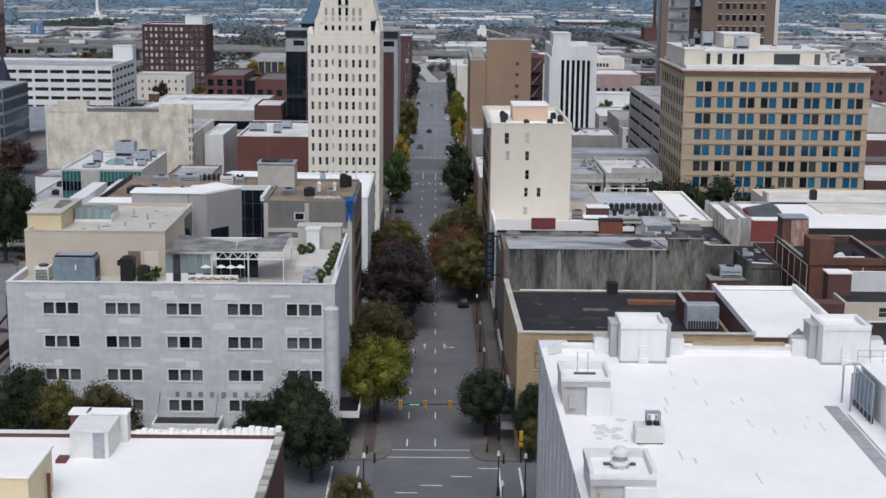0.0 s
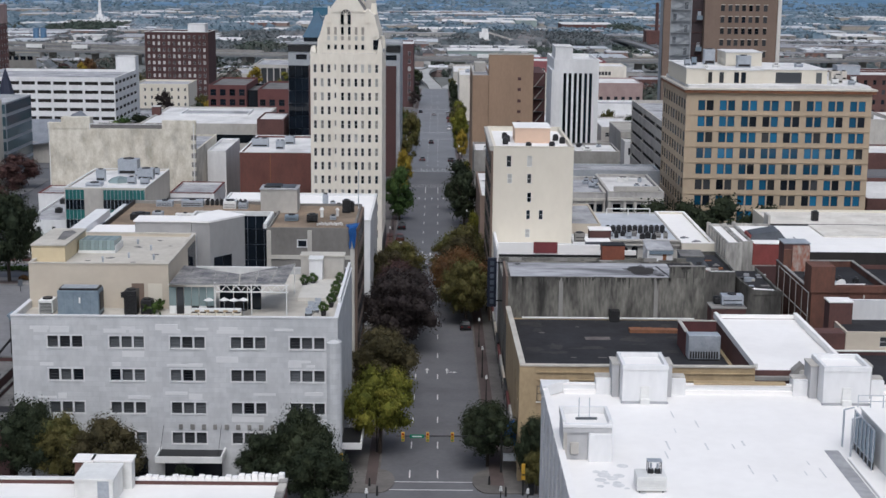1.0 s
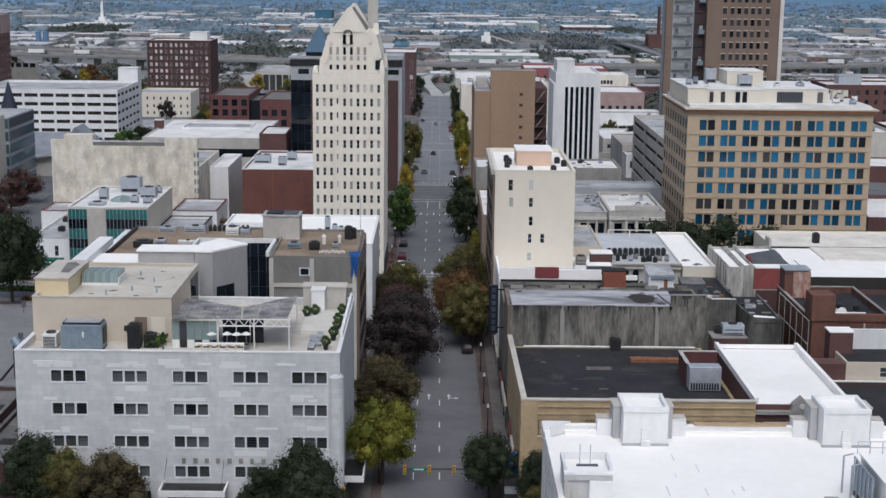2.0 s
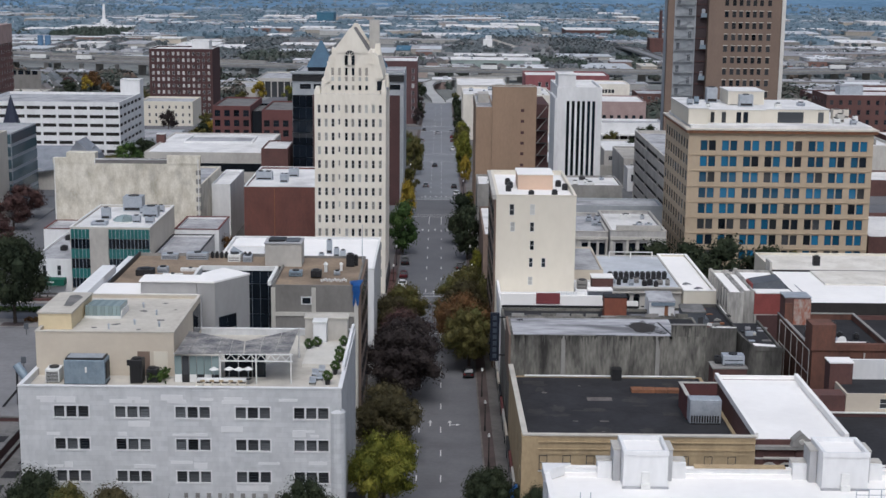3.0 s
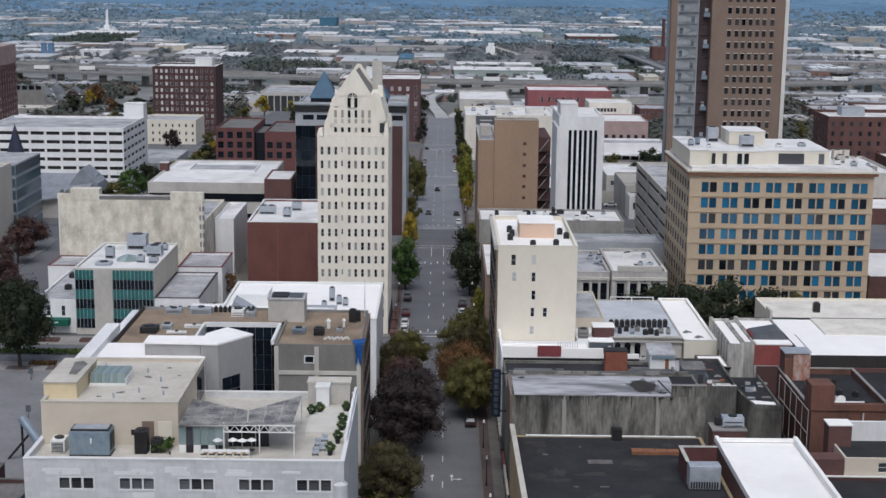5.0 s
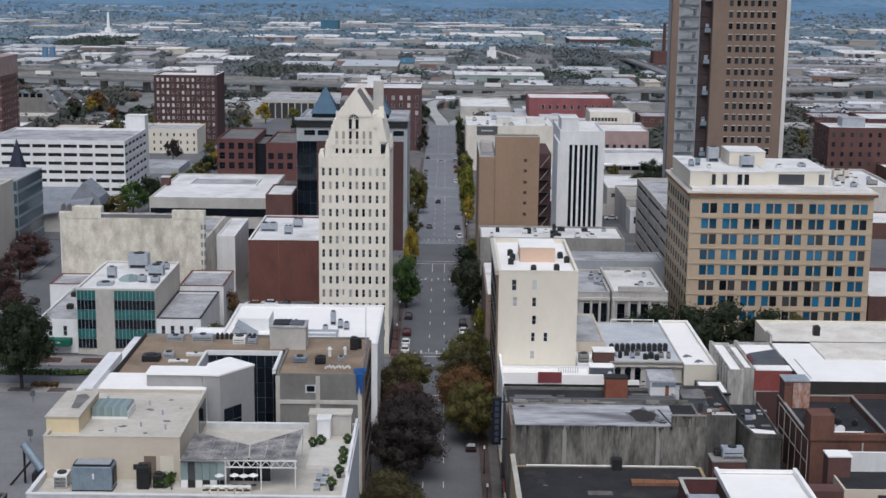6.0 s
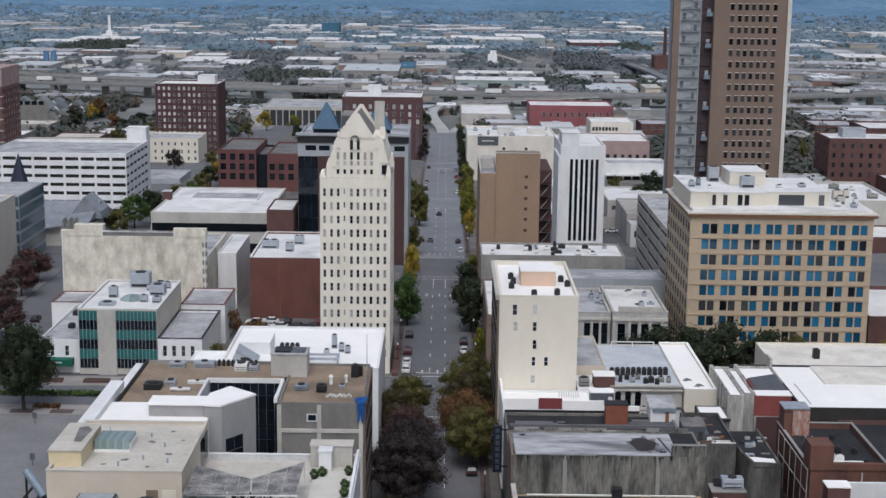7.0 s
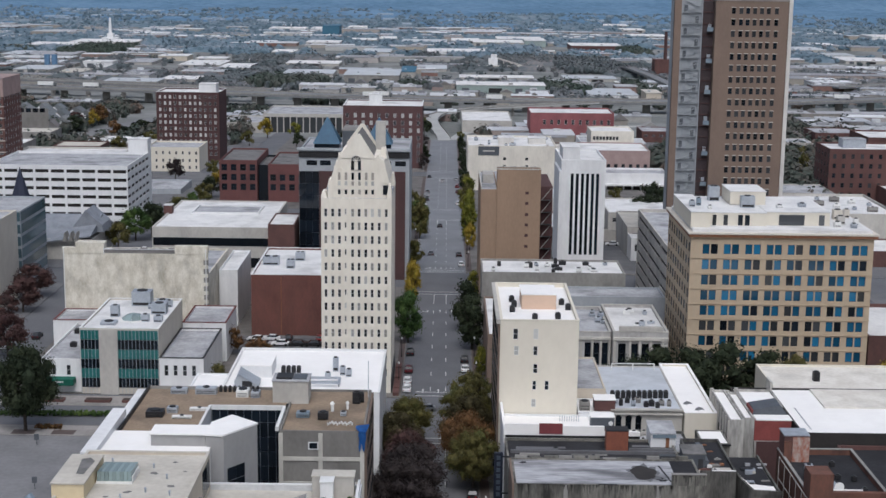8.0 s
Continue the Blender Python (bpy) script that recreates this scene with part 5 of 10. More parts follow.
for x in (-120.5, -118.6, -116.9):
    part("dormer", slab_y(bmesh.new(), [(x, 5.6), (x + 1.4, 5.8), (x + 0.7, 8.6)], 447.6, 452), CONCRETE, ch)
steeple = thing("steeple", "slim dark slate steeple", "steeple", -132.4, 446, 0)
part("tower", box(bmesh.new(), -135.0, -129.8, 443.4, 448.6, 0, 16), CONCRETE, steeple)
part("spire", rod(bmesh.new(), (-132.4, 446, 16), (-132.4, 446, 29.6), 4.2, 0.05, 8), mat("dark_slate", (0.03, 0.035, 0.06), None, 0.7, 2, 0.4), steeple)

# white parking garage with dark slots: near-black panes stand in for the shade inside
def garage(name, label, x0, x1, y0, y1, top, levels, bays, h, wall, slot, sides, base=-2.0, bays_side=6):
    ops = {}
    for s in sides:
        W = (x1 - x0) if s in "SN" else (y1 - y0)
        n = bays if s in "SN" else bays_side
        ops[s] = cells([(W * i / n + 0.4, W * (i + 1) / n - 0.4) for i in range(n)], [(top - 1.5 - slot - k * h, top - 1.5 - k * h) for k in range(levels)])
    return building(name, label, "garage", x0, x1, y0, y1, top, wall, GREY_ROOF, 0.9, 0.4, ops, 0.5, FRAME_DARK, DARK_AND_SHADE, 1, 1, 0.02, base=base)


garage("parking_garage", "white concrete parking garage with black panes for its shaded decks", -162, -112.5, 507, 545, 21.6, 8, 9, 3.05, WHITE_PAINT, 1.2, "SE", -5.0)
hut("stair_tower", "white stair tower of a parking garage", -120.6, -113.2, 546, 552, -3, 26.2, WHITE_PAINT, OLD_WHITE)
PINK_BRICK = mat("pale_pink_brick", (0.36, 0.27, 0.25), (0.28, 0.2, 0.19), 0.92, 3, 0.5, streak=0.4, grime=0.2)
apt = building("brick_flats", "tall red brick apartment tower with a pale top", "building", -218, -193.4, 632, 658, 41.5, RED_BRICK, GREY_ROOF, openings={"S": cells(even(8, 0.8, 23.6, 1.4), [(z, z + 1.6) for z in range(2, 34, 3)]), "E": cells(even(7, 1, 25, 1.4), [(z, z + 1.6) for z in range(2, 34, 3)])}, depth=0.2, base=-9)
part("top_band", box(bmesh.new(), -218.1, -193.3, 631.9, 658.1, 33.4, 41.6), PINK_BRICK, apt, "pale pinkish brick top storeys")
for k in range(5):
    part("band", box(bmesh.new(), -218.1, -193.2, 631.8, 632.0, 9 + 5 * k, 9.4 + 5 * k), BONE, apt)
building("office_block", "cream flat-fronted block with tall narrow windows", "building", -149, -122.4, 714, 740, 1.8, CREAM, GREY_ROOF, openings={"S": cells(even(8, 1.5, 25.5, 1.0), [(-1.8, -0.2), (-5.6, -4.0), (-9.0, -7.4)])}, depth=0.2, base=-13)
building("grey_store", "low blue-grey roofed store", "building", -134, -115, 622, 650, -4.6, HOTEL_STONE, GREY_ROOF, base=-10)
building("office_block", "low white-roofed commercial block", "building", -200, -150, 640, 690, 4.5, CONCRETE_LIGHT, OLD_WHITE, base=-10)
hot = building("brick_hotel", "dark maroon brick hotel with small pale windows", "building", -153.5, -120.3, 766, 792, 24.4, DARK_BRICK, OLD_WHITE, 0.7, 0.4,
               {"S": cells(even(12, 1.4, 31.8, 1.25), [(-9.2 + 3.35 * k, -7.4 + 3.35 * k) for k in range(10)])}, 0.15, FRAME_WHITE, [GLASS_PALE, GLASS_DARK, mat("white_blind", (0.6, 0.6, 0.58), None, 0.6, 1, 0.3, bump=0), GLASS_DARK], base=-14, coping=OLD_WHITE)
hut("lift_head", "white plant room on the hotel roof", -131.5, -122.5, 770, 780, 23.7, 28.4, WHITE_PAINT, OLD_WHITE)
GARAGE_BRICK = mat("maroon_brick", (0.15, 0.066, 0.062), (0.115, 0.052, 0.05), 0.92, 3, 0.4, 1.0, 0.15, streak=0.4, grime=0.2)
rg = building("brick_garage", "red brick block with large square openings", "building", -94.6, -78.9, 600, 640, 11.4, GARAGE_BRICK, WORN_ROOF, 0.7, 0.4, {"S": cells(even(4, 0.8, 15.0, 2.4), [(-1.2 + 4.1 * k, 1.5 + 4.1 * k) for k in range(3)])}, 0.3, FRAME_DARK, GLASS_BLACK, base=-8)
building("brick_garage", "red brick block with large square openings", "building", -74.2, -58, 600, 640, 9.9, GARAGE_BRICK, WORN_ROOF, 0.7, 0.4, {"S": cells(even(4, 0.8, 15.0, 2.4), [(-1.2 + 4.1 * k, 1.5 + 4.1 * k) for k in range(2)])}, 0.3, FRAME_DARK, GLASS_BLACK, base=-8)
building("glass_link", "dark glass link between brick blocks", "building", -78.8, -74.3, 604, 636, 9.0, GLASS_BLACK, WORN_ROOF, base=-8)
DULL_BRICK = mat("dull_maroon_brick", (0.115, 0.064, 0.064), (0.085, 0.05, 0.05), 0.92, 3, 0.4, 1.0, 0.1, streak=0.3)
rl = building("brick_terminal", "long red brick building with regular windows", "building", -53, -12.2, 742, 775, 20.9, DULL_BRICK, OLD_WHITE, 0.6, 0.4, {"S": cells(even(10, 1.5, 39.5, 1.5), [(-8 + 3.8 * k, -5.8 + 3.8 * k) for k in range(7)])}, 0.15, FRAME_WHITE, [GLASS_DARK, GLASS_PALE], base=-14, coping=WHITE_PAINT)
hut("lift_head", "white plant room on a long brick building", -40, -33.5, 750, 757, 20.3, 25.8, WHITE_PAINT, OLD_WHITE)
st = building("civic_hall", "low grey hall with tall white-framed glazing", "building", -119.6, -67.4, 945, 1000, -5.0, CONCRETE_LIGHT, GREY_ROOF, openings={"S": cells(even(12, 0.8, 51.4, 3.7), [(-17.4, -7.2)])}, depth=0.6, frame_mat=FRAME_WHITE, glass=GLASS_DULL, nz=1)
building("civic_hall", "low grey hall wing with a pale roof", "building", -147, -119.8, 940, 985, -10.5, CONCRETE_LIGHT, GREY_ROOF)

SEAM = mat("scuffed_membrane", (0.7, 0.7, 0.69), (0.52, 0.52, 0.52), 0.85, 0.6, 0.15)
# ---- east side: the white-roofed corner block at the crossing ----
pil = [(3.0 + 3.9 * i, 5.1 + 3.9 * i) for i in range(12)]
near = building("corner_office_block", "white painted corner block with a bright white membrane roof", "building", 10.5, 62, 84, 136.9, 22.6, WHITE_PAINT, WHITE_ROOF, 0.8, 0.45,
                {"W": cells(pil, [(z, z + 2.9) for z in (3.4, 7.4, 11.4, 15.4)] + [(18.9, 20.9)])}, 0.12, FRAME_WHITE, GLASS_DARK, 2, 2, 0.08, coping=WHITE_ROOF, base=1.5)
for i in range(13):
    y = 86.6 + 3.9 * i
    part("pier", box(bmesh.new(), 10.44, 10.52, y - 0.5, y + 0.5, 1.5, 22.3), WHITE_PAINT, near)
part("corner_chamfer", prism(bmesh.new(), [(10.35, 134.4), (13.2, 137.0), (10.35, 137.0)], 21.9, 22.95), WHITE_PAINT, near, "chamfered white parapet corner")
for xa, xb in ((17.95, 22.25), (37.2, 41.65)):
    th = thing("roof_turret", "white square roof turret on the back parapet", "roof turret", (xa + xb) / 2, 135.5, 21.8)
    part("wall", box(bmesh.new(), xa, xb, 133.2, 137.9, 21.8, 25.1), WHITE_PAINT, th)
    part("roof", box(bmesh.new(), xa + 0.3, xb - 0.3, 133.5, 137.6, 25.103, 25.15), WHITE_ROOF, th)
    for a in ((xa - 0.06, xb + 0.06, 133.1, 133.45), (xa - 0.06, xb + 0.06, 137.6, 137.96), (xa - 0.06, xa + 0.3, 133.45, 137.6), (xb - 0.3, xb + 0.06, 133.45, 137.6)):
        part("coping", soft(box(bmesh.new(), *a, 25.1, 25.6), 0.04), WHITE_PAINT, th)
    for sx, sy in ((xa - 0.75, 135.2), (xb + 0.06, 135.2)):
        part("wing_wall", box(bmesh.new(), sx, sx + 0.69, sy, 137.7, 21.8, 25.0), COOL_GREY, th, "cool grey side wing")
        part("wing_cap", box(bmesh.new(), sx - 0.06, sx + 0.75, sy - 0.08, 137.76, 25.0, 25.14), CONCRETE_LIGHT, th)
    for sx, sy in ((xa - 2.2, 135.9), (xb + 0.8, 135.9)):
        part("stepped_wing", box(bmesh.new(), sx, sx + 1.42, sy, 137.5, 21.8, 23.4), WHITE_PAINT, th)
        part("wing_cap", box(bmesh.new(), sx - 0.05, sx + 1.45, sy + 0.5, 137.55, 23.4, 23.56), CONCRETE_LIGHT, th)
    mid = (xa + xb) / 2
    part("scupper", soft(box(bmesh.new(), mid - 0.45, mid + 0.45, 132.7, 133.2, 21.8, 22.35), 0.03), WHITE_METAL, th)
    part("downpipe", box(bmesh.new(), mid - 0.4, mid + 0.4, 133.0, 133.2, 22.35, 23.5), WHITE_METAL, th)
    part("flashing", box(bmesh.new(), xa - 0.1, xb + 0.1, 132.95, 133.2, 21.8, 21.98), GREY_ROOF, th)
part("tan_coping", box(bmesh.new(), 25.4, 34.4, 136.3, 137.0, 22.75, 22.95), YELLOW_BRICK, near)
part("cant_strip", box(bmesh.new(), 12.6, 61, 136.1, 136.45, 21.8, 22.2), WHITE_ROOF, near)
for name, label, x0, x1, y0, y1, z in (("roof_shaft", "white roof shaft with a raised rim and grey recess", 10.9, 14.95, 116.8, 120.9, 25.0), ("roof_hatch", "white roof hatch housing with a raised rim", 11.0, 15.5, 94.6, 99.4, 24.6)):
    th = thing(name, label, "roof housing", (x0 + x1) / 2, y0, 21.8)
    part("wall", box(bmesh.new(), x0, x1, y0 + 0.25, y1, 21.8, z - 0.3), WHITE_PAINT, th)
    part("roof", box(bmesh.new(), x0 + 0.25, x1 - 0.25, y0 + 0.25, y1 - 0.25, z - 0.3, z - 0.25), WHITE_ROOF, th)
    for a in ((x0 - 0.08, x1 + 0.08, y0 - 0.08, y0 + 0.3), (x0 - 0.08, x1 + 0.08, y1 - 0.22, y1 + 0.08), (x0 - 0.08, x0 + 0.22, y0 + 0.3, y1 - 0.22), (x1 - 0.22, x1 + 0.08, y0 + 0.3, y1 - 0.22)):
        part("rim", soft(box(bmesh.new(), *a, z - 0.28, z + (0.05 if a[3] < y0 + 1 else 0.35)), 0.04), WHITE_PAINT, th)
    part("lintel", box(bmesh.new(), x0 - 0.05, x1 + 0.05, y0 - 0.02, y0 + 0.25, z - 0.72, z - 0.285), COOL_GREY, th, "stained grey lintel")
    mid = x0 + (x1 - x0) * 0.52
    part("recess", box(bmesh.new(), x0 + 0.3, mid, y0 + 0.18, y0 + 0.245, 21.85, z - 0.73), COOL_GREY, th, "grey recessed panel")
    part("jamb", box(bmesh.new(), x0, x0 + 0.3, y0, y0 + 0.25, 21.8, z - 0.73), CONCRETE_LIGHT, th)
    part("bulge", soft(box(bmesh.new(), mid, x1 + 0.05, y0 - 0.3, y0 + 0.24, 21.8, z - 0.75), 0.04), WHITE_PAINT, th)
    part("vent_box", soft(box(bmesh.new(), x0 + 0.6, x0 + 1.3, y0 - 0.1, y0 + 0.2, 22.4, 23.4), 0.03), CONCRETE_LIGHT, th)
    part("slot", box(bmesh.new(), x0 + 1.2, x1 - 1.0, y1 - 2.0, y1 - 1.65, z - 0.25, z - 0.13), SLATE_METAL, th)
for x in (12.4, 13.3):
    solid("aerial", "thin grey aerial rod on a roof shaft", "aerial", rod(bmesh.new(), (x, 119.3, 24.74), (x, 119.3, 26.6), 0.035), GALV)
rngw = random.Random(8)
for k in range(16):
    x, y = rngw.uniform(19, 33), rngw.uniform(97, 130)
    solid("roof_seam", "short grey scuffed seam on the white membrane", "seam", box(bmesh.new(), x, x + rngw.uniform(0.1, 0.2), y, y + rngw.uniform(0.8, 2.4), 21.803, 21.808), SEAM)
for k in range(9):
    x, y, r = rngw.uniform(13.4, 17), rngw.uniform(108, 116), rngw.uniform(0.2, 0.6)
    solid("roof_patch", "grey dirt patch on the white roof membrane", "patch", rod(bmesh.new(), (x, y, 21.8), (x, y, 21.804 + 0.001 * k), r, r * 0.8, 8), SEAM)
mush = thing("mushroom_vent", "wide two-tiered white mushroom vent on a hatch housing", "roof vent", 13.3, 97.0, 24.3)
for k, (r0, r1, za, zb) in enumerate(((0.5, 0.5, 24.33, 24.7), (0.72, 0.62, 24.7, 24.95), (0.5, 0.5, 24.95, 25.35), (0.72, 0.68, 25.35, 25.65), (0.5, 0.34, 25.65, 25.9))):
    part("ring", rod(bmesh.new(), (13.3, 97.0, za), (13.3, 97.0, zb), r0, r1, 20), WHITE_METAL if k != 2 else GALV, mush)
fan = roof_unit(17.35, 110.3, 21.8, 2.35, 1.9, 1.35, WHITE_METAL, "white louvred air unit with a dark fan on the white roof", slat=WHITE_METAL, fans=0)
cage = thing("fan_cage", "small dark twin fan cage on a white unit", "roof equipment", 17.6, 110.4, 23.15)
for x in (17.35, 17.9):
    part("fan", rod(bmesh.new(), (x, 110.3, 23.15), (x, 110.3, 23.5), 0.26, 0.22, 12), DARK_METAL, cage)
    part("motor", rod(bmesh.new(), (x, 110.3, 23.5), (x, 110.3, 23.95), 0.1, 0.1, 10), GALV, cage)
for x in (17.1, 18.15):
    for y in (110.0, 110.7):
        part("post", rod(bmesh.new(), (x, y, 23.15), (x, y, 24.15), 0.035), DARK_METAL, cage)
part("cage_top", box(bmesh.new(), 17.05, 18.2, 109.95, 110.75, 24.15, 24.22), GALV, cage)
steel = thing("access_gantry", "galvanised steel gantry with tall dark glass coil panels", "gantry", 36.6, 118, 21.8)
for y in (115.0, 116.1, 117.2, 118.3, 119.4, 120.5):
    part("frame_post", rod(bmesh.new(), (36.55, y, 21.8), (36.55, y, 25.3), 0.06), GALV, steel)
for k in range(5):
    part("coil_panel", soft(box(bmesh.new(), 36.6, 36.75, 115.1 + 1.1 * k, 116.0 + 1.1 * k, 22.5, 25.1), 0.03), BLUE_GALV, steel, "blue-grey coil panel")
    part("kick_panel", box(bmesh.new(), 36.6, 36.75, 115.1 + 1.1 * k, 116.0 + 1.1 * k, 21.8, 22.45), DARK_METAL, steel)
for z in (22.5, 25.3):
    part("rail", rod(bmesh.new(), (36.55, 114.9, z), (36.55, 120.6, z), 0.06), GALV, steel)
for y in (118.4, 121.0):
    part("post", rod(bmesh.new(), (35.75, y, 21.8), (35.75, y, 25.2), 0.09), GALV, steel)
    part("beam", rod(bmesh.new(), (35.75, y, 25.2), (36.6, y, 25.4), 0.07), GALV, steel)
rails = thing("roof_railing", "thin steel railing on the plant house", "railing", 38.5, 120.8, 25.4)
for k in range(6):
    part("post", rod(bmesh.new(), (36.9 + k * 1.1, 121.0, 25.4), (36.9 + k * 1.1, 121.0, 26.5), 0.04), GALV, rails)
for z in (25.95, 26.5):
    part("rail", rod(bmesh.new(), (36.9, 121.0, z), (42.4, 121.0, z), 0.035), GALV, rails)
hut("plant_house", "white plant house at the roof's edge", 37.3, 47.0, 103, 121.2, 21.8, 25.2, WHITE_PAINT, WHITE_ROOF)
solid("roof_walkway", "long grey rubber walkway strip on the white roof", "walkway", box(bmesh.new(), 33.9, 35.1, 95, 119.9, 21.805, 21.83), GREY_ROOF)
solid("walkway_kerb", "low white kerb beside the roof walkway", "kerb", soft(box(bmesh.new(), 35.25, 35.6, 95, 117.5, 21.8, 22.05), 0.04), WHITE_ROOF)
for k, (x, y) in enumerate(((14.0, 113.6), (14.6, 112.6), (15.2, 113.2), (13.6, 112.2), (15.8, 115.6))):
    solid("roof_patch", "grey worn patch on the white roof membrane", "patch", rod(bmesh.new(), (x, y, 21.8), (x, y, 21.806 + 0.002 * k), 0.5, 0.45, 9), SEAM)

# ---- near west: white roof with brick edge, and a pale yellow block ----
nl = building("brick_shop_building", "red brick building with a bright white roof", "building", -60, -12.2, 60, 114, 20.9, RED_BRICK, WHITE_ROOF, 0.35, 0.4, coping=WHITE_METAL, base=1.5)
hut("stair_hut", "white sheet metal stair head on the white roof", -28.4, -25.4, 108.6, 112.2, 20.5, 22.7, WHITE_METAL, WHITE_METAL, door=(-26.6, -25.7, 2.2, GALV))
hut("brick_chimney", "red brick chimney block behind the stair head", -29.3, -27.9, 112.4, 113.8, 20.5, 22.9, ORANGE_BRICK, WHITE_ROOF)
hut("rendered_upstand", "white rendered wall behind the stair head", -27.88, -24.7, 112.5, 113.7, 20.5, 22.9, WHITE_METAL, WHITE_ROOF)
for k in range(22):
    part("parapet_cap", soft(box(bmesh.new(), -24.4 + k * 0.55, -23.92 + k * 0.55, 113.5, 114.15, 20.9, 21.12 + 0.06 * (k * 7 % 4) + (0.25 if k > 14 else 0)), 0.03), WHITE_ROOF, nl)
for k in range(26):
    part("parapet_cap", soft(box(bmesh.new(), -12.75, -12.05, 84.0 + k * 1.15, 84.95 + k * 1.15, 20.9, 21.15 + 0.05 * (k * 5 % 4)), 0.03), (LIME_OLD, CONCRETE_LIGHT, CONCRETE)[k * 5 % 3], nl)
hut("rooftop_block", "pale yellow rooftop block with a white top", -40, -27.95, 95.3, 101.6, 20.5, 23.85, YELLOW_PAINT, WHITE_ROOF)
vent(-27.0, 110, 20.5, 0.3, 0.6)
solid("roof_hatch", "small maroon roof hatch", "hatch", box(bmesh.new(), -29.3, -28.5, 107.4, 108.7, 20.5, 20.8), RED_PAINT)
solid("downpipe", "dark red pipe on the yellow block's side", "pipe", rod(bmesh.new(), (-27.7, 99.6, 20.5), (-27.7, 99.6, 22.6), 0.14), RED_PAINT)

# ---- buff brick corner shop with the tar roof ----
shop = building("buff_brick_shop", "buff brick corner shop with a flat tar roof", "building", 10.2, 37.9, 165, 201.3, 13.1, YELLOW_BRICK, DARK_ROOF, 0.1, 0.45,
                {"S": cells([(2.6 + 3.05 * i, 3.75 + 3.05 * i) for i in range(8)], [(6.4, 8.8)]), "W": cells([(24.5, 26.0), (29.5, 31.0), (33.4, 34.9)], [(10.2, 12.8), (6.0, 8.6)])}, 0.3, FRAME_DARK, GLASS_DARK, 1, 2, 0.07, base=0)
part("front_parapet", box(bmesh.new(), 10.2, 37.9, 165, 165.5, 13.103, 16.3), YELLOW_BRICK, shop)
for i in range(9):
    op = (1.9 + 2.82 * i, 2.9 + 2.82 * i, 12.0, 13.9)
    window(shop, Vector((10.2, 165, 0)), "S", op, 0.06, FRAME_DARK, GLASS_BLACK, 1, 2, 0.08)
    part("window_sill", box(bmesh.new(), 10.1 + op[0], 10.3 + op[1], 164.85, 165.0, 11.82, 11.98), PALE_ROOF, shop)
part("coping", box(bmesh.new(), 10.1, 38.0, 164.88, 165.62, 16.303, 16.48), PALE_ROOF, shop)
bm = bmesh.new()
q = [bm.verts.new((x, y, z)) for x in (10.15, 10.65) for y, z in ((165.5, 13.1), (201.2, 13.1), (201.2, 14.7), (165.5, 16.3))]
bmesh.ops.convex_hull(bm, input=q)
part("side_parapet", bm, YELLOW_BRICK, shop)
bm = bmesh.new()
q = [bm.verts.new((x, y, z + d)) for x in (10.05, 10.75) for y, z in ((165.62, 16.3), (201.2, 14.7)) for d in (0.005, 0.16)]
bmesh.ops.convex_hull(bm, input=q)
part("coping", bm, PALE_ROOF, shop)
part("corner_chamfer", prism(bmesh.new(), [(10.0, 166.6), (10.0, 164.8), (12.0, 164.8)], 0, 16.2), YELLOW_BRICK, shop)
for z in (14.6, 15.5):
    part("brick_course", box(bmesh.new(), 11.5, 37.85, 164.86, 165.02, z, z + 0.14), YELLOW_BRICK, shop)
for i in range(9):
    part("brick_panel", box(bmesh.new(), 12.6 + i * 2.8, 14.6 + i * 2.8, 164.92, 165.015, 14.0, 14.5), YELLOW_BRICK, shop)
part("shop_glass", box(bmesh.new(), 12.5, 36.5, 164.9, 165.0, 2.3, 5.2), GLASS_BLACK, shop)
MAROON = mat("weathered_maroon_paint", (0.115, 0.045, 0.045), (0.08, 0.036, 0.036), 0.9, 1.5, 0.3, streak=0.5)
well = thing("roof_plant_enclosure", "maroon walled roof enclosure with a grey louvred cooling unit", "roof equipment", 34.6, 183, 13)
part("wall", box(bmesh.new(), 32.5, 32.8, 182, 188.1, 13, 16.2), MAROON, well)
part("wall", box(bmesh.new(), 32.8, 37.6, 187.8, 188.1, 13, 16.2), MAROON, well)
part("coping", box(bmesh.new(), 32.4, 32.9, 182, 187.9, 16.2, 16.32), CONCRETE_LIGHT, well)
part("coping", box(bmesh.new(), 32.4, 37.6, 187.7, 188.2, 16.2, 16.33), CONCRETE_LIGHT, well)
part("casing", soft(box(bmesh.new(), 32.6, 36.7, 179.9, 182, 13.15, 16.3), 0.05), GALV, well)
part("base", box(bmesh.new(), 32.7, 36.6, 180, 182, 13, 13.15), DARK_METAL, well)
part("panel", box(bmesh.new(), 32.9, 34.5, 179.84, 179.92, 14.5, 16.0), GALV, well)
part("panel", box(bmesh.new(), 34.7, 36.4, 179.84, 179.92, 14.5, 16.0), GALV, well)
for i in range(11):
    part("louvre", box(bmesh.new(), 32.8 + i * 0.34, 33.0 + i * 0.34, 179.8, 179.92, 13.3, 14.2), DARK_METAL, well)
plank = thing("steel_beam", "rusted steel beam lying on the tar roof", "beam", 30.2, 194.4, 13)
for k in range(4):
    part("length", box(bmesh.new(), 26.9 + k * 1.68, 28.5 + k * 1.68, 193.6, 195.2 - 0.1 * k, 13.0, 13.45), RUST, plank)
rngd = random.Random(12)
PATCH = mat("pale_roof_patch", (0.17, 0.15, 0.14), (0.09, 0.08, 0.078), 0.9, 1, 0.3)
SCUFF = mat("scuffed_tar", (0.05, 0.047, 0.046), (0.03, 0.029, 0.03), 0.95, 1.5, 0.4)
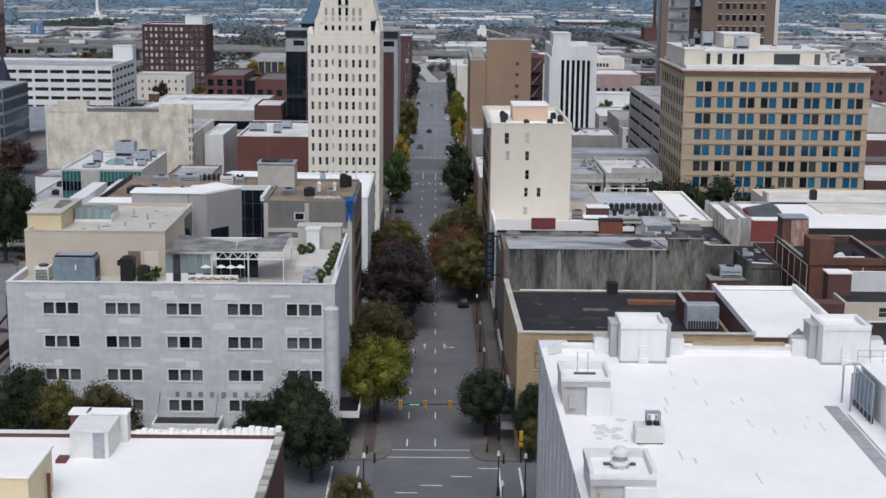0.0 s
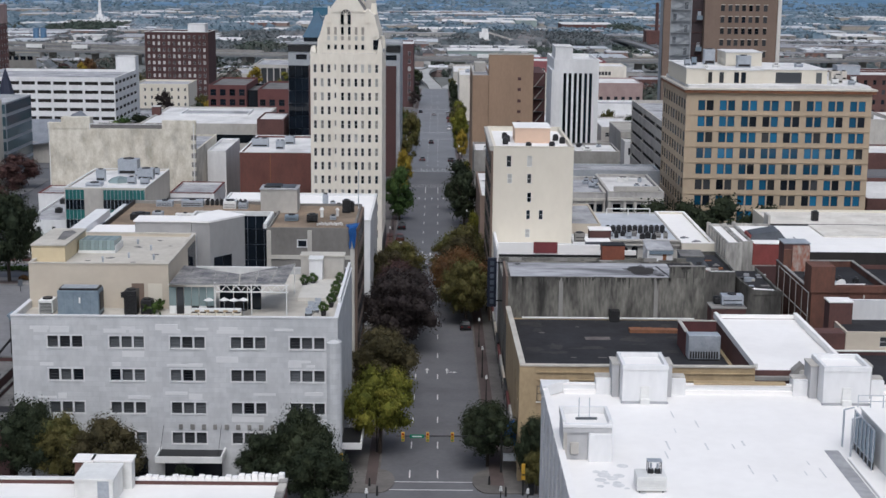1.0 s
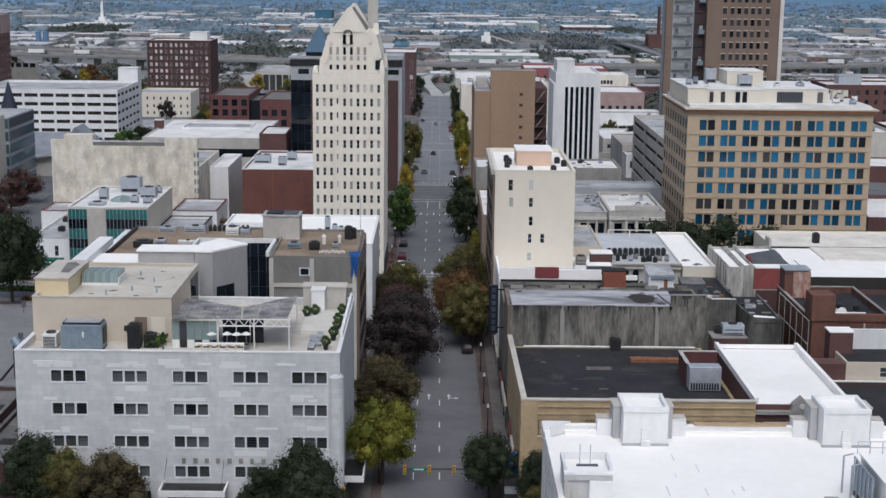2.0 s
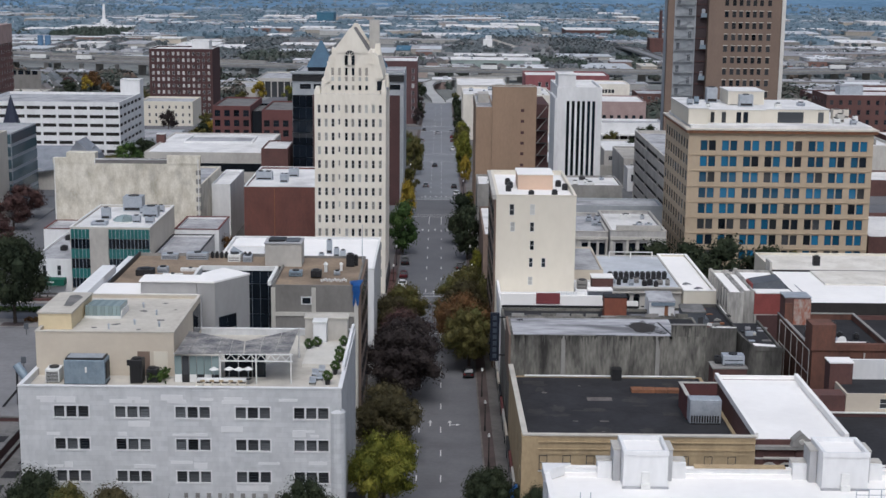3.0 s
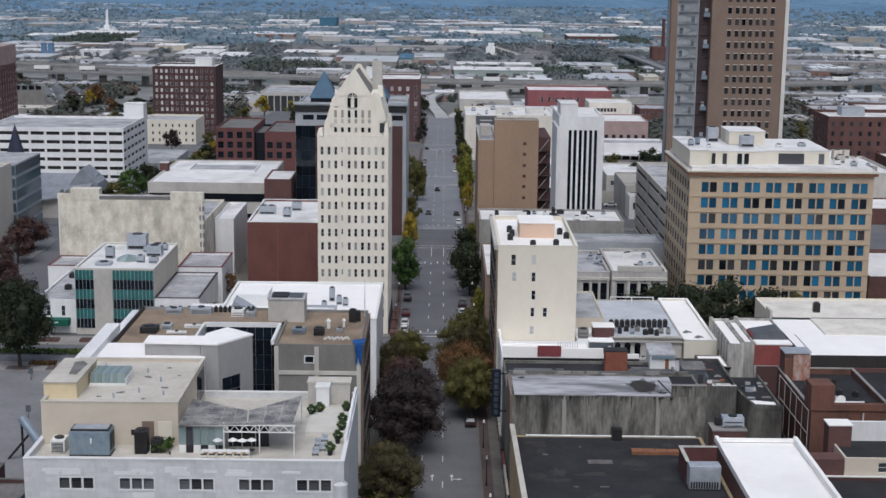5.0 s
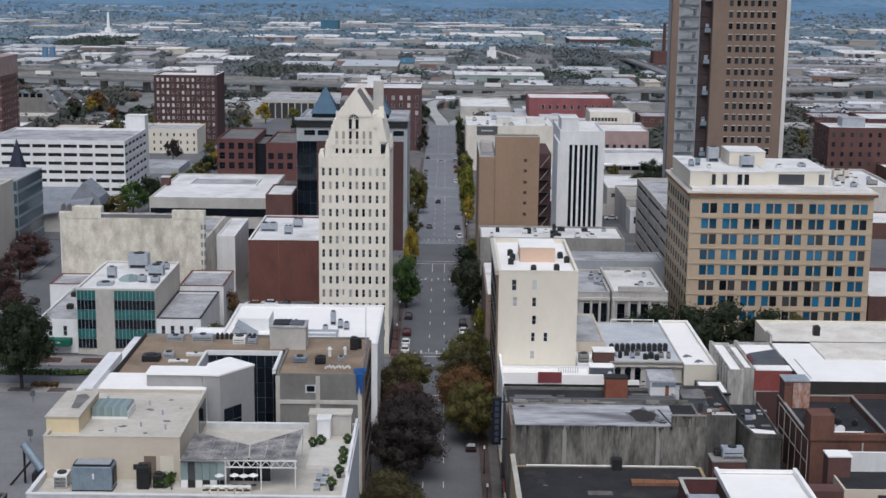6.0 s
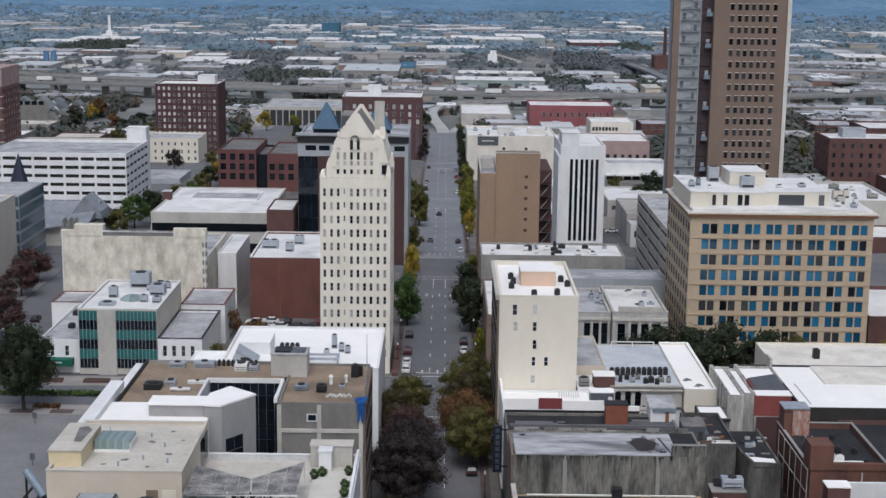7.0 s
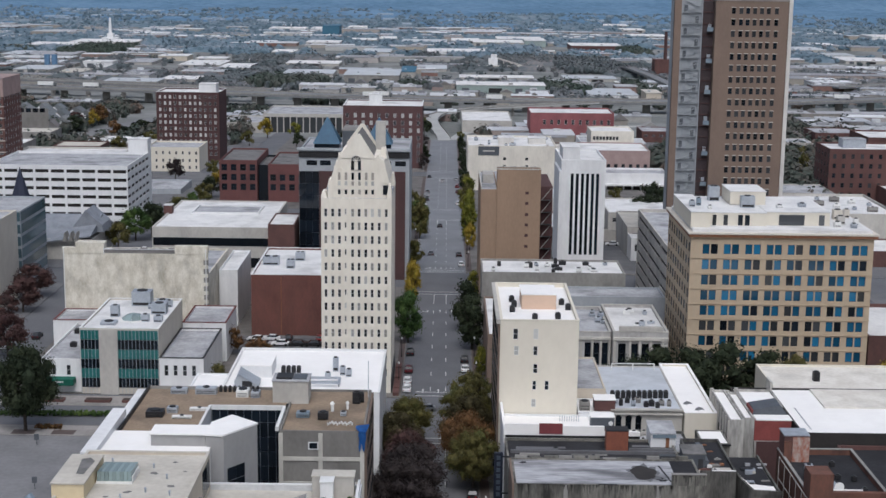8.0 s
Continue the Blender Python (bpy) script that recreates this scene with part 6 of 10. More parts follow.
for k, (x, y, w, d) in enumerate(((20.4, 189.8, 3.4, 1.6), (17.6, 180.8, 0.8, 0.35), (21.1, 180.7, 1.2, 0.4), (14.2, 193.4, 0.9, 0.4), (19.5, 196.8, 0.8, 0.3), (12.0, 197.4, 3.0, 1.6), (20.9, 176.5, 0.35, 0.3), (26.4, 187.4, 2.0, 0.5), (29.8, 183.4, 2.2, 1.4), (23.2, 171.6, 1.0, 0.5))):
    solid("roof_patch", "pale worn repair patch on the tar roof", "patch", blot(x + w / 2, y, d * 1.3, d, 13.0, 0.006 + 0.002 * k, k) if w < 1.0 else box(bmesh.new(), x, x + w, y, y + d, 13.002, 13.008 + 0.002 * k), PATCH if w < 1.3 or k == 0 else SCUFF)
for k in range(14):
    x, y, w, d = rngd.uniform(13, 33), rngd.uniform(176, 199), rngd.uniform(1.5, 5), rngd.uniform(0.5, 2)
    solid("tar_patch", "large scuffed patch of tar roofing", "patch", blot(x, y, w * 0.6, d, 13.0, 0.003 + 0.001 * k, k), SCUFF)
solid("roofing_sheet", "loose white roofing sheet on the tar roof", "sheet", box(bmesh.new(), 35.0, 37.4, 174.2, 175.6, 13.0, 13.15), WHITE_ROOF)
solid("roof_pipe", "long white pipe along the foot of a wall", "pipe", rod(bmesh.new(), (12.4, 200.9, 13.25), (37, 200.9, 13.25), 0.14), WHITE_METAL)
solid("roof_scupper", "dark metal drain box by the wall", "drain", box(bmesh.new(), 24.8, 26.2, 199.6, 201.2, 13.0, 14.6), DARK_METAL)

# ---- narrow victorian shop with arched windows ----
vic = building("victorian_shop", "narrow red brick shop with arched windows and a white roof", "building", 38.1, 49.4, 166, 192, 15.7, RED_BRICK, WHITE_ROOF, 0.08, 0.35, base=0)
for xa in (38.0, 48.9):
    part("white_parapet", box(bmesh.new(), xa, xa + 0.5, 166.3, 192, 15.7, 16.5), WHITE_ROOF, vic)
part("white_parapet", box(bmesh.new(), 38.5, 48.9, 191.6, 192.0, 15.7, 16.2), WHITE_ROOF, vic)
part("cornice", box(bmesh.new(), 37.9, 49.7, 165.3, 166.2, 14.7, 15.1), CONCRETE, vic)
part("cornice", box(bmesh.new(), 37.9, 49.7, 165.6, 166.2, 13.4, 13.6), CONCRETE_LIGHT, vic)
part("pediment", slab_y(bmesh.new(), [(42.2, 15.1), (44.8, 15.1), (44.5, 15.9), (43.5, 16.8), (42.5, 15.9)], 165.2, 166.6), CONCRETE, vic, "grey stone pediment")
part("roundel", rod(bmesh.new(), (43.5, 165.22, 15.75), (43.5, 165.1, 15.75), 0.36, 0.3, 12), CONCRETE_LIGHT, vic)
for i, xa in enumerate((39.2, 41.2, 44.4, 46.4)):
    part("window_arch", rod(bmesh.new(), (xa + 0.75, 165.98, 11.9), (xa + 0.75, 165.86, 11.9), 1.05, 1.05, 14), CONCRETE_LIGHT, vic)
    part("window_pane", rod(bmesh.new(), (xa + 0.75, 165.9, 11.9), (xa + 0.75, 165.8, 11.9), 0.78, 0.78, 14), GLASS_BLACK, vic)
    part("window_pane", box(bmesh.new(), xa, xa + 1.5, 165.84, 165.98, 9.0, 11.8), GLASS_BLACK, vic)
for xa in (38.2, 43.0, 48.4):
    part("brick_pier", box(bmesh.new(), xa, xa + 0.9, 165.7, 166.1, 2, 14.7), RED_BRICK, vic)
for k, (x, y, w) in enumerate(((40.2, 186, 1.5), (41.4, 178, 1.6), (40.8, 181.5, 1.0), (46.9, 172, 1.2))):
    solid("roof_patch", "grey torn patch on the white roof", "patch", prism(bmesh.new(), [(x - w * 0.5, y - w * 0.9), (x + w * 0.2, y - w), (x + w * 0.5, y - w * 0.1), (x + w * 0.2, y + w), (x - w * 0.4, y + w * 0.7)], 15.6, 15.607), WORN_ROOF)

# ---- stained concrete hall and the dark roofs behind it ----
HALL_ROOF = mat("swirled_silver_roof_coating", (0.52, 0.52, 0.54), (0.17, 0.17, 0.18), 0.75, 1.5, 0.45, 1.0, 0.15, grime=0.75, along=5.0)
STAINED_DARK = mat("blackened_concrete", (0.15, 0.145, 0.13), (0.045, 0.043, 0.042), 0.95, 2.0, 0.35, 1.0, 0.3, streak=0.8, grime=0.7)
HALL_WALL = mat("black_streaked_render", (0.25, 0.24, 0.21), (0.06, 0.057, 0.053), 0.95, 1.3, 0.3, 1.0, 0.3, streak=0.84, grime=0.8)
hall = building("concrete_hall", "black-streaked concrete hall with a swirled silver roof", "building", 10.4, 38.4, 201.5, 213, 19.1, HALL_WALL, HALL_ROOF, 0.25, 0.3, base=0)
for xa in (17.6, 31.2):
    part("pilaster", box(bmesh.new(), xa, xa + 0.6, 201.2, 201.52, 13, 19.0), CONCRETE, hall)
part("raised_wall", box(bmesh.new(), 33.4, 38.42, 201.45, 202.1, 19.1, 20.75), CONCRETE_STAINED, hall)
# added strip hides the silver roof here, to fit the camera's view
part("raised_wall", box(bmesh.new(), 34.6, 38.1, 202.1, 212.7, 18.85, 18.9), DARK_ROOF, hall, "dark strip covering the roof behind the raised wall")
part("roof_edge", box(bmesh.new(), 33.3, 38.45, 201.4, 202.15, 20.753, 20.83), CONCRETE, hall, "worn pale wall cap")
for k in range(9):
    t = math.tau * k / 9
    part("torn_edge", prism(bmesh.new(), [(30.1 + 2.6 * math.cos(t + da) * q, 207.4 + 3.7 * math.sin(t + da) * q) for da, q in ((-0.3, 0.8), (0.0, 0.95 + 0.12 * (k % 3)), (0.25, 0.9), (0.34, 0.7), (0.0, 0.62))], 18.85, 18.875 + 0.001 * k), ASPHALT_DARK, hall)
part("roof_stain", prism(bmesh.new(), [(30.1 + 1.9 * (1 + 0.12 * math.sin(5 * t)) * math.cos(t), 207.4 + 3.0 * (1 + 0.1 * math.cos(3 * t)) * math.sin(t)) for t in (math.tau * k / 22 for k in range(22))], 18.85, 18.89), DARK_AND_SHADE, hall, "round black hole in the roof covering")
part("brick_flank", box(bmesh.new(), 10.1, 10.42, 202, 213, 12, 19), BROWN_BRICK, hall)
for x, y, r in ((31.9, 205.2, 0.8), (32.6, 204.2, 0.6), (34.8, 203.2, 0.9), (12.2, 211.4, 0.6)):
    part("roof_stain", blot(x, y, r * 1.4, r, 18.85, 0.01 + r * 0.004, int(x)), DARK_ROOF, hall)
part("roof_crack", prism(bmesh.new(), [(32.6, 210.6), (33.6, 203.2), (33.85, 203.2), (32.9, 210.6)], 18.85, 18.868), DARK_ROOF, hall)
rngw = random.Random(17)
bm = bmesh.new()
for k in range(95):
    x, w, drop = rngw.uniform(10.6, 38.2), rngw.uniform(0.08, 0.42), 0.4 + 2.6 * rngw.random() ** 2.2
    top = 19.08 if x < 33.3 else 20.7
    y = (201.2 if any(a < x + w and x < a + 0.6 for a in (17.6, 31.2)) else 201.5 if x < 33.3 else 201.45) - 0.004
    vs = [bm.verts.new((x + u * w, y, top - v * drop)) for u, v in ((0, 0), (1, 0), (0.92, 0.3), (0.66, 0.62), (0.52, 1.0), (0.36, 0.7), (0.1, 0.35))]
    bm.faces.new(vs[::-1])
tagged(part("drip_stains", bm, STAINED_DARK, hall), "black drips running down from the wall's top", kind="stuff")
part("roof_edge", box(bmesh.new(), 22.6, 25.4, 201.5, 201.8, 19.103, 19.14), DARK_ROOF, hall)
shed_a = building("concrete_shed", "black-streaked concrete shed with a dark roof", "building", 38.5, 44.7, 210.6, 226, 18.1, STAINED_DARK, DARK_ROOF, 0.5, 0.3, base=0)
part("downpipe", rod(bmesh.new(), (39.0, 210.45, 2), (39.0, 210.45, 18.3), 0.1), CONCRETE_LIGHT, shed_a)
part("roof_patch", box(bmesh.new(), 41.6, 44.3, 211.4, 213.6, 17.605, 17.63), PALE_ROOF, shed_a)
rnga = random.Random(63)
for k in range(24):
    x, y, w, d = rnga.uniform(39.0, 43.2), rnga.uniform(211.2, 224), rnga.uniform(0.3, 1.5), rnga.uniform(0.2, 0.9)
    solid("roof_debris", "broken boards and rubble on a dark shed roof", "debris", prism(bmesh.new(), [(x, y), (x + w, y + 0.2 * d), (x + 0.8 * w, y + d), (x + 0.1 * w, y + 0.8 * d)], 17.6, 17.65 + rnga.uniform(0.02, 0.5)), rnga.choice((RED_BRICK, DARK_METAL, CONCRETE, SLATE_METAL, OLD_WHITE, RUST)))
part("wall_cap", box(bmesh.new(), 41.0, 44.6, 210.55, 210.85, 18.103, 18.2), OLD_WHITE, shed_a, "broken white wall cap")
part("duct", box(bmesh.new(), 40.4, 41.1, 214, 223, 17.6, 18.5), SLATE_METAL, shed_a, "grey duct along the roof")
shed_b = thing("stepped_shed", "stained concrete shed with a curved parapet and a patched white roof", "building", 48, 216, 0)
ring = [(44.9, 226), (44.9, 214.2), (45.1, 212.2), (45.6, 210.6), (46.4, 209.2), (47.0, 208.8), (51.3, 208.8), (51.3, 226)]
part("wall", prism(bmesh.new(), ring, 0, 15.0), STAINED_DARK, shed_b)
for (xa, ya), (xb, yb), za, zb in zip(ring[1:6], ring[2:7], (17.4, 17.1, 16.7, 16.2, 15.8), (17.1, 16.7, 16.2, 15.8, 15.6)):
    bm = bmesh.new()
    q = [bm.verts.new(v) for v in ((xa, ya, 14.9), (xb, yb, 14.9), (xb, yb, zb), (xa, ya, za), (xa + 0.35, ya + 0.3, 14.9), (xb + 0.25, yb + 0.35, 14.9), (xb + 0.25, yb + 0.35, zb), (xa + 0.35, ya + 0.3, za))]
    for k in ((0, 1, 2, 3), (7, 6, 5, 4), (3, 2, 6, 7), (0, 3, 7, 4), (1, 5, 6, 2)):
        bm.faces.new([q[i] for i in k])
    part("parapet", bm, STAINED_DARK, shed_b)
part("parapet", box(bmesh.new(), 51.0, 51.3, 209.2, 226, 15.003, 15.5), STAINED_DARK, shed_b)
part("roof", prism(bmesh.new(), [(45.2, 220), (45.4, 214.2), (46.0, 211.4), (47.2, 209.4), (50.9, 209.4), (50.9, 212.5), (48.4, 213.2), (46.9, 215.5), (46.4, 220)], 15.003, 15.08), WHITE_ROOF, shed_b, "torn white roof sheet")
part("roof", prism(bmesh.new(), [(46.5, 225.7), (46.5, 220), (47.0, 215.7), (48.5, 213.4), (50.9, 212.7), (50.9, 225.7)], 15.003, 15.05), DARK_ROOF, shed_b, "bare dark roof felt")
rngs = random.Random(31)
for k in range(11):
    x, y = rngs.uniform(47.2, 50.4), rngs.uniform(212.8, 222)
    w, d = rngs.uniform(0.5, 1.9), rngs.uniform(0.3, 1.1)
    solid("roof_debris", "torn sheet and timber lying on a shed roof", "debris", box(bmesh.new(), x, x + w, y, y + d, 15.04, 15.12 + rngs.uniform(0.05, 0.55)), rngs.choice((GALV, PALE_ROOF, CONCRETE, DARK_METAL, GREY_ROOF)))
hut("roof_shed", "red brick shed under a grey cooling unit", 38.2, 42.9, 194.2, 197.5, 0.0, 16.4, RED_BRICK, CONCRETE)
roof_unit(41.2, 196.0, 16.58, 3.0, 1.8, 1.5, GALV, "grey cooling unit on a brick shed")
roof_unit(39.3, 196.6, 16.58, 1.0, 1.2, 0.9, DARK_METAL, "small dark unit on a brick shed")
dark = building("dark_roofed_shop", "shop with a dark tar roof and brick upstands", "building", 10.3, 38.3, 213.2, 233.3, 15.4, CONCRETE_STAINED, DARK_ROOF, 0.4, 0.35, base=0)
part("roof_ridge", box(bmesh.new(), 11.0, 38.0, 226.6, 227.1, 15.0, 15.5), ASPHALT_DARK, dark, "grey felt ridge")
part("roof_ridge", box(bmesh.new(), 30.6, 38.0, 228.4, 228.8, 15.0, 15.4), ASPHALT_DARK, dark)
for x, y, w, d in ((12, 228.6, 7, 1.4), (18.2, 229.2, 2.0, 0.9), (23, 227.8, 3.2, 0.8), (31.4, 230.4, 3, 1)):
    solid("roof_patch", "grey worn felt patch on the tar roof", "patch", box(bmesh.new(), x, x + w, y, y + d, 15.003, 15.02), ASPHALT_DARK)
rngj = random.Random(44)
for k in range(26):
    x, y, w, d = rngj.uniform(11.4, 36), rngj.uniform(213.9, 226), rngj.uniform(0.6, 4.5), rngj.uniform(0.25, 0.9)
    solid("roof_debris", "torn felt and grey rubble lying on a tar roof", "debris", box(bmesh.new(), x, x + w, y, y + d, 15.0, 15.04 + rngj.uniform(0.02, 0.3)), rngj.choice((ASPHALT_DARK, WORN_ROOF, CONCRETE, SLATE_METAL, DARK_METAL)))
for k in range(12):
    x = 11.0 + k * 2.25
    part("ragged_parapet", box(bmesh.new(), x, x + rngj.uniform(1.6, 2.2), 212.7, 213.15, 19.1, 19.15 + rngj.uniform(0.05, 0.5)), CONCRETE_STAINED if k % 3 else CONCRETE, hall)
chimn = hut("brick_chimney", "square orange-red brick chimney on a dark roof", 26.8, 30.4, 228.2, 230.6, 15.0, 18.4, CHIMNEY_BRICK, DARK_ROOF, "chimney", 0.05)
hut("roof_hut", "white roof hut with an orange-brown door", 34.4, 38.5, 230.4, 235.6, 14.2, 17.3, WHITE_PAINT, GREY_ROOF, door=(36.9, 37.5, 2.9, RUST), fall=0.5)
solid("hut_fascia", "dark grey fascia board of a roof hut", "fascia", box(bmesh.new(), 34.7, 38.6, 230.2, 230.36, 16.7, 17.25), BLUE_GALV)
hut("roof_hut", "dark grey metal roof hut", 37.0, 40.4, 213.5, 217.2, 15.0, 19.7, SLATE_METAL, WORN_ROOF, door=(39.3, 40.1, 4.0, FRAME_DARK), fall=0.2)
white = building("white_roofed_shop", "low white-coated shop roof behind a white upstand", "building", 10.2, 26.2, 233.5, 250.3, 14.2, WHITE_PAINT, WHITE_ROOF, 0.4, 0.3, base=0)
for xa, xb, z in ((10.2, 20.0, 17.75), (20.0, 27.0, 17.5), (27.0, 33.0, 16.6)):
    part("front_wall", box(bmesh.new(), xa, xb, 233.4, 233.9, 14.2, z), WHITE_ROOF, white)
part("side_wall", box(bmesh.new(), 10.1, 10.5, 233.9, 250.2, 14.2, 16.4), WHITE_ROOF, white)
part("flashing", box(bmesh.new(), 10.4, 33.0, 233.3, 233.42, 15.45, 15.85), DARK_METAL, white)
part("panel", box(bmesh.new(), 16.05, 20.0, 233.28, 233.42, 16.1, 17.95), RED_PANEL, white, "dull maroon painted panel")
building("white_roofed_shop", "low white-roofed shop extension", "building", 26.3, 42.6, 236, 247.6, 12.2, CONCRETE_STAINED, GREY_ROOF, 0.4, 0.3, base=0)
hut("roof_hut", "maroon painted roof hut with a white top", 27.2, 30.9, 251.2, 254.4, 14.6, 16.6, RED_BRICK, WHITE_ROOF)
tankh = hut("roof_hut", "dark grey tank housing with a white rim", 25.6, 29.6, 241.4, 243.8, 11.8, 16.5, SLATE_METAL, WHITE_ROOF)
part("round_vent", rod(bmesh.new(), (29.0, 241.38, 15.5), (29.0, 241.2, 15.5), 0.4, 0.4, 12), WHITE_METAL, tankh)
pergola = thing("stair_railing", "white railing on a white roof", "railing", 22.3, 247.5, 13.8)
for i in range(9):
    part("baluster", box(bmesh.new(), 20.6 + i * 0.42, 20.72 + i * 0.42, 247.4, 247.5, 13.8, 14.9), GALV, pergola)
part("top_rail", box(bmesh.new(), 20.5, 24.2, 247.35, 247.55, 14.9, 15.02), WHITE_METAL, pergola)
rngu = random.Random(5)
for k in range(20):
    roof_unit(rngu.uniform(31, 41.6), rngu.uniform(237, 246.6), 11.8, rngu.uniform(0.6, 1.5), rngu.uniform(0.6, 1.3), rngu.uniform(0.5, 1.3), rngu.choice((GALV, CONCRETE_LIGHT, DARK_METAL, WHITE_METAL)), "small cluttered roof unit on a grey roof")
for k in range(2):
    solid("roof_pipe", "white pipe run across a grey roof", "pipe", rod(bmesh.new(), (31 + k * 4, 238 + k, 12.2), (34.5 + k * 4, 246.8 - k, 12.2), 0.1), WHITE_METAL)
building("beige_rear_shop", "low beige stucco shop behind the cream block", "building", 24.2, 30.0, 259, 281, 16.4, BEIGE, GREY_ROOF, 0.3, 0.3, base=0)
roof_unit(25.6, 253.4, 14.2, 1.8, 1.8, 1.6, CONCRETE, "old round cooling unit on a low roof")
building("white_yard_roof", "low white-coated yard roof", "building", 24.2, 30.1, 250.6, 258.8, 14.6, WHITE_PAINT, WHITE_ROOF, 0.4, 0.3, base=0)

# cream block with few windows
cr = building("cream_block", "tall cream painted block with few small windows", "building", 9.9, 23.9, 250.5, 281, 31.4, CREAM, WHITE_ROOF, 0.7, 0.35,
              {"S": [(2.3, 3.15, 27.9, 29.9), (5.9, 6.75, 28.0, 29.9), (2.5, 3.3, 25.0, 26.7), (5.95, 6.7, 25.0, 26.7), (6.0, 6.75, 21.7, 23.4), (8.1, 8.85, 18.6, 20.3), (5.9, 6.6, 18.6, 20.3), (5.8, 6.6, 15.4, 16.9)]},
              0.18, FRAME_WHITE, [GLASS_DARK, GLASS_BLACK, GLASS_PALE], 1, 2, 0.06, coping=CREAM, base=0)
part("brick_front", box(bmesh.new(), 9.55, 9.88, 250.7, 281, 0, 30.6), BROWN_BRICK, cr, "brown brick avenue front")
for j in range(7):
    for i in range(7):
        part("side_window", box(bmesh.new(), 9.45, 9.57, 252.6 + i * 4.0, 254.2 + i * 4.0, 3 + j * 3.9, 5.2 + j * 3.9), GLASS_DARK, cr)
part("cornice", box(bmesh.new(), 9.2, 9.9, 250.5, 281, 30.7, 31.5), CONCRETE_LIGHT, cr)
hut("lift_head", "pinkish stucco lift head on the cream block", 14.2, 20.6, 262, 270, 30.7, 33.4, mat("pink_stucco", (0.62, 0.45, 0.34), (0.56, 0.41, 0.31), 0.85, 4, 0.8), WHITE_ROOF)
for x, y in ((12.6, 268), (12.9, 264), (12.4, 260), (21.9, 266), (18.2, 275), (16.2, 254), (20.4, 255), (22.8, 262)):
    roof_unit(x, y, 30.7, 1.0, 1.0, 1.0, DARK_METAL, "dark condenser on the cream block's roof")
solid("flag_bracket", "short projecting sign bracket on the brick front", "bracket", rod(bmesh.new(), (9.5, 256, 24.6), (8.2, 256, 24.6), 0.06), DARK_METAL)

# grey roofs, arcade and long white roofs behind
gr = building("arcade_shop", "old shop with a grey roof and a row of dark condensers", "building", 30.2, 43.2, 251.6, 280, 15.0, CONCRETE_LIGHT, BLUE_ROOF, 0.2, 0.3, {"S": cells([(0.9, 2.0), (2.7, 3.8), (4.5, 5.6)], [(10.9, 13.3)])}, 0.5, FRAME_DARK, GLASS_BLACK, base=0)
for xa in (0.7, 2.5, 4.3):
    part("window_arch", rod(bmesh.new(), (30.2 + xa + 0.75, 251.58, 13.25), (30.2 + xa + 0.75, 251.5, 13.25), 0.56, 0.56, 12), GLASS_BLACK, gr)
for z in (13.95, 14.75):
    part("cornice", box(bmesh.new(), 30.1, 43.3, 251.1, 251.6, z, z + 0.22), CONCRETE_LIGHT, gr)
first = roof_unit(31.2, 258.6, 14.8, 0.8, 0.9, 1.3, DARK_METAL, "dark condenser in a row along a roof edge", group="row of condensers")
for i in range(1, 11):
    copy_thing(first, Matrix.Translation((31.2 + i * 1.0, 258.6 + 0.06 * i, 14.8)))
for k in range(10):
    roof_unit(31.4 + k * 1.05 + rngu.uniform(-0.2, 0.2), rngu.uniform(253, 256), 14.8, rngu.uniform(0.6, 1.1), 0.9, rngu.uniform(0.5, 1.2), rngu.choice((GALV, CONCRETE, DARK_METAL)), "small roof unit on the old shop")
fr = thing("roof_frame", "low white pipe frame on a grey roof", "frame", 36, 278, 14.8)
for x in (33.2, 37.4, 41.6):
    part("post", box(bmesh.new(), x - 0.1, x + 0.1, 277.6, 277.8, 14.8, 16.0), WHITE_METAL, fr)
part("beam", box(bmesh.new(), 33.1, 41.7, 277.6, 277.8, 16.0, 16.15), WHITE_METAL, fr)
building("long_white_shop", "long narrow shop with a white roof", "building", 43.4, 49.2, 250.5, 283, 14.6, CREAM, WHITE_ROOF, 0.35, 0.4, base=0, coping=WHITE_ROOF)
for x, y in ((45, 258), (46.6, 254.5)):
    solid("roof_patch", "torn dark patch on the white roof", "patch", prism(bmesh.new(), [(x - 1.0, y - 0.9), (x - 0.2, y - 1.2), (x + 0.3, y - 0.6), (x + 1.0, y - 0.8), (x + 0.7, y + 0.5), (x + 0.1, y + 1.1), (x - 0.4, y + 0.4)], 14.25, 14.258), ASPHALT_DARK)
for x0, x1, y0, y1, z in ((49.4, 51.9, 240.2, 258.2, 16.8), (52.0, 53.85, 241.0, 256.6, 16.9), (53.95, 60.4, 248.6, 258.4, 16.9)):
    w = building("party_wall_shop", "narrow white-roofed shop with tall pilastered grey side walls", "building", x0, x1, y0, y1, z, PARTY, WHITE_ROOF, 0.45, 0.25, base=0)
    for i in range(int((y1 - y0) / 2.4)):
        part("pilaster", box(bmesh.new(), x0 - 0.22, x0, y0 + 0.3 + i * 2.4, y0 + 0.75 + i * 2.4, 0, z - 0.3 + 0.15 * (i % 2)), CONCRETE_LIGHT, w)
    part("end_pier", box(bmesh.new(), x0 - 0.3, x0 + 0.35, y1 - 0.5, y1 + 0.05, 8, z + 0.3), CONCRETE_LIGHT, w)
    for y in (y0 + 3.6, y0 + 9.2):
        part("blocked_window", box(bmesh.new(), x0 - 0.06, x0 + 0.1, y, y + 0.8, z - 5.2, z - 3.6), DARK_AND_SHADE, w)
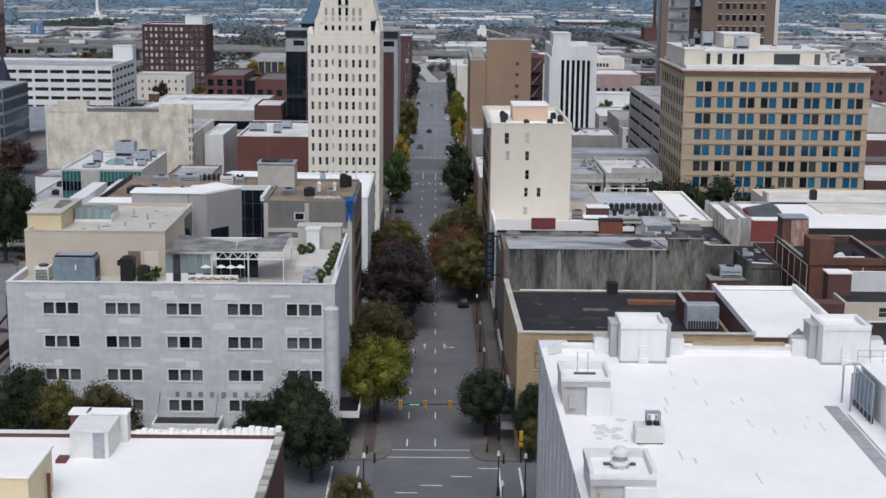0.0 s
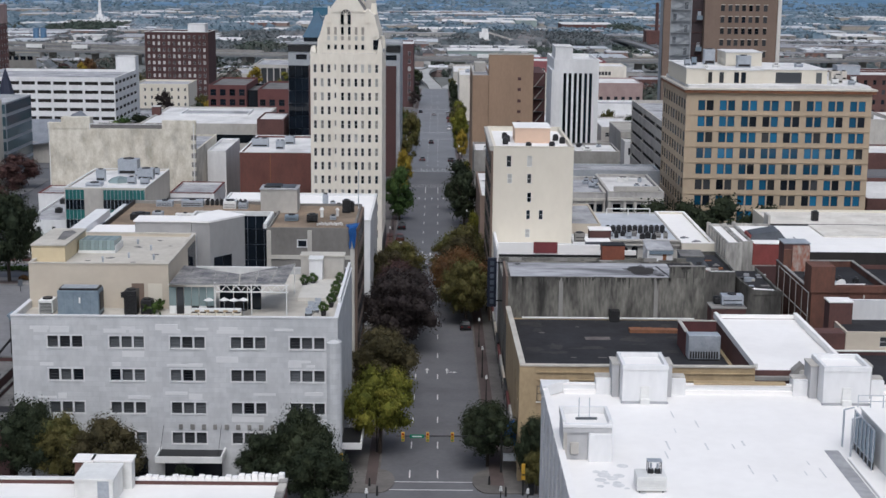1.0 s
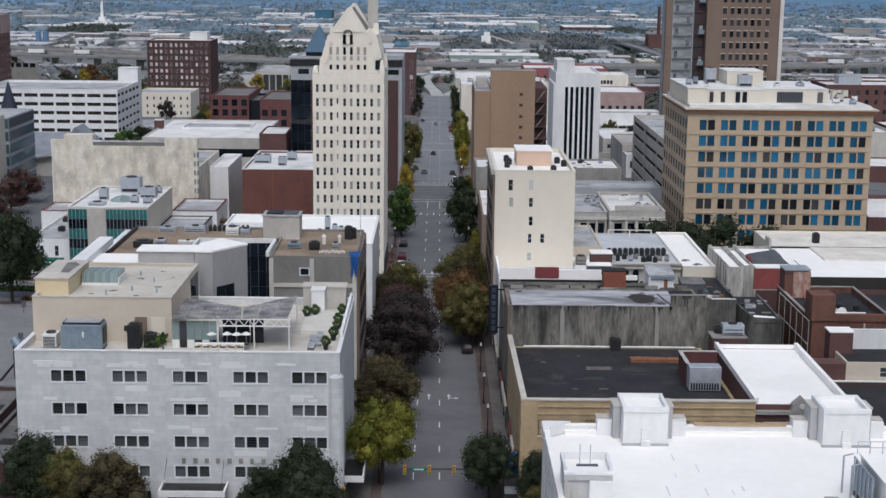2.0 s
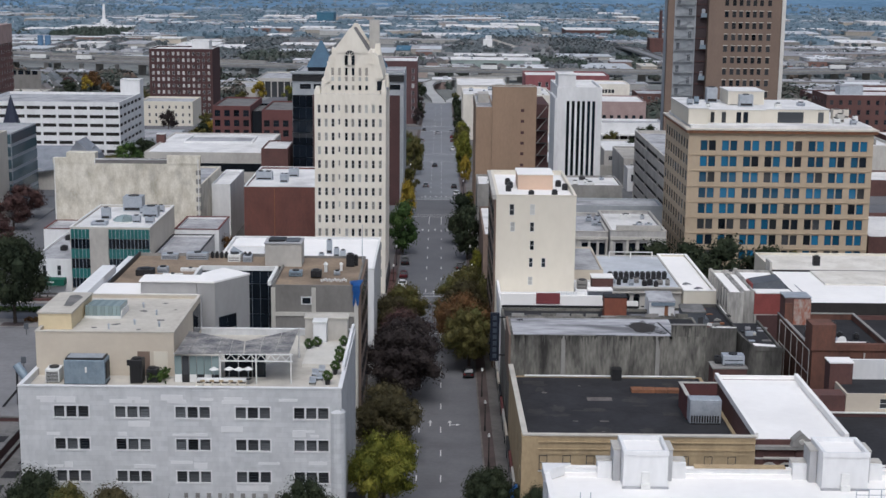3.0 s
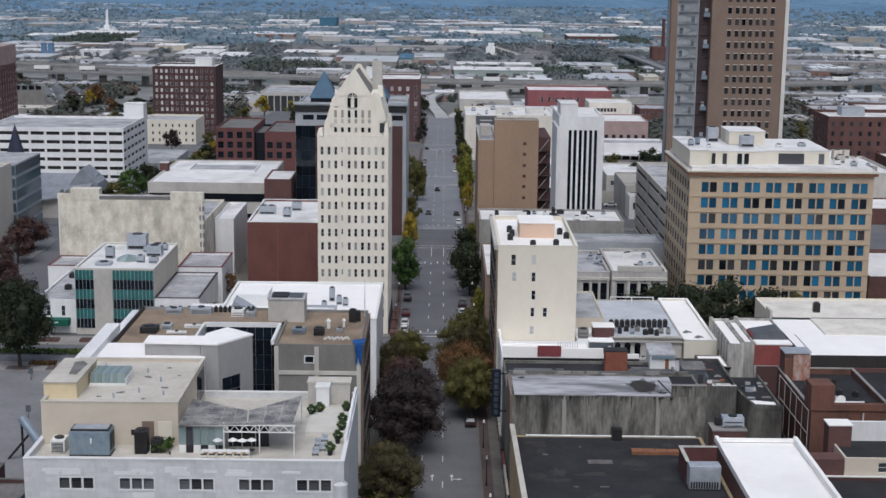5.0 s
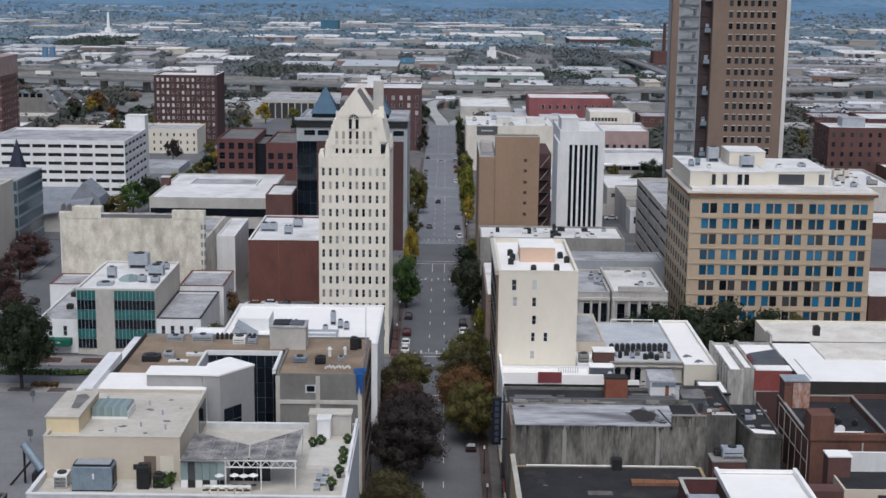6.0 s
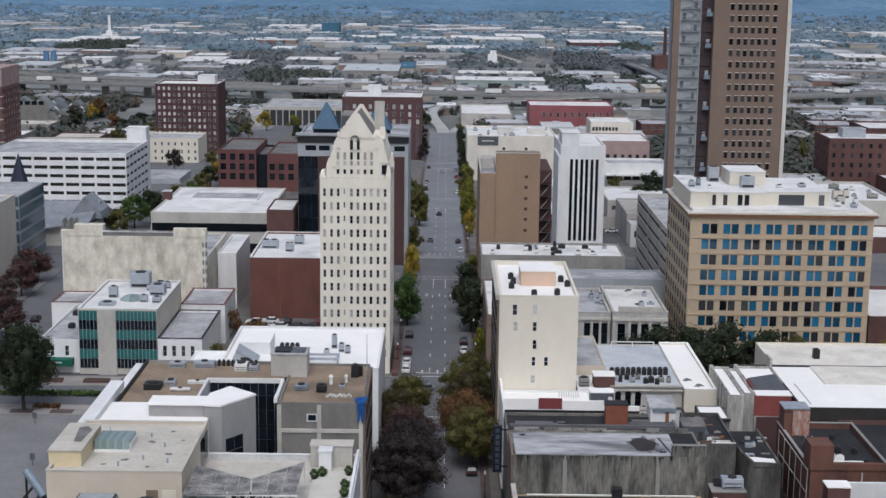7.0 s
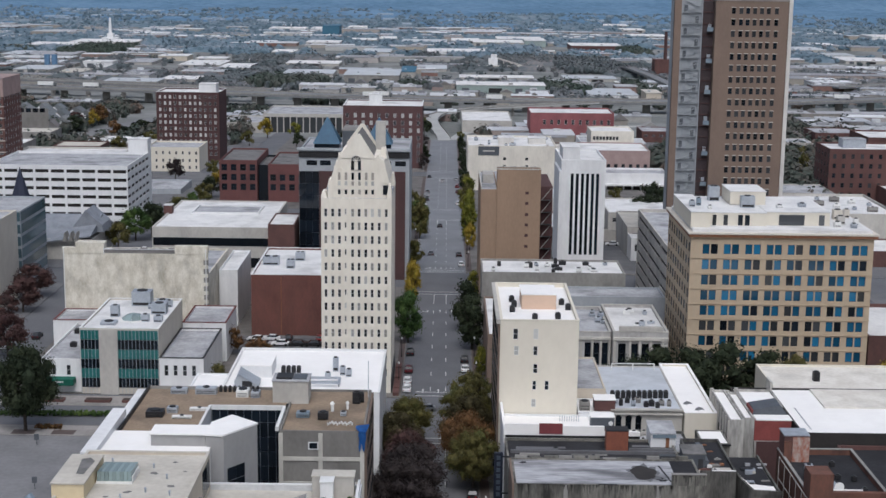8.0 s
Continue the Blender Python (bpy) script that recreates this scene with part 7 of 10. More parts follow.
yard = building("low_lean_to", "low white-roofed lean-to behind the tar roofs", "building", 43.9, 48.6, 235.4, 242.6, 14.1, CONCRETE_STAINED, WHITE_ROOF, 0.12, 0.3, base=0)
part("eaves", box(bmesh.new(), 43.8, 48.8, 235.0, 235.4, 13.8, 14.05), DARK_METAL, yard)
# near-black wall colour includes the shadow on its south face
bigw = building("big_white_store", "broad store with a bright white roof and a dark rear wall", "building", 60.6, 100, 235, 261.5, 16.3, DARK_AND_SHADE, WHITE_ROOF, 0.3, 0.35, base=0)
part("pier", box(bmesh.new(), 60.2, 60.58, 258, 261.6, 10, 18.4), CONCRETE_LIGHT, bigw)
building("rear_white_store", "low store with a bright white roof", "building", 53.5, 60.4, 258.6, 261.5, 16.3, DARK_AND_SHADE, WHITE_ROOF, 0.3, 0.35, base=0)
part("roof_seam", box(bmesh.new(), 62.8, 63.0, 238, 250, 16.005, 16.06), GREY_ROOF, bigw)
building("big_store", "broad cream-walled store with a patched pale roof", "building", 62, 104, 262, 279, 16.0, CREAM, CREAM_ROOF, 0.4, 0.35, base=0)
roof_unit(71.5, 269, 15.6, 1.2, 1.2, 1.8, DARK_METAL, "dark roof fan on a pale roof")
solid("roof_membrane", "patched creamy roof sheet laid over the white roof", "sheet", box(bmesh.new(), 68.3, 100, 250, 261, 16.01, 16.3), CREAM_ROOF)
STAIR_RED = mat("red_painted_brick", (0.27, 0.075, 0.068), (0.2, 0.055, 0.05), 0.9, 2, 0.4, grime=0.2)
red = thing("brick_stair_house", "tall red brick stair house with a grey sloping roof", "building", 56.8, 246, 0)
part("wall", box(bmesh.new(), 53.95, 60.3, 241.2, 248.5, 12.8, 16.4), STAIR_RED, red)
part("lower_wall", box(bmesh.new(), 54.0, 60.3, 241.25, 248.5, 0, 12.797), PARTY, red, "stained pale stucco lower wall")
part("roof", slab_y(bmesh.new(), [(53.9, 16.403), (60.4, 16.403), (58.9, 18.3), (54.3, 17.5)], 244.0, 248.5), SLATE_METAL, red, "dark grey sloping roof")
part("upper_wall", box(bmesh.new(), 53.93, 54.2, 244.0, 248.5, 16.403, 17.4), STAIR_RED, red)
part("white_roof", box(bmesh.new(), 54.2, 60.4, 241.1, 244.0, 16.403, 16.6), WHITE_ROOF, red, "flat white front roof")
part("garage_door", box(bmesh.new(), 54.4, 60.2, 241.1, 241.2, 1.0, 12.6), DARK_BRICK, red, "dark brown lower front")
for y in (244.6, 246.6):
    part("window", box(bmesh.new(), 53.86, 53.96, y, y + 0.8, 15.0, 16.2), GLASS_DARK, red)
tankq = hut("roof_tank_house", "small rust-stained brick and metal tank house", 54.3, 58.2, 221, 224.5, 15.6, 20.4, RED_BRICK, GALV)
part("streaked_panel", box(bmesh.new(), 55.6, 58.3, 220.85, 221.0, 16.0, 20.2), mat("streaked_panel", (0.42, 0.38, 0.34), (0.3, 0.1, 0.06), 0.8, 0.8, 0.3, 1.2, streak=0.6), tankq, "weathered pale panel with red streaks")
part("front_unit", box(bmesh.new(), 54.2, 55.4, 220.6, 221.0, 15.8, 19.6), ORANGE_BRICK, tankq)
rear = building("brick_rear_block", "orange-red brick rear block with a dark roof", "building", 54.1, 66.2, 202.8, 224.8, 17.0, ORANGE_BRICK, DARK_ROOF, 0.9, 0.35, base=0, coping=CONCRETE)
part("raised_wall", box(bmesh.new(), 53.9, 57.3, 202.6, 206.4, 16.9, 20.7), ORANGE_BRICK, rear)
part("raised_wall", box(bmesh.new(), 57.3, 66.3, 202.6, 203.4, 16.9, 17.9), ORANGE_BRICK, rear)
part("white_flashing", box(bmesh.new(), 57.4, 62.0, 203.5, 203.8, 17.9, 18.0), WHITE_ROOF, rear)
part("downpipe", rod(bmesh.new(), (61.6, 202.5, 3), (61.6, 202.5, 16.6), 0.12), CONCRETE_LIGHT, rear)
for x, y, w in ((58.6, 208.6, 1.6), (60.8, 213, 0.9), (63.4, 207.4, 0.8), (63.2, 212.4, 0.8), (56.2, 213.5, 1.0), (57.4, 217.2, 1.2), (61.5, 219, 0.8), (59.2, 215.6, 0.7)):
    roof_unit(x, y, 16.1, w, w * 0.8, 0.5 + 0.4 * w, GALV if w > 1.1 else DARK_METAL, "small roof unit on a dark roof")
sat = thing("satellite_dish", "pale satellite dish on a dark roof", "dish", 59.4, 206.4, 16.1)
part("dish", rod(bmesh.new(), (59.4, 206.4, 17.2), (59.2, 206.2, 17.4), 0.25, 0.8, 14), WHITE_METAL, sat)
part("mast", rod(bmesh.new(), (59.4, 206.4, 16.1), (59.4, 206.4, 17.2), 0.08), GALV, sat)
building("brick_rear_block", "brick rear block with a dark blue-grey roof", "building", 66.6, 96, 203, 234.5, 14.4, RED_BRICK, DARK_ROOF, 0.7, 0.35, base=0)
fire = thing("fire_escape", "rusted pale steel fire escape frame", "fire escape", 53.6, 206, 5)
for y in (202.6, 206.2, 209.8, 213.4, 217.2, 221):
    part("post", rod(bmesh.new(), (53.6, y, 0.0), (53.6, y, 17.0), 0.055), CONCRETE_LIGHT, fire)
for z in (13.4, 16.9):
    part("rail", rod(bmesh.new(), (53.6, 202.6, z), (53.6, 221, z), 0.06), CONCRETE_LIGHT, fire)
for k, (x, y, z, w) in enumerate(((52.5, 200, 10.0, 1.4), (52.4, 203.5, 10.0, 1.2), (52.5, 206.6, 10.0, 1.0))):
    roof_unit(x, y, z - 1.2, w, w, 1.2, GALV, "grey condenser stacked in a dark alley")
building("alley_shed", "low dark shed in the alley", "building", 51.5, 53.4, 197.6, 226, 9.0, DARK_BRICK, DARK_ROOF, 0.2, 0.2, base=0)
rb = building("red_side_shop", "dark red brick shop with a dark flat roof", "building", 50.2, 66, 166, 187.4, 12.4, DARK_BRICK, DARK_ROOF, 0.5, 0.3, base=0, coping=WHITE_METAL)
rt = building("tan_upper_storey", "tan upper storey with dark windows and a blue-grey roof", "building", 55.0, 80, 187.6, 197, 15.0, BEIGE, DARK_ROOF, 0.4, 0.3, {"S": cells([(4.6, 6.2), (6.7, 8.3), (12, 13.6), (15, 16.6)], [(12.9, 14.3)])}, base=0)
hut("brick_bulkhead", "red brick bulkhead with a white top", 54.2, 57.4, 193.4, 196, 0, 17.6, RED_BRICK, WHITE_ROOF)
solid("white_wall", "white painted rooftop wall", "wall", box(bmesh.new(), 57.1, 75, 196.0, 196.6, 14.6, 17.4), WHITE_PAINT)
part("red_flank", box(bmesh.new(), 50.0, 54.9, 187.45, 190.4, 0, 14.8), RED_BRICK, rt)

# ---- east side beyond the second crossing ----
bank = building("stone_bank", "grey stone bank with tall dark bays and a white roof", "building", 37.2, 49.4, 310, 336, 14.2, STONE_GREY, OLD_WHITE, 0.6, 0.4, {"S": cells([(1.2, 2.9), (4.0, 5.6), (6.4, 8.0), (9.0, 10.6)], [(4.6, 11.6)])}, 0.5, FRAME_DARK, GLASS_BLACK, 1, 3, base=0, coping=CONCRETE_LIGHT)
part("parapet_block", box(bmesh.new(), 38.5, 48.2, 310.0, 310.8, 14.4, 15.4), CONCRETE_LIGHT, bank)
bank2 = building("stone_bank", "lower grey stone bank wing with pillared bays", "building", 24.2, 37.0, 312, 336, 13.6, STONE_GREY, GREY_ROOF, 0.6, 0.4, {"S": cells([(1.2, 2.9), (4.0, 5.4), (7.0, 8.4), (8.9, 10.3), (10.8, 12.2)], [(6.0, 11.2), (2.0, 4.8)])}, 0.5, FRAME_DARK, GLASS_BLACK, 1, 2, base=0, coping=CONCRETE_LIGHT)
for x in (37.6, 41.0, 43.2, 45.6, 48.2):
    part("column", box(bmesh.new(), x - 0.25, x + 0.25, 309.7, 310.0, 4.0, 12.2), LIME_OLD, bank)
part("entablature", box(bmesh.new(), 37.2, 49.4, 309.6, 310.0, 12.3, 13.0), LIME_OLD, bank)
for x in (25.0, 27.6, 30.4, 32.9, 34.8, 36.7):
    part("column", box(bmesh.new(), x - 0.2, x + 0.2, 311.7, 312.0, 1.6, 11.8), LIME_OLD, bank2)
part("entablature", box(bmesh.new(), 24.2, 37.0, 311.6, 312.0, 11.9, 12.5), LIME_OLD, bank2)
rngq = random.Random(9)
for k in range(14):
    roof_unit(rngq.uniform(26, 48), rngq.uniform(316, 334), 13.2 if k % 2 else 13.1, rngq.uniform(0.8, 2.2), rngq.uniform(0.8, 1.8), rngq.uniform(0.6, 1.6), rngq.choice((GALV, WHITE_METAL, GALV)), "grey plant unit on the bank's roof")
# tan office block: paired blue windows
pairs = [55.8, 60.4, 65.1, 69.7, 74.3, 79.0, 83.6, 88.3]
tc = [(p + k * 1.8 - 53.2, p + k * 1.8 + 1.5 - 53.2) for p in pairs for k in (0, 1)]
tr = [(32.2 - 3.42 * k, 34.4 - 3.42 * k) for k in range(9)]
def tan_glass(op, rng):
    """Blue glass in most panes of the upper storeys, more black and dark panes further down."""
    return GLASS_BLUE if rng.random() < (0.82 if op[2] > 18 else 0.45) else rng.choice((GLASS_BLACK, GLASS_DARK))


tan = building("tan_office_block", "tan terracotta office block with paired blue windows", "building", 53.2, 92.9, 309, 341, 36.6, TAN_STONE, OLD_WHITE, 0.7, 0.5,
               {"S": cells(tc, tr), "W": cells(even(9, 0.9, 31.1, 2.3), tr)}, 0.22, FRAME_DARK, tan_glass, 1, 1, 0.04, base=0)
for k in range(9):
    z = 31.25 - 3.42 * k
    part("string_course", box(bmesh.new(), 53.12, 92.98, 308.86, 309.02, z, z + 0.16), TAN_STONE, tan)
part("cornice", box(bmesh.new(), 52.5, 93.8, 308.2, 341.8, 36.62, 36.95), BONE, tan, "pale projecting cornice")
part("cornice_bed", box(bmesh.new(), 52.7, 93.6, 308.4, 341.5, 36.0, 36.6), RUST, tan, "rust-coloured band under the cornice")
part("attic", box(bmesh.new(), 53.6, 92.6, 309.6, 340, 36.95, 37.6), OLD_WHITE, tan)
for x0, x1, y0, y1, z0, z1 in ((53.4, 57.6, 311.5, 336, 37.6, 40.9), (57.8, 70.4, 314, 336, 37.6, 40.4), (70.6, 84.6, 315, 336, 37.6, 40.5)):
    hut("plant_house", "cream rooftop plant house on the tan block", x0, x1, y0, y1, z0, z1, CREAM, OLD_WHITE)
hut("plant_house", "cream upper plant house on the tan block", 64.2, 72.2, 324, 334, 40.7, 43.6, CREAM, OLD_WHITE)
for xa, xb, m in ((58.6, 59.4, GLASS_DARK), (61.0, 61.9, GLASS_DARK), (64.2, 65.2, GLASS_BLACK), (65.7, 66.7, GLASS_BLACK), (73.4, 79, GLASS_DARK), (82.2, 83.4, GLASS_GREY)):
    solid("plant_louvre", "dark louvred opening in a plant house wall", "louvre", box(bmesh.new(), xa, xb, 313.85 if xa < 70.5 else 314.85, 314.02 if xa < 70.5 else 315.02, 37.7, 40.0), m)
roof_unit(61.5, 330, 40.58, 2.4, 2.4, 3.4, GALV, "round grey cooling tower on the tan block")
roof_unit(67.5, 321, 40.58, 3.0, 2.0, 2.6, GALV, "grey cooling unit on the tan block")
for x, y, z, w, h, m in ((54.6, 318, 41.08, 1.2, 1.4, GALV), (56.4, 320, 41.08, 1.0, 1.7, BLUE_GALV), (58.6, 318, 40.58, 1.0, 0.8, WHITE_METAL), (74.5, 320, 40.68, 1.4, 0.7, WHITE_METAL), (80.0, 322, 40.68, 1.6, 0.8, GALV),
                         (86.0, 314, 37.6, 1.4, 1.2, WHITE_METAL), (87.8, 318, 37.6, 1.6, 1.8, CONCRETE_LIGHT), (89.4, 313, 37.6, 1.2, 1.0, GALV), (90.6, 316, 37.6, 1.0, 1.6, WHITE_METAL), (88.6, 324, 37.6, 2.0, 2.2, BONE), (86.4, 328, 37.6, 1.6, 1.4, GALV), (91.2, 326, 37.6, 1.2, 2.0, BONE)):
    roof_unit(x, y, z, w, w, h, m, "small roof unit on the tan block")
# concrete parking deck behind it, deck shade again as near-black panes
deck = garage("parking_garage", "grey concrete parking garage with long black panes for its shaded decks", 55.5, 92, 345, 412, 24.6, 7, 10, 3.3, CONCRETE_LIGHT, 1.15, "WS", -0.5, 3)
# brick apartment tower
BAY_DARK = mat("dark_purple_bay", (0.062, 0.046, 0.048), (0.045, 0.035, 0.037), 0.92, 3, 0.4)
bt = thing("brick_tower", "tall brown brick apartment tower with a bare stair bay", "tower", 85, 450, 0)
rows = [(8.2 + 3.4 * k, 10.0 + 3.4 * k) for k in range(22)]
base = -0.4
bm = bmesh.new()
o = Vector((79.5, 436, base))
tcol = (4.75, 7.0, 9.0, 11.05, 13.1, 15.1, 17.5)
ops = [(a, a + 1.15, c - base, d - base) for c, d in rows for a in tcol]
facade(bm, o, "S", 22.6, 83.4 - base, ops, 0.2)
facade(bm, Vector((102.1, 436, base)), "E", 24, 83.4 - base, [], 0.2)
facade(bm, Vector((102.1, 460, base)), "N", 22.6, 83.4 - base, [], 0.2)
facade(bm, Vector((79.5, 460, base)), "W", 24, 83.4 - base, [], 0.2)
part("wall", bm, BROWN_BRICK, bt)
attach(bt, "S", o, ops, 0.2, FRAME_DARK, [GLASS_DARK, GLASS_BLACK, GLASS_DARK], 1, 2, 0.05, 2)
for c, d in rows:
    for a in tcol:
        part("sill", box(bmesh.new(), 79.4 + a, 80.75 + a, 435.86, 436.0, d + 0.02, d + 0.2), BONE, bt)
part("roof", box(bmesh.new(), 79.3, 102.3, 435.8, 460, 83.4, 83.9), CONCRETE, bt)
part("corner_strip", box(bmesh.new(), 101.2, 102.3, 435.6, 436.4, base, 83.9), OFFWHITE, bt, "pale stone corner strip")
part("bay_wall", box(bmesh.new(), 75.9, 79.5, 438.5, 458, base, 83), BAY_DARK, bt, "dark recessed bay")
for k in range(24):
    part("bay_ledge", box(bmesh.new(), 76.0, 79.4, 438.3, 438.5, 5 + 3.4 * k, 5.25 + 3.4 * k), DARK_BRICK, bt)
for k in range(8):
    bal = part("balcony", box(bmesh.new(), 77.4, 79.2, 437.2, 438.5, 9 + 9.3 * k, 9.2 + 9.3 * k), SLATE_METAL, bt)
    part("balcony_rail", box(bmesh.new(), 77.4, 79.2, 437.15, 437.22, 9.2 + 9.3 * k, 10.4 + 9.3 * k), BLUE_GALV, bt)
    part("balcony_door", box(bmesh.new(), 77.8, 78.8, 438.4, 438.5, 9.3 + 9.3 * k, 11.6 + 9.3 * k), GALV, bt)
STAIR = mat("pale_stair_steel", (0.36, 0.38, 0.4), (0.28, 0.3, 0.32), 0.7, 2, 0.4, streak=0.4)
part("stair_wall", box(bmesh.new(), 69.6, 75.9, 439, 458, base, 84), STAIR, bt, "pale grey steel stair bay")
part("stair_edge", box(bmesh.new(), 67.6, 69.6, 437.6, 439.6, base, 84), BROWN_BRICK, bt)
for q in range(4):
    part("stair_post", box(bmesh.new(), 69.8 + 1.92 * q, 69.92 + 1.92 * q, 438.2, 438.32, base, 84), STAIR, bt)
for k in range(23):
    z = 5 + 3.4 * k
    part("stair_landing", box(bmesh.new(), 69.8, 75.7, 438.3, 439, z, z + 0.14), STAIR, bt)
    for half in (0, 1):
        lo, hi = (70.9, 74.7) if half == 0 else (74.7, 70.9)
        zz = z + 0.1 + 1.65 * half
        part("stair_flight", slab_y(bmesh.new(), [(lo, zz), (lo + 0.3, zz), (hi + 0.3, zz + 1.65), (hi, zz + 1.65)] if half == 0 else [(lo + 0.3, zz), (hi + 0.3, zz + 1.65), (hi, zz + 1.65), (lo, zz)], 438.6, 438.95), STAIR, bt)
    for zz in (0.55, 1.0):
        part("stair_rail", box(bmesh.new(), 69.8, 75.7, 438.24, 438.3, z + zz, z + zz + 0.08), STAIR, bt)
    part("stair_door", box(bmesh.new(), 70.6 + 3.4 * (k % 2), 71.6 + 3.4 * (k % 2), 438.94, 439, z + 0.2, z + 2.2), SLATE_METAL, bt)
for x in (69.7, 75.8):
    part("stair_post", box(bmesh.new(), x - 0.12, x + 0.12, 437.4, 437.64, base, 84), STAIR, bt)
# white block with dark strips
sb = building("striped_office_block", "white office block with tall dark window strips", "building", 36.2, 50.2, 451, 480, 33.3, WHITE_PAINT, OLD_WHITE, 0.8, 0.4,
              {"S": [(a, a + 0.95, 3, 29.0) for a in (3.0, 4.6, 6.25, 7.8, 9.45, 11.0)]}, 0.4, FRAME_DARK, GLASS_BLACK, 1, 9, 0.05, base=-1)
hut("plant_house", "white plant house on the striped block", 36.6, 42.0, 452, 465, 32.5, 37.0, WHITE_PAINT, OLD_WHITE)
part("side_wing", box(bmesh.new(), 35.4, 36.1, 449, 470, -1, 30), WHITE_PAINT, sb)
# brown brick slab
bs = building("brown_brick_block", "windowless brown brick block with one column of vents", "building", 14.0, 26.0, 393, 398, 38.2, TAN_BRICK, DARK_ROOF, 0.5, 0.4, base=0)
for z in (31.4, 28.5, 25.4, 22.5, 19.6, 16.5):
    part("vent", box(bmesh.new(), 21.8, 22.7, 392.92, 393.02, z, z + 0.8), DARK_BRICK, bs)
part("low_wing", box(bmesh.new(), 9.6, 13.95, 393.2, 425, 0, 32.6), TAN_BRICK, bs)
part("rear_wall", box(bmesh.new(), 14.0, 26.0, 398.05, 425, 0, 33.0), TAN_BRICK, bs)
part("rear_roof", box(bmesh.new(), 14.2, 25.8, 398.1, 424.8, 33.0, 33.15), GREY_ROOF, bs)
part("wing_roof", box(bmesh.new(), 9.9, 13.9, 393.6, 424.8, 32.6, 32.75), GREY_ROOF, bs)
part("wing_parapet", box(bmesh.new(), 9.6, 9.9, 393.2, 425, 32.6, 33.5), LIME_OLD, bs)
part("wing_hut", box(bmesh.new(), 10.4, 13.4, 404, 412, 32.75, 35.2), CONCRETE_LIGHT, bs)
part("coping", box(bmesh.new(), 13.9, 26.1, 392.9, 393.5, 38.22, 38.42), LIME_OLD, bs)
for k in range(13):
    part("coping_stone", box(bmesh.new(), 14.0 + k * 0.92, 14.8 + k * 0.92, 397.5, 398.0, 38.22, 38.35 + 0.1 * (k % 3)), CONCRETE_LIGHT, bs)
fe = thing("fire_escape", "dark steel fire escape on a brick block", "fire escape", 27.4, 394, 10)
part("back_wall", box(bmesh.new(), 26.05, 29.5, 396, 420, 0, 33.2), DARK_BRICK, fe)
for k in range(7):
    part("landing", box(bmesh.new(), 26.2, 29.2, 394.4, 396, 9 + 3.4 * k, 9.12 + 3.4 * k), DARK_METAL, fe)
    part("flight", rod(bmesh.new(), (26.4, 395, 9.1 + 3.4 * k), (29.0, 395, 12.4 + 3.4 * k), 0.12), CONCRETE, fe)
# low roofs round it
building("low_store", "low store with a white roof and a tan rear wall", "building", 9.4, 46, 361, 378, 16.4, CONCRETE, OLD_WHITE, 0.5, 0.4, base=0)
building("low_store", "low store with a blue-grey roof", "building", 24.4, 54, 346, 357, 13.8, HOTEL_STONE, GREY_ROOF, 0.5, 0.4, base=0)
building("low_store", "low store with a bright white roof", "building", 9.6, 24.0, 312, 349, 12.8, BROWN_BRICK, OLD_WHITE, 0.4, 0.4, base=0)
setting("pavement", strip(bmesh.new(), 30, 55, 381, 411, 0.17), ASPHALT_OLD, "worn asphalt yard behind the garage", "parking lot")
setting("pavement", strip(bmesh.new(), 51, 70, 438, 503, 0.17), ASPHALT_OLD, "worn asphalt parking lot behind the striped block", "parking lot")
solid("retaining_wall", "pale concrete retaining wall along a parking lot", "wall", soft(box(bmesh.new(), 51, 72, 503.2, 503.8, g(503) - 0.3, g(503) + 4.4), 0.05), CONCRETE_LIGHT)
building("corner_store", "small white rear building beside a parking lot", "building", 60.4, 66.5, 462, 500, 6.5, WHITE_PAINT, OLD_WHITE, 0.4, 0.3, {"S": [(1.2, 2.6, 2.2, 4.4)], "W": cells([(6, 8), (14, 16), (24, 26)], [(2.4, 4.4)])}, 0.2, FRAME_DARK, GLASS_DARK, base=-2)
for k in range(18):
    roof_unit(rngq.uniform(12, 44), rngq.uniform(363, 376), 15.9, rngq.uniform(0.8, 2.4), rngq.uniform(0.8, 1.8), rngq.uniform(0.6, 1.4), rngq.choice((GALV, WHITE_METAL, DARK_METAL)), "grey roof unit on a low store")
# farther blocks
ROSE_BRICK = mat("rose_painted_brick", (0.27, 0.1, 0.105), (0.21, 0.08, 0.085), 0.9, 4, 0.6, streak=0.5, grime=0.2)
w3 = building("white_block", "cream-white painted block with a few dark windows", "building", 9.9, 50, 650, 690, 12.6, CREAM_WHITE, OLD_WHITE, 0.8, 0.4,
              {"S": [(a, a + 1.3, z, z + 1.3) for a, z in ((16, 6.0), (26, 6.0), (16, 2.6), (26, 2.6), (6, -0.6))], "W": cells(even(6, 3, 37, 1.6), [(z, z + 2) for z in (-4, -0.5, 3, 6.5)])}, 0.3, FRAME_DARK, GLASS_BLACK, 4, 1, base=-10)
hut("plant_house", "white plant house on a white block", 24, 31, 660, 668, 11.8, 15, OFFWHITE, OLD_WHITE)
hut("plant_house", "white plant house on a white block", 38, 46, 664, 672, 11.8, 14.4, OFFWHITE, OLD_WHITE)
part("sign_panel", box(bmesh.new(), 14.6, 24.0, 649.8, 650.0, 8.2, 12.2), SLATE_METAL, w3, "dark grey sign panel")
part("sign_bar", box(bmesh.new(), 16.6, 22.0, 649.7, 649.8, 9.9, 10.5), CONCRETE_LIGHT, w3)
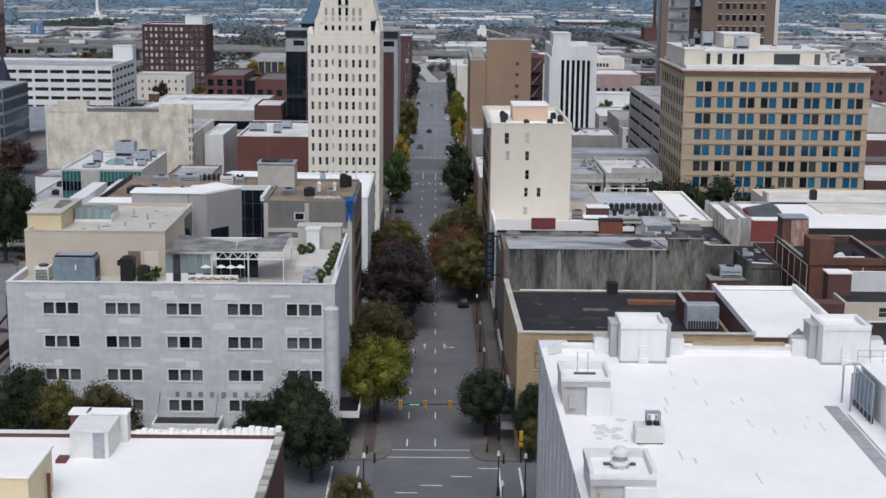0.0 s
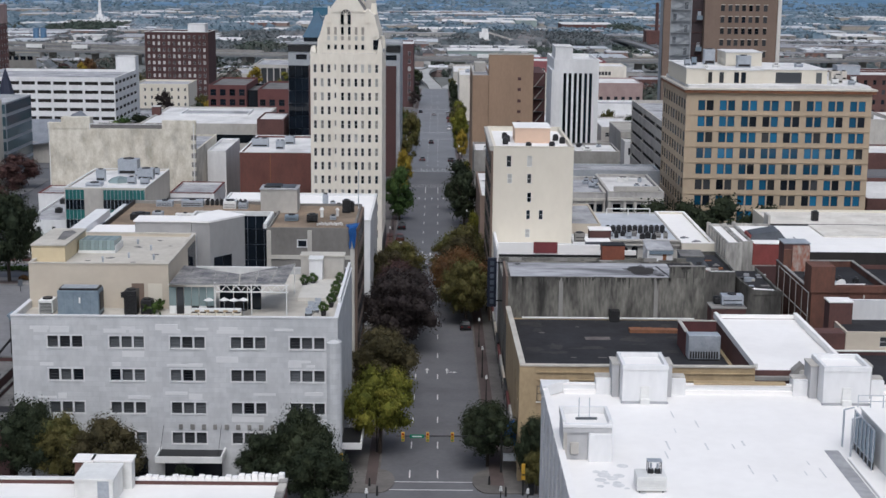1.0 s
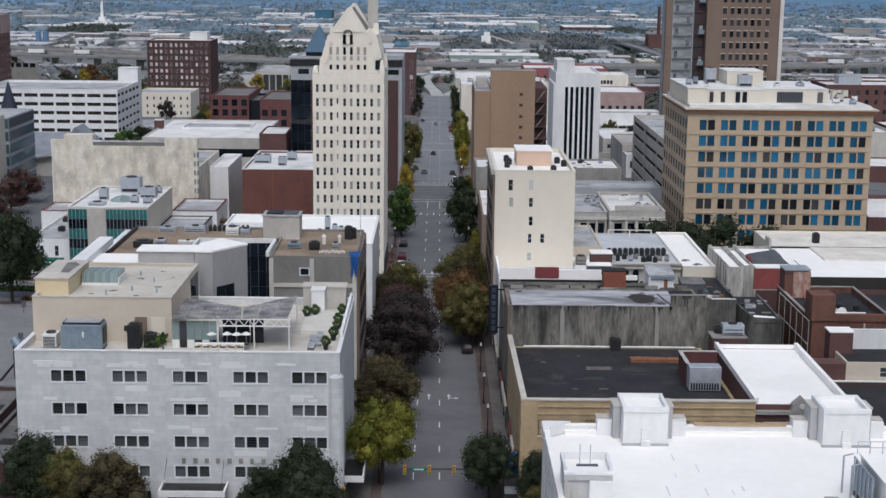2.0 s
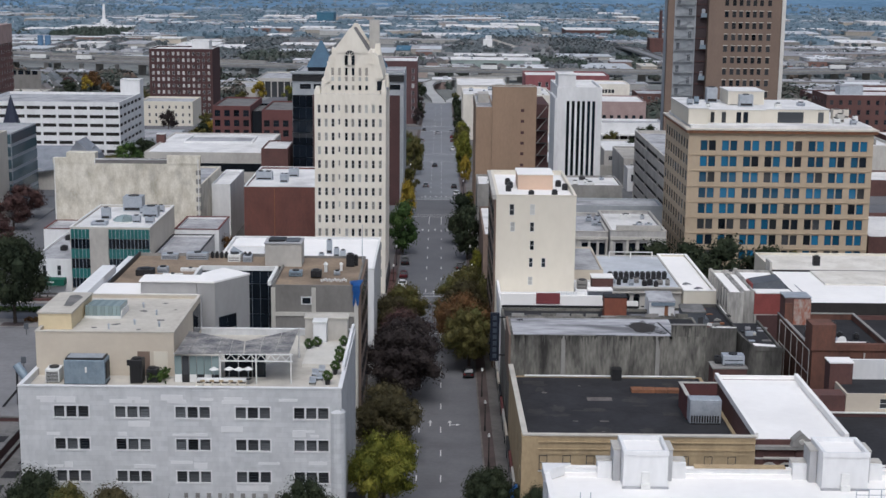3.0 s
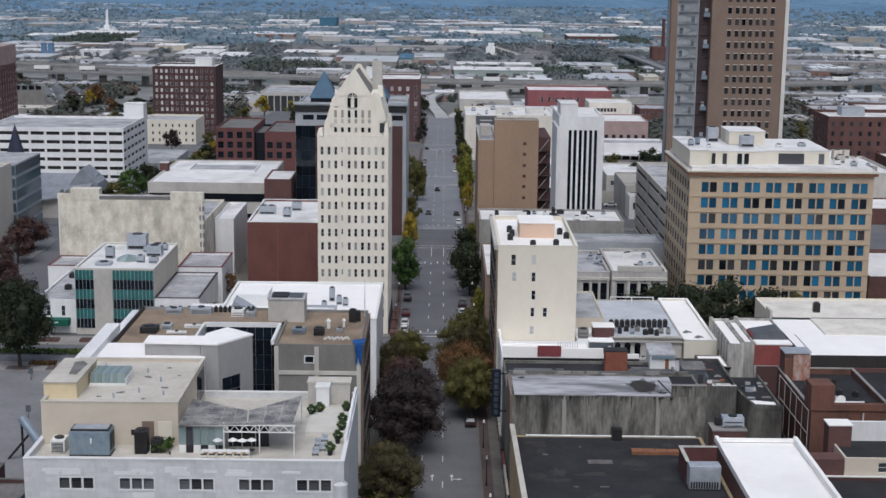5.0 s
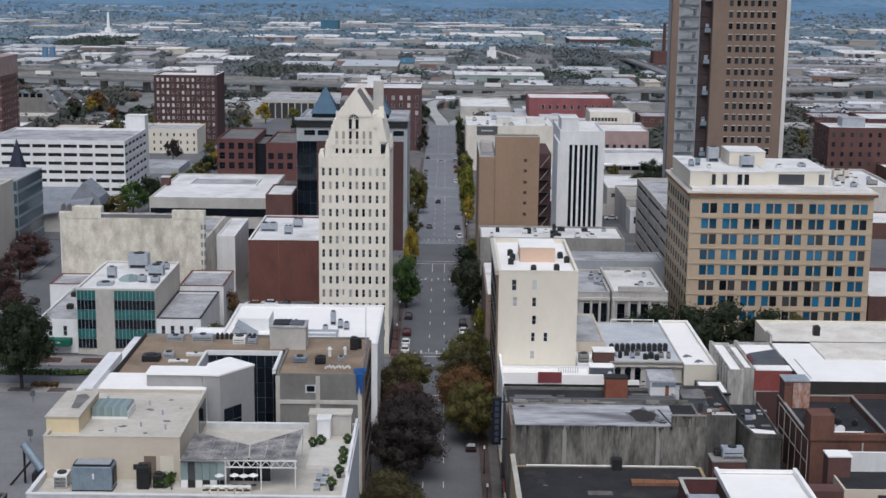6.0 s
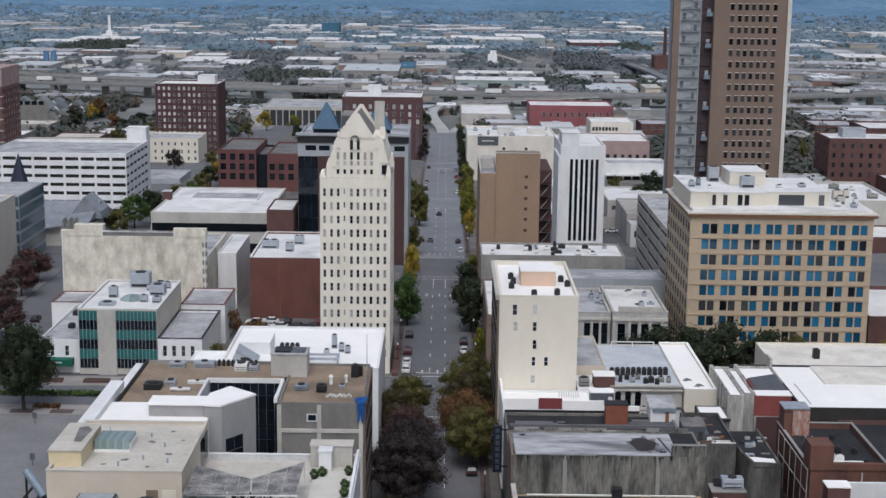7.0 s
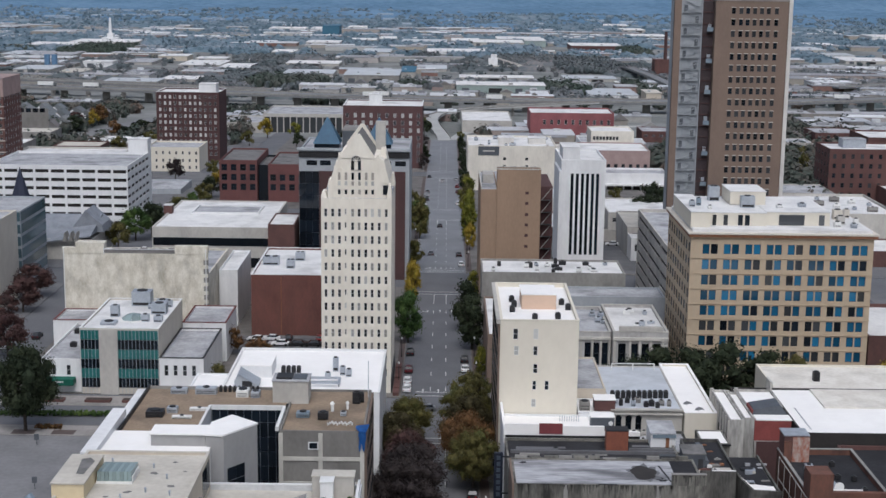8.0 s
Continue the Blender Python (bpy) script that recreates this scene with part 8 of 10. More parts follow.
for k in range(14):
    roof_unit(rngq.uniform(13, 48), rngq.uniform(653, 688), 11.8, rngq.uniform(1, 3), rngq.uniform(1, 2.4), rngq.uniform(0.8, 1.8), rngq.choice((GALV, CONCRETE_LIGHT, BEIGE)), "roof unit on a white block")
ws = building("white_store", "low white store with a long blank front and a dark base", "building", 73.6, 102, 660, 678, -0.6, WHITE_PAINT, GREY_ROOF, base=-12)
part("canopy", box(bmesh.new(), 73.4, 102.2, 656.5, 660, -6.1, -5.4), OLD_WHITE, ws, "long white canopy over the loading bays")
for k in range(7):
    part("loading_bay", box(bmesh.new(), 74.4 + k * 4.0, 77.6 + k * 4.0, 659.85, 659.98, -11.5, -6.3), DARK_AND_SHADE, ws, "dark loading bay")
building("brick_store", "pinkish brick store with a white roof", "building", 64.2, 96.5, 680, 712, 7.2, PINK_BRICK, OLD_WHITE, 0.5, 0.4, {"S": cells(even(9, 1.5, 31, 1.6), [(-1.4, 0.8)])}, 0.2, FRAME_DARK, GLASS_BLACK, base=-12)
building("white_store", "white upper block with a row of green-tinted windows", "building", 71.7, 92.8, 713, 735, 12.6, CREAM_WHITE, OLD_WHITE, 0.5, 0.4, {"S": cells(even(8, 0.8, 13.5, 1.3), [(8.2, 10.0)])}, 0.2, FRAME_DARK, GLASS_DARK, base=-13)
building("white_store", "white boxy store building", "building", 71, 88, 762, 790, 1.5, WHITE_PAINT, GREY_ROOF, base=-14)
rh = building("red_brick_hotel", "red brick building with rows of windows and a white roof", "building", 166, 218, 623, 648, 16.4, RED_BRICK, OLD_WHITE, 0.7, 0.4, {"S": cells(even(13, 1.5, 50.5, 1.5), [(z, z + 2) for z in (-4.6, -0.4, 3.8, 8.0, 12.2)]), "W": cells(even(5, 1.5, 23.5, 1.6), [(z, z + 2) for z in (-4.6, -0.4, 3.8, 8.0, 12.2)])}, 0.15, FRAME_DARK, [GLASS_BLACK, GLASS_DARK], base=-9)
hut("lift_head", "grey plant room on a red brick building", 174, 184, 632, 640, 15.3, 19.5, GALV, GREY_ROOF)
building("grey_flats", "grey block with rows of dark windows and a white roof", "building", 128, 160, 690, 720, 8.5, CONCRETE, OLD_WHITE, openings={"S": cells(even(9, 1, 31, 2.2), [(1.0, 3.0), (4.6, 6.6)])}, depth=0.2, base=-11)
building("grey_store", "grey-walled store with a white roof", "building", 106, 150, 560, 585, 3.0, CONCRETE, OLD_WHITE, base=-6)
building("brick_store", "low red brick store with a white roof", "building", 130, 175, 790, 815, 3.5, RED_BRICK, OLD_WHITE, base=-14)
building("brick_flats", "red brick flats with a white roof", "building", 215, 262, 735, 770, 8.6, RED_BRICK, OLD_WHITE, openings={"S": cells(even(10, 1, 46, 1.6), [(-4, -2), (0, 2), (4, 6)])}, depth=0.15, base=-13)
building("brick_rear_store", "low brick store beside the tan offices", "building", 96, 125, 318, 350, 12, RED_BRICK, OLD_WHITE, base=0)
rs = building("grey_rear_store", "pale grey rear store with a cluttered white roof", "building", 106, 152, 478, 521, 12.7, CONCRETE_LIGHT, OLD_WHITE, base=-2)
for k in range(16):
    roof_unit(110 + k * 2.55, 486 + (k * 13 % 30), 11.8, 1.4 + k % 3, 1.6, 0.9 + 0.4 * (k % 3), (GALV, WHITE_METAL, CONCRETE)[k % 3], "grey roof unit on the rear store")
pink = building("pink_brick_block", "long pinkish-red brick block with a pale roof", "building", 52.7, 105, 905, 940, 1.8, ROSE_BRICK, OLD_WHITE, openings={"S": cells(even(10, 8, 50, 1.8), [(-5.5, -2.5)])}, depth=0.2, base=-18)
lw = building("long_white_shed", "long low shed with a white roof", "building", 10.6, 44, 960, 1025, -9.5, CONCRETE_LIGHT, OLD_WHITE, base=-19)

# ---- trees ----
def leaf_mat(name, cols):
    """Leaves: the tint drifts over the crown, and each leaf differs a little."""
    m = patch_mat(name, cols, 1.1, 6.0, 0.75)
    n, l = m.node_tree.nodes, m.node_tree.links
    b = n["Principled BSDF"]
    old = b.inputs["Base Color"].links[0].from_socket
    geo = n.new("ShaderNodeNewGeometry")
    r = n.new("ShaderNodeMapRange")
    r.inputs[3].default_value, r.inputs[4].default_value = 0.7, 1.3
    l.new(geo.outputs["Random Per Island"], r.inputs[0])
    h = n.new("ShaderNodeHueSaturation")
    l.new(r.outputs[0], h.inputs["Value"])
    l.new(old, h.inputs["Color"])
    l.new(h.outputs[0], b.inputs["Base Color"])
    return m


LEAVES = {
    "green": leaf_mat("green_leaves", ((0.03, 0.055, 0.02), (0.05, 0.085, 0.025), (0.075, 0.11, 0.03))),
    "dark": leaf_mat("dark_leaves", ((0.016, 0.023, 0.014), (0.026, 0.034, 0.019), (0.042, 0.05, 0.027))),
    "lime": leaf_mat("yellow_green_leaves", ((0.055, 0.065, 0.014), (0.115, 0.12, 0.02), (0.18, 0.165, 0.03))),
    "yellow": leaf_mat("yellow_autumn_leaves", ((0.16, 0.11, 0.02), (0.28, 0.2, 0.03), (0.2, 0.17, 0.03))),
    "olive": leaf_mat("olive_leaves", ((0.06, 0.058, 0.024), (0.1, 0.088, 0.03), (0.078, 0.085, 0.03))),
    "rust": leaf_mat("rusty_autumn_leaves", ((0.085, 0.05, 0.026), (0.13, 0.068, 0.03), (0.08, 0.062, 0.03))),
    "brown": leaf_mat("brown_olive_leaves", ((0.035, 0.032, 0.018), (0.06, 0.052, 0.026), (0.082, 0.068, 0.034))),
    "maroon": leaf_mat("maroon_leaves", ((0.05, 0.028, 0.028), (0.075, 0.042, 0.038), (0.045, 0.034, 0.032))),
    "umber": leaf_mat("dark_brown_leaves", ((0.026, 0.021, 0.022), (0.038, 0.031, 0.03), (0.046, 0.036, 0.032))),
}


def leaf_cloud(seed, blobs, leaves, size, spread=1.0, low=0.32):
    """Leaf cards gathered in clumps round an uneven crown of height and radius 1."""
    r = random.Random(seed)
    verts, faces = [], []
    cents = []
    for k in range(blobs):
        a, h = r.uniform(0, math.tau), r.uniform(low, 0.98)
        rad = (math.sin(math.pi * min(1, max(0.0, (h - low + 0.1) / (1.12 - low)))) ** 0.7) * 0.5 * spread * r.uniform(0.35, 1.0)
        cents.append((Vector((rad * math.cos(a), rad * math.sin(a), h)), r.uniform(0.09, 0.2)))
    for c, br in cents:
        i = len(verts)
        for ring, up in ((0.42, -0.35), (0.5, 0.12)):
            verts += [c + Vector((ring * br * math.cos(a) * r.uniform(0.8, 1.1), ring * br * math.sin(a) * r.uniform(0.8, 1.1), up * br)) for a in (math.tau * q / 6 for q in range(6))]
        verts += [c - Vector((0, 0, 0.55 * br)), c + Vector((0, 0, 0.52 * br))]
        faces += [(i + q, i + (q + 1) % 6, i + 6 + (q + 1) % 6, i + 6 + q) for q in range(6)]
        faces += [(i + 12, i + (q + 1) % 6, i + q) for q in range(6)] + [(i + 6 + q, i + 6 + (q + 1) % 6, i + 13) for q in range(6)]
        for _ in range(leaves):
            d = Vector((r.gauss(0, 1), r.gauss(0, 1), r.gauss(0, 0.8))).normalized()
            p = c + d * br * r.uniform(0.45, 1.12)
            n = (d + Vector((r.uniform(-0.5, 0.5), r.uniform(-0.5, 0.5), r.uniform(-0.2, 0.6)))).normalized()
            s = n.orthogonal().normalized()
            t = n.cross(s)
            a = r.uniform(0, math.tau)
            s, t = s * math.cos(a) + t * math.sin(a), t * math.cos(a) - s * math.sin(a)
            w = size * r.uniform(0.6, 1.3)
            i = len(verts)
            verts += [p - s * w, p - t * w * 0.6, p + s * w, p + t * w * 0.6]
            faces.append((i, i + 1, i + 2, i + 3))
    me = bpy.data.meshes.new("crown")
    me.from_pydata([tuple(v) for v in verts], [], faces)
    me.materials.append(LEAVES["green"])
    return me


def trunk_mesh(seed):
    r = random.Random(seed)
    bm = bmesh.new()
    rod(bm, (0, 0, -0.02), (0.01, 0, 0.34), 0.03, 0.02, 8)
    for k in range(7):
        a = math.tau * k / 7 + r.uniform(-0.3, 0.3)
        b = Vector((0.3 * math.cos(a), 0.3 * math.sin(a), r.uniform(0.55, 0.85)))
        rod(bm, (0.01, 0, 0.27 + 0.01 * k), b, 0.012, 0.004, 5)
        rod(bm, b * 0.6 + Vector((0, 0, 0.12)), b * 0.6 + Vector((0.1 * math.cos(a + 1), 0.1 * math.sin(a + 1), 0.32)), 0.006, 0.002, 4)
    return mesh_of("trunk", bm, BARK)


CROWNS = [leaf_cloud(s, 40, 90, 0.028) for s in range(5)] + [leaf_cloud(20 + s, 36, 90, 0.028, 0.72, 0.2) for s in range(2)] + [leaf_cloud(40 + s, 16, 60, 0.05) for s in range(2)] + [leaf_cloud(60 + s, 66, 250, 0.0165) for s in range(4)]
TRUNKS = [trunk_mesh(s) for s in range(3)]
TREE_WORDS = {"green": "green street tree", "dark": "dark green street tree", "lime": "yellow-green street tree", "yellow": "golden autumn street tree", "olive": "olive street tree turning brown",
              "rust": "rust-brown autumn street tree", "maroon": "maroon-leaved tree", "brown": "olive-brown street tree", "umber": "dark brown autumn tree"}


def tree(x, y, h, w, kind, seed, low=0):
    th = thing("tree", TREE_WORDS[kind] + " with a loose crown", "tree", x, y, g(y) + 0.1, "street trees")
    m = Matrix.Translation((0, 0, 0)) @ Matrix.Rotation(seed * 1.7, 4, "Z") @ Matrix.Diagonal((w, w, h, 1))
    for name, me in (("trunk", TRUNKS[seed % 3]), ("crown", CROWNS[7 + seed % 2 if y > 560 else 9 + seed % 4 if y < 290 else seed % 5 if not low else 5 + seed % 2])):
        ob = new(name, me)
        ob.parent = th
        ob.matrix_basis = m
        if name == "crown":
            ob.material_slots[0].link = "OBJECT"
            ob.material_slots[0].material = LEAVES[kind]
    return th


TREES = [(-6.9, 175.5, 10.8, 9.4, "lime"), (-7.4, 199, 9.6, 9.8, "brown"), (-7.4, 207, 9.2, 9.2, "brown"), (-6.4, 228, 12.0, 13.0, "umber"), (-5.6, 238, 11.6, 12.5, "umber"), (-6.6, 249, 10.5, 10.0, "maroon")]
TREES += [(-8.4, 262, 10.0, 9.6, "brown"), (-6.8, 271, 9.8, 9.6, "olive"), (6.6, 170.5, 7.8, 7.6, "dark"), (11.6, 163, 8.0, 4.4, "dark"), (12.0, 160.6, 5.0, 3.4, "olive")]
TREES += [(5.4, 248, 10.8, 9.6, "olive"), (4.8, 257, 11.4, 10.6, "rust"), (4.6, 267, 11.4, 10.0, "brown"), (3.9, 279.5, 10.0, 9.6, "olive"), (5.8, 291, 9.6, 8.0, "olive"), (8.6, 278, 8.5, 4.0, "olive")]
TREES += [(6.8, 346, 12.5, 10.0, "dark"), (5.8, 364, 12.5, 10.5, "dark"), (8.6, 322, 7.0, 4.4, "lime"), (-9.0, 352, 12.5, 9.6, "green"), (-10.6, 364, 9.0, 5.0, "green"), (-9.0, 396, 11.0, 6.0, "yellow"), (-9.2, 408, 9.0, 5.6, "yellow")]
TREES += [(-9.4, 444, 8.4, 6.0, "olive"), (-9.0, 505, 12.5, 9.5, "olive"), (-10.0, 517, 11.5, 8.0, "green"), (8.2, 500, 12.5, 7.6, "lime"), (8.0, 530, 12.0, 7.6, "lime"), (8.4, 480, 9.0, 5.0, "yellow"), (8.4, 402, 7.5, 5.0, "lime")]
TREES += [(-47.0, 161.8, 9.8, 8.4, "dark"), (-43.6, 160.8, 8.6, 7.0, "olive"), (-37.8, 160.2, 8.2, 9.0, "brown"), (-20.0, 160.4, 6.6, 6.6, "dark"), (-15.2, 158.6, 10.2, 7.6, "dark"), (-13.4, 153.2, 8.4, 8.2, "dark"), (-28.8, 158.6, 3.6, 3.2, "dark")]
TREES += [(-8.2, 140, 5.2, 4.6, "olive"), (-84.0, 279.0, 16.8, 13.0, "dark"), (-104, 334, 10.0, 10, "maroon")]
TREES += [(52.6, 297, 13.6, 14, "dark"), (60, 299, 14.2, 15, "dark"), (68.5, 298, 12.6, 14, "dark"), (46, 296, 13.6, 14, "dark"), (40.5, 294.5, 12.2, 12, "dark"), (36, 295, 10.4, 9, "dark"), (76, 303, 10.5, 9, "olive"), (96, 303, 9.5, 8, "yellow"), (100, 300, 8.5, 7, "olive"), (110, 310, 11, 10, "dark"), (118, 322, 12, 10, "dark")]
TREES += [(-115, 395, 9, 11, "maroon"), (-113, 378, 9, 10, "maroon"), (-114, 362, 8, 8, "maroon"), (-107, 492, 11, 11, "green"), (-103, 500, 12, 10, "dark"), (-108, 470, 9, 9, "olive")]
TREES += [(-52.0, 338, 7, 7, "rust"), (-48.5, 300, 8, 6, "olive"), (-44.0, 330, 6, 6, "rust"), (84, 578, 12, 13, "dark"), (94, 585, 12, 12, "dark"), (70, 590, 9, 7, "olive"), (96, 480, 8, 8, "olive")]
TREES += [(-12.0, 548, 11, 8.5, "olive"), (-12.2, 738, 8, 7, "umber"), (-12.0, 770, 9, 8, "dark"), (-12.4, 790, 8, 7, "dark"), (-13.0, 846, 8, 8, "umber"), (-14.0, 935, 10, 10, "dark"), (-15, 960, 9, 9, "olive")]
TREES += [(9.0, y, h, w, k) for y, h, w, k in ((556, 11, 7, "lime"), (578, 11, 7.5, "olive"), (600, 11.5, 7.5, "lime"), (622, 10, 7, "olive"), (640, 9.5, 6.5, "dark"), (668, 8.5, 6, "dark"), (700, 9.5, 6.5, "dark"), (728, 9, 6.5, "dark"), (760, 8, 6, "dark"), (798, 9, 6, "dark"), (838, 8.5, 6, "dark"), (872, 8, 6, "olive"))]
TREES += [(-100, 562, 8, 9, "green"), (-99, 586, 9, 9, "olive"), (-100, 612, 9, 10, "dark"), (-101, 640, 8, 8, "yellow"), (-98, 668, 9, 9, "olive"), (-112, 690, 8, 8, "olive"), (-68, 665, 9, 10, "dark"), (-56, 690, 8, 9, "olive"), (-84, 700, 9, 10, "umber"), (-100, 705, 8, 9, "dark"), (-96, 525, 10, 10, "dark"), (-100, 540, 9, 10, "olive")]
for i, (x, y, h, w, k) in enumerate(TREES):
    tree(x, y, h, w, k, i, h > 12 or k in ("yellow", "lime") and i > 5)

# ---- cars ----
PAINT = {n: mat(n + "_car_paint", c, tuple(k * 0.85 for k in c), 0.3, 2, 0.5, bump=0, spec=0.6) for n, c in (("black", (0.02, 0.02, 0.022)), ("white", (0.75, 0.75, 0.75)), ("silver", (0.4, 0.41, 0.42)), ("red", (0.2, 0.02, 0.02)), ("maroon", (0.1, 0.02, 0.025)), ("grey", (0.12, 0.125, 0.13)))}
RUBBER = mat("tyre_rubber", (0.02, 0.02, 0.02), None, 0.9, 1, 0.2)
TAIL = mat("tail_lamp", (0.3, 0.01, 0.01), None, 0.3, 1, 0.2, bump=0)


def car(paint):
    """A parked car at the origin, nose along +y."""
    th = thing("car", paint + " parked car with dark windows", "car", 0, 0, 0, "parked cars")
    bm = bmesh.new()
    prof = [(-2.25, 0.3), (2.25, 0.3), (2.3, 0.62), (2.1, 0.86), (1.05, 0.95), (-1.9, 0.98), (-2.28, 0.85)]
    a = [bm.verts.new((-0.9, y, z)) for y, z in prof]
    b = [bm.verts.new((0.9, y, z)) for y, z in prof]
    bm.faces.new(a)
    bm.faces.new(b[::-1])
    for i in range(len(prof)):
        j = (i + 1) % len(prof)
        bm.faces.new((a[i], b[i], b[j], a[j]))
    bmesh.ops.bevel(bm, geom=bm.edges[:], offset=0.07, segments=2, affect="EDGES")
    body = part("body", bm, PAINT[paint], th)
    bm = bmesh.new()
    low = [(-0.82, -1.75), (0.82, -1.75), (0.82, 1.0), (-0.82, 1.0)]
    up = [(-0.64, -1.25), (0.64, -1.25), (0.64, 0.3), (-0.64, 0.3)]
    a = [bm.verts.new((x, y, 0.95)) for x, y in low]
    b = [bm.verts.new((x, y, 1.44)) for x, y in up]
    bm.faces.new(b)
    for i in range(4):
        j = (i + 1) % 4
        bm.faces.new((a[i], a[j], b[j], b[i]))
    part("glasshouse", bm, GLASS_BLACK, th)
    part("car_roof", soft(box(bmesh.new(), -0.64, 0.64, -1.27, 0.32, 1.42, 1.5), 0.03), PAINT[paint], th)
    for x in (-0.86, 0.86):
        for y in (-1.4, 1.4):
            part("wheel", rod(bmesh.new(), (x - 0.1, y, 0.33), (x + 0.1, y, 0.33), 0.33, 0.33, 12), RUBBER, th)
        part("tail_light", box(bmesh.new(), x * 0.72 - 0.16, x * 0.72 + 0.16, -2.3, -2.2, 0.66, 0.82), TAIL, th)
    return th


CARS = {}
CARS["black"] = [(-8.2, 341, 0), (4.9, 335, 0), (-8.1, 300, 90), (-2.0, 534, 0), (-8.0, 612, 0), (-8.0, 575, 0), (-7.9, 700, 0), (5.2, 372, 0), (4.6, 468, 0), (-92.6, 386, 0), (-51, 349, 10), (-39, 352, 0), (5.3, 246, 0), (-102, 352, 0)]
CARS["maroon"] = [(-8.2, 326, 0), (-95, 309, 0), (-100, 380, 0), (5.4, 640, 0)]
CARS["white"] = [(-8.2, 316.5, 0), (-8.2, 310.5, 0), (4.9, 327, 0), (5.2, 449, 0), (-8.0, 588, 0), (-94, 392, 0), (-47, 351, 80), (-43.4, 352, 85), (-107, 342, 0), (86, 440, 90), (-99.5, 470, 20), (5.2, 600, 0), (-99.5, 318, 0)]
CARS["silver"] = [(-1.4, 683, 0), (-8.0, 627, 0), (5.2, 690, 0), (-88, 240, 90), (-110, 430, 0), (112, 460, 0), (-100.5, 410, 0)]
CARS["grey"] = [(-4.6, 470, 0), (-8.0, 640, 0), (-86, 200, 90), (-87, 206, 90), (-70, 190, 90), (113, 500, 0), (-3.9, 296, 95)]
CARS["red"] = [(-31.2, 352, 0), (5.3, 660, 0), (112, 540, 0)]
CARS["white"] += [(58, 494, 88), (-98.6, 392, 0), (-40.5, 347, 90)]
CARS["black"] += [(-98.6, 372, 0), (-98.6, 381, 0), (-36.5, 347, 90), (-32.5, 347, 90)]
CARS["silver"] += [(-98.6, 402, 0), (-45, 347, 90)]
for paint_name, spots in CARS.items():
    proto = None
    for x, y, turn in spots:
        m = pose(x, y, g(y) + (0.02 if abs(x) < 10 or abs(abs(x) - 104) < 9 or y > 405 and y < 436 else 0.17), 0, 0, turn)
        if proto is None:
            proto = car(paint_name)
            proto.matrix_basis = m
        else:
            copy_thing(proto, m)

# ---- street furniture ----
AMBER = mat("yellow_signal_case", (0.55, 0.33, 0.04), None, 0.5, 1, 0.3, bump=0)
SIGN_GREEN = mat("green_sign_sheet", (0.0, 0.17, 0.09), None, 0.4, 1, 0.3, bump=0)
sig = thing("traffic_signal", "mast arm traffic signal over the avenue with three heads", "traffic signal", 8.2, 168, g(168))
part("pole", rod(bmesh.new(), (8.2, 168, g(168)), (8.2, 168, 7.4), 0.16, 0.11), DARK_METAL, sig)
part("arm", rod(bmesh.new(), (8.2, 168, 6.6), (-4.6, 168, 6.5), 0.1, 0.06), DARK_METAL, sig)
for x in (-3.8, -0.8, 2.2):
    head = part("signal_head", soft(box(bmesh.new(), x - 0.19, x + 0.19, 167.7, 168.0, 5.9, 7.05), 0.03), AMBER, sig)
    for k, c in enumerate(((0.25, 0.02, 0.01), (0.25, 0.15, 0.02), (0.03, 0.16, 0.06))):
        part("lens", rod(bmesh.new(), (x, 167.72, 6.84 - 0.36 * k), (x, 167.66, 6.84 - 0.36 * k), 0.13, 0.13, 10), mat("signal_lens", c, None, 0.3, 1, 0.3, bump=0), head)
plate = part("street_sign", box(bmesh.new(), -2.95, -1.25, 167.85, 167.9, 6.3, 6.75), SIGN_GREEN, sig, "green street name plate")
part("letter_bar", box(bmesh.new(), -2.7, -1.5, 167.83, 167.852, 6.45, 6.6), LINE, plate)
for x, y in ((-11.0, 163.2), (10.4, 160.2)):
    th = thing("pedestrian_signal", "yellow traffic signal on a short dark post", "traffic signal", x, y, g(y))
    part("post", rod(bmesh.new(), (x, y, g(y)), (x, y, g(y) + 3.6), 0.09), DARK_METAL, th)
    part("signal_head", soft(box(bmesh.new(), x - 0.22, x + 0.22, y - 0.25, y + 0.1, g(y) + 2.7, g(y) + 3.9), 0.03), AMBER, th)
    part("walk_box", soft(box(bmesh.new(), x - 0.24, x + 0.24, y - 0.25, y + 0.1, g(y) + 2.0, g(y) + 2.5), 0.03), AMBER, th)
    part("cabinet", soft(box(bmesh.new(), x + 0.6, x + 1.3, y, y + 0.5, g(y), g(y) + 1.5), 0.03), DARK_METAL, th)


def lamp(x, y):
    th = thing("street_lamp", "dark metal street lamp with a globe head", "street lamp", x, y, g(y), "street lamps")
    part("pole", rod(bmesh.new(), (x, y, g(y) - 0.05), (x, y, g(y) + 4.6), 0.1, 0.06), DARK_METAL, th)
    part("base", rod(bmesh.new(), (x, y, g(y) - 0.05), (x, y, g(y) + 0.9), 0.2, 0.12), DARK_METAL, th)
    part("globe", rod(bmesh.new(), (x, y, g(y) + 4.6), (x, y, g(y) + 5.1), 0.2, 0.12, 10), WHITE_METAL, th)


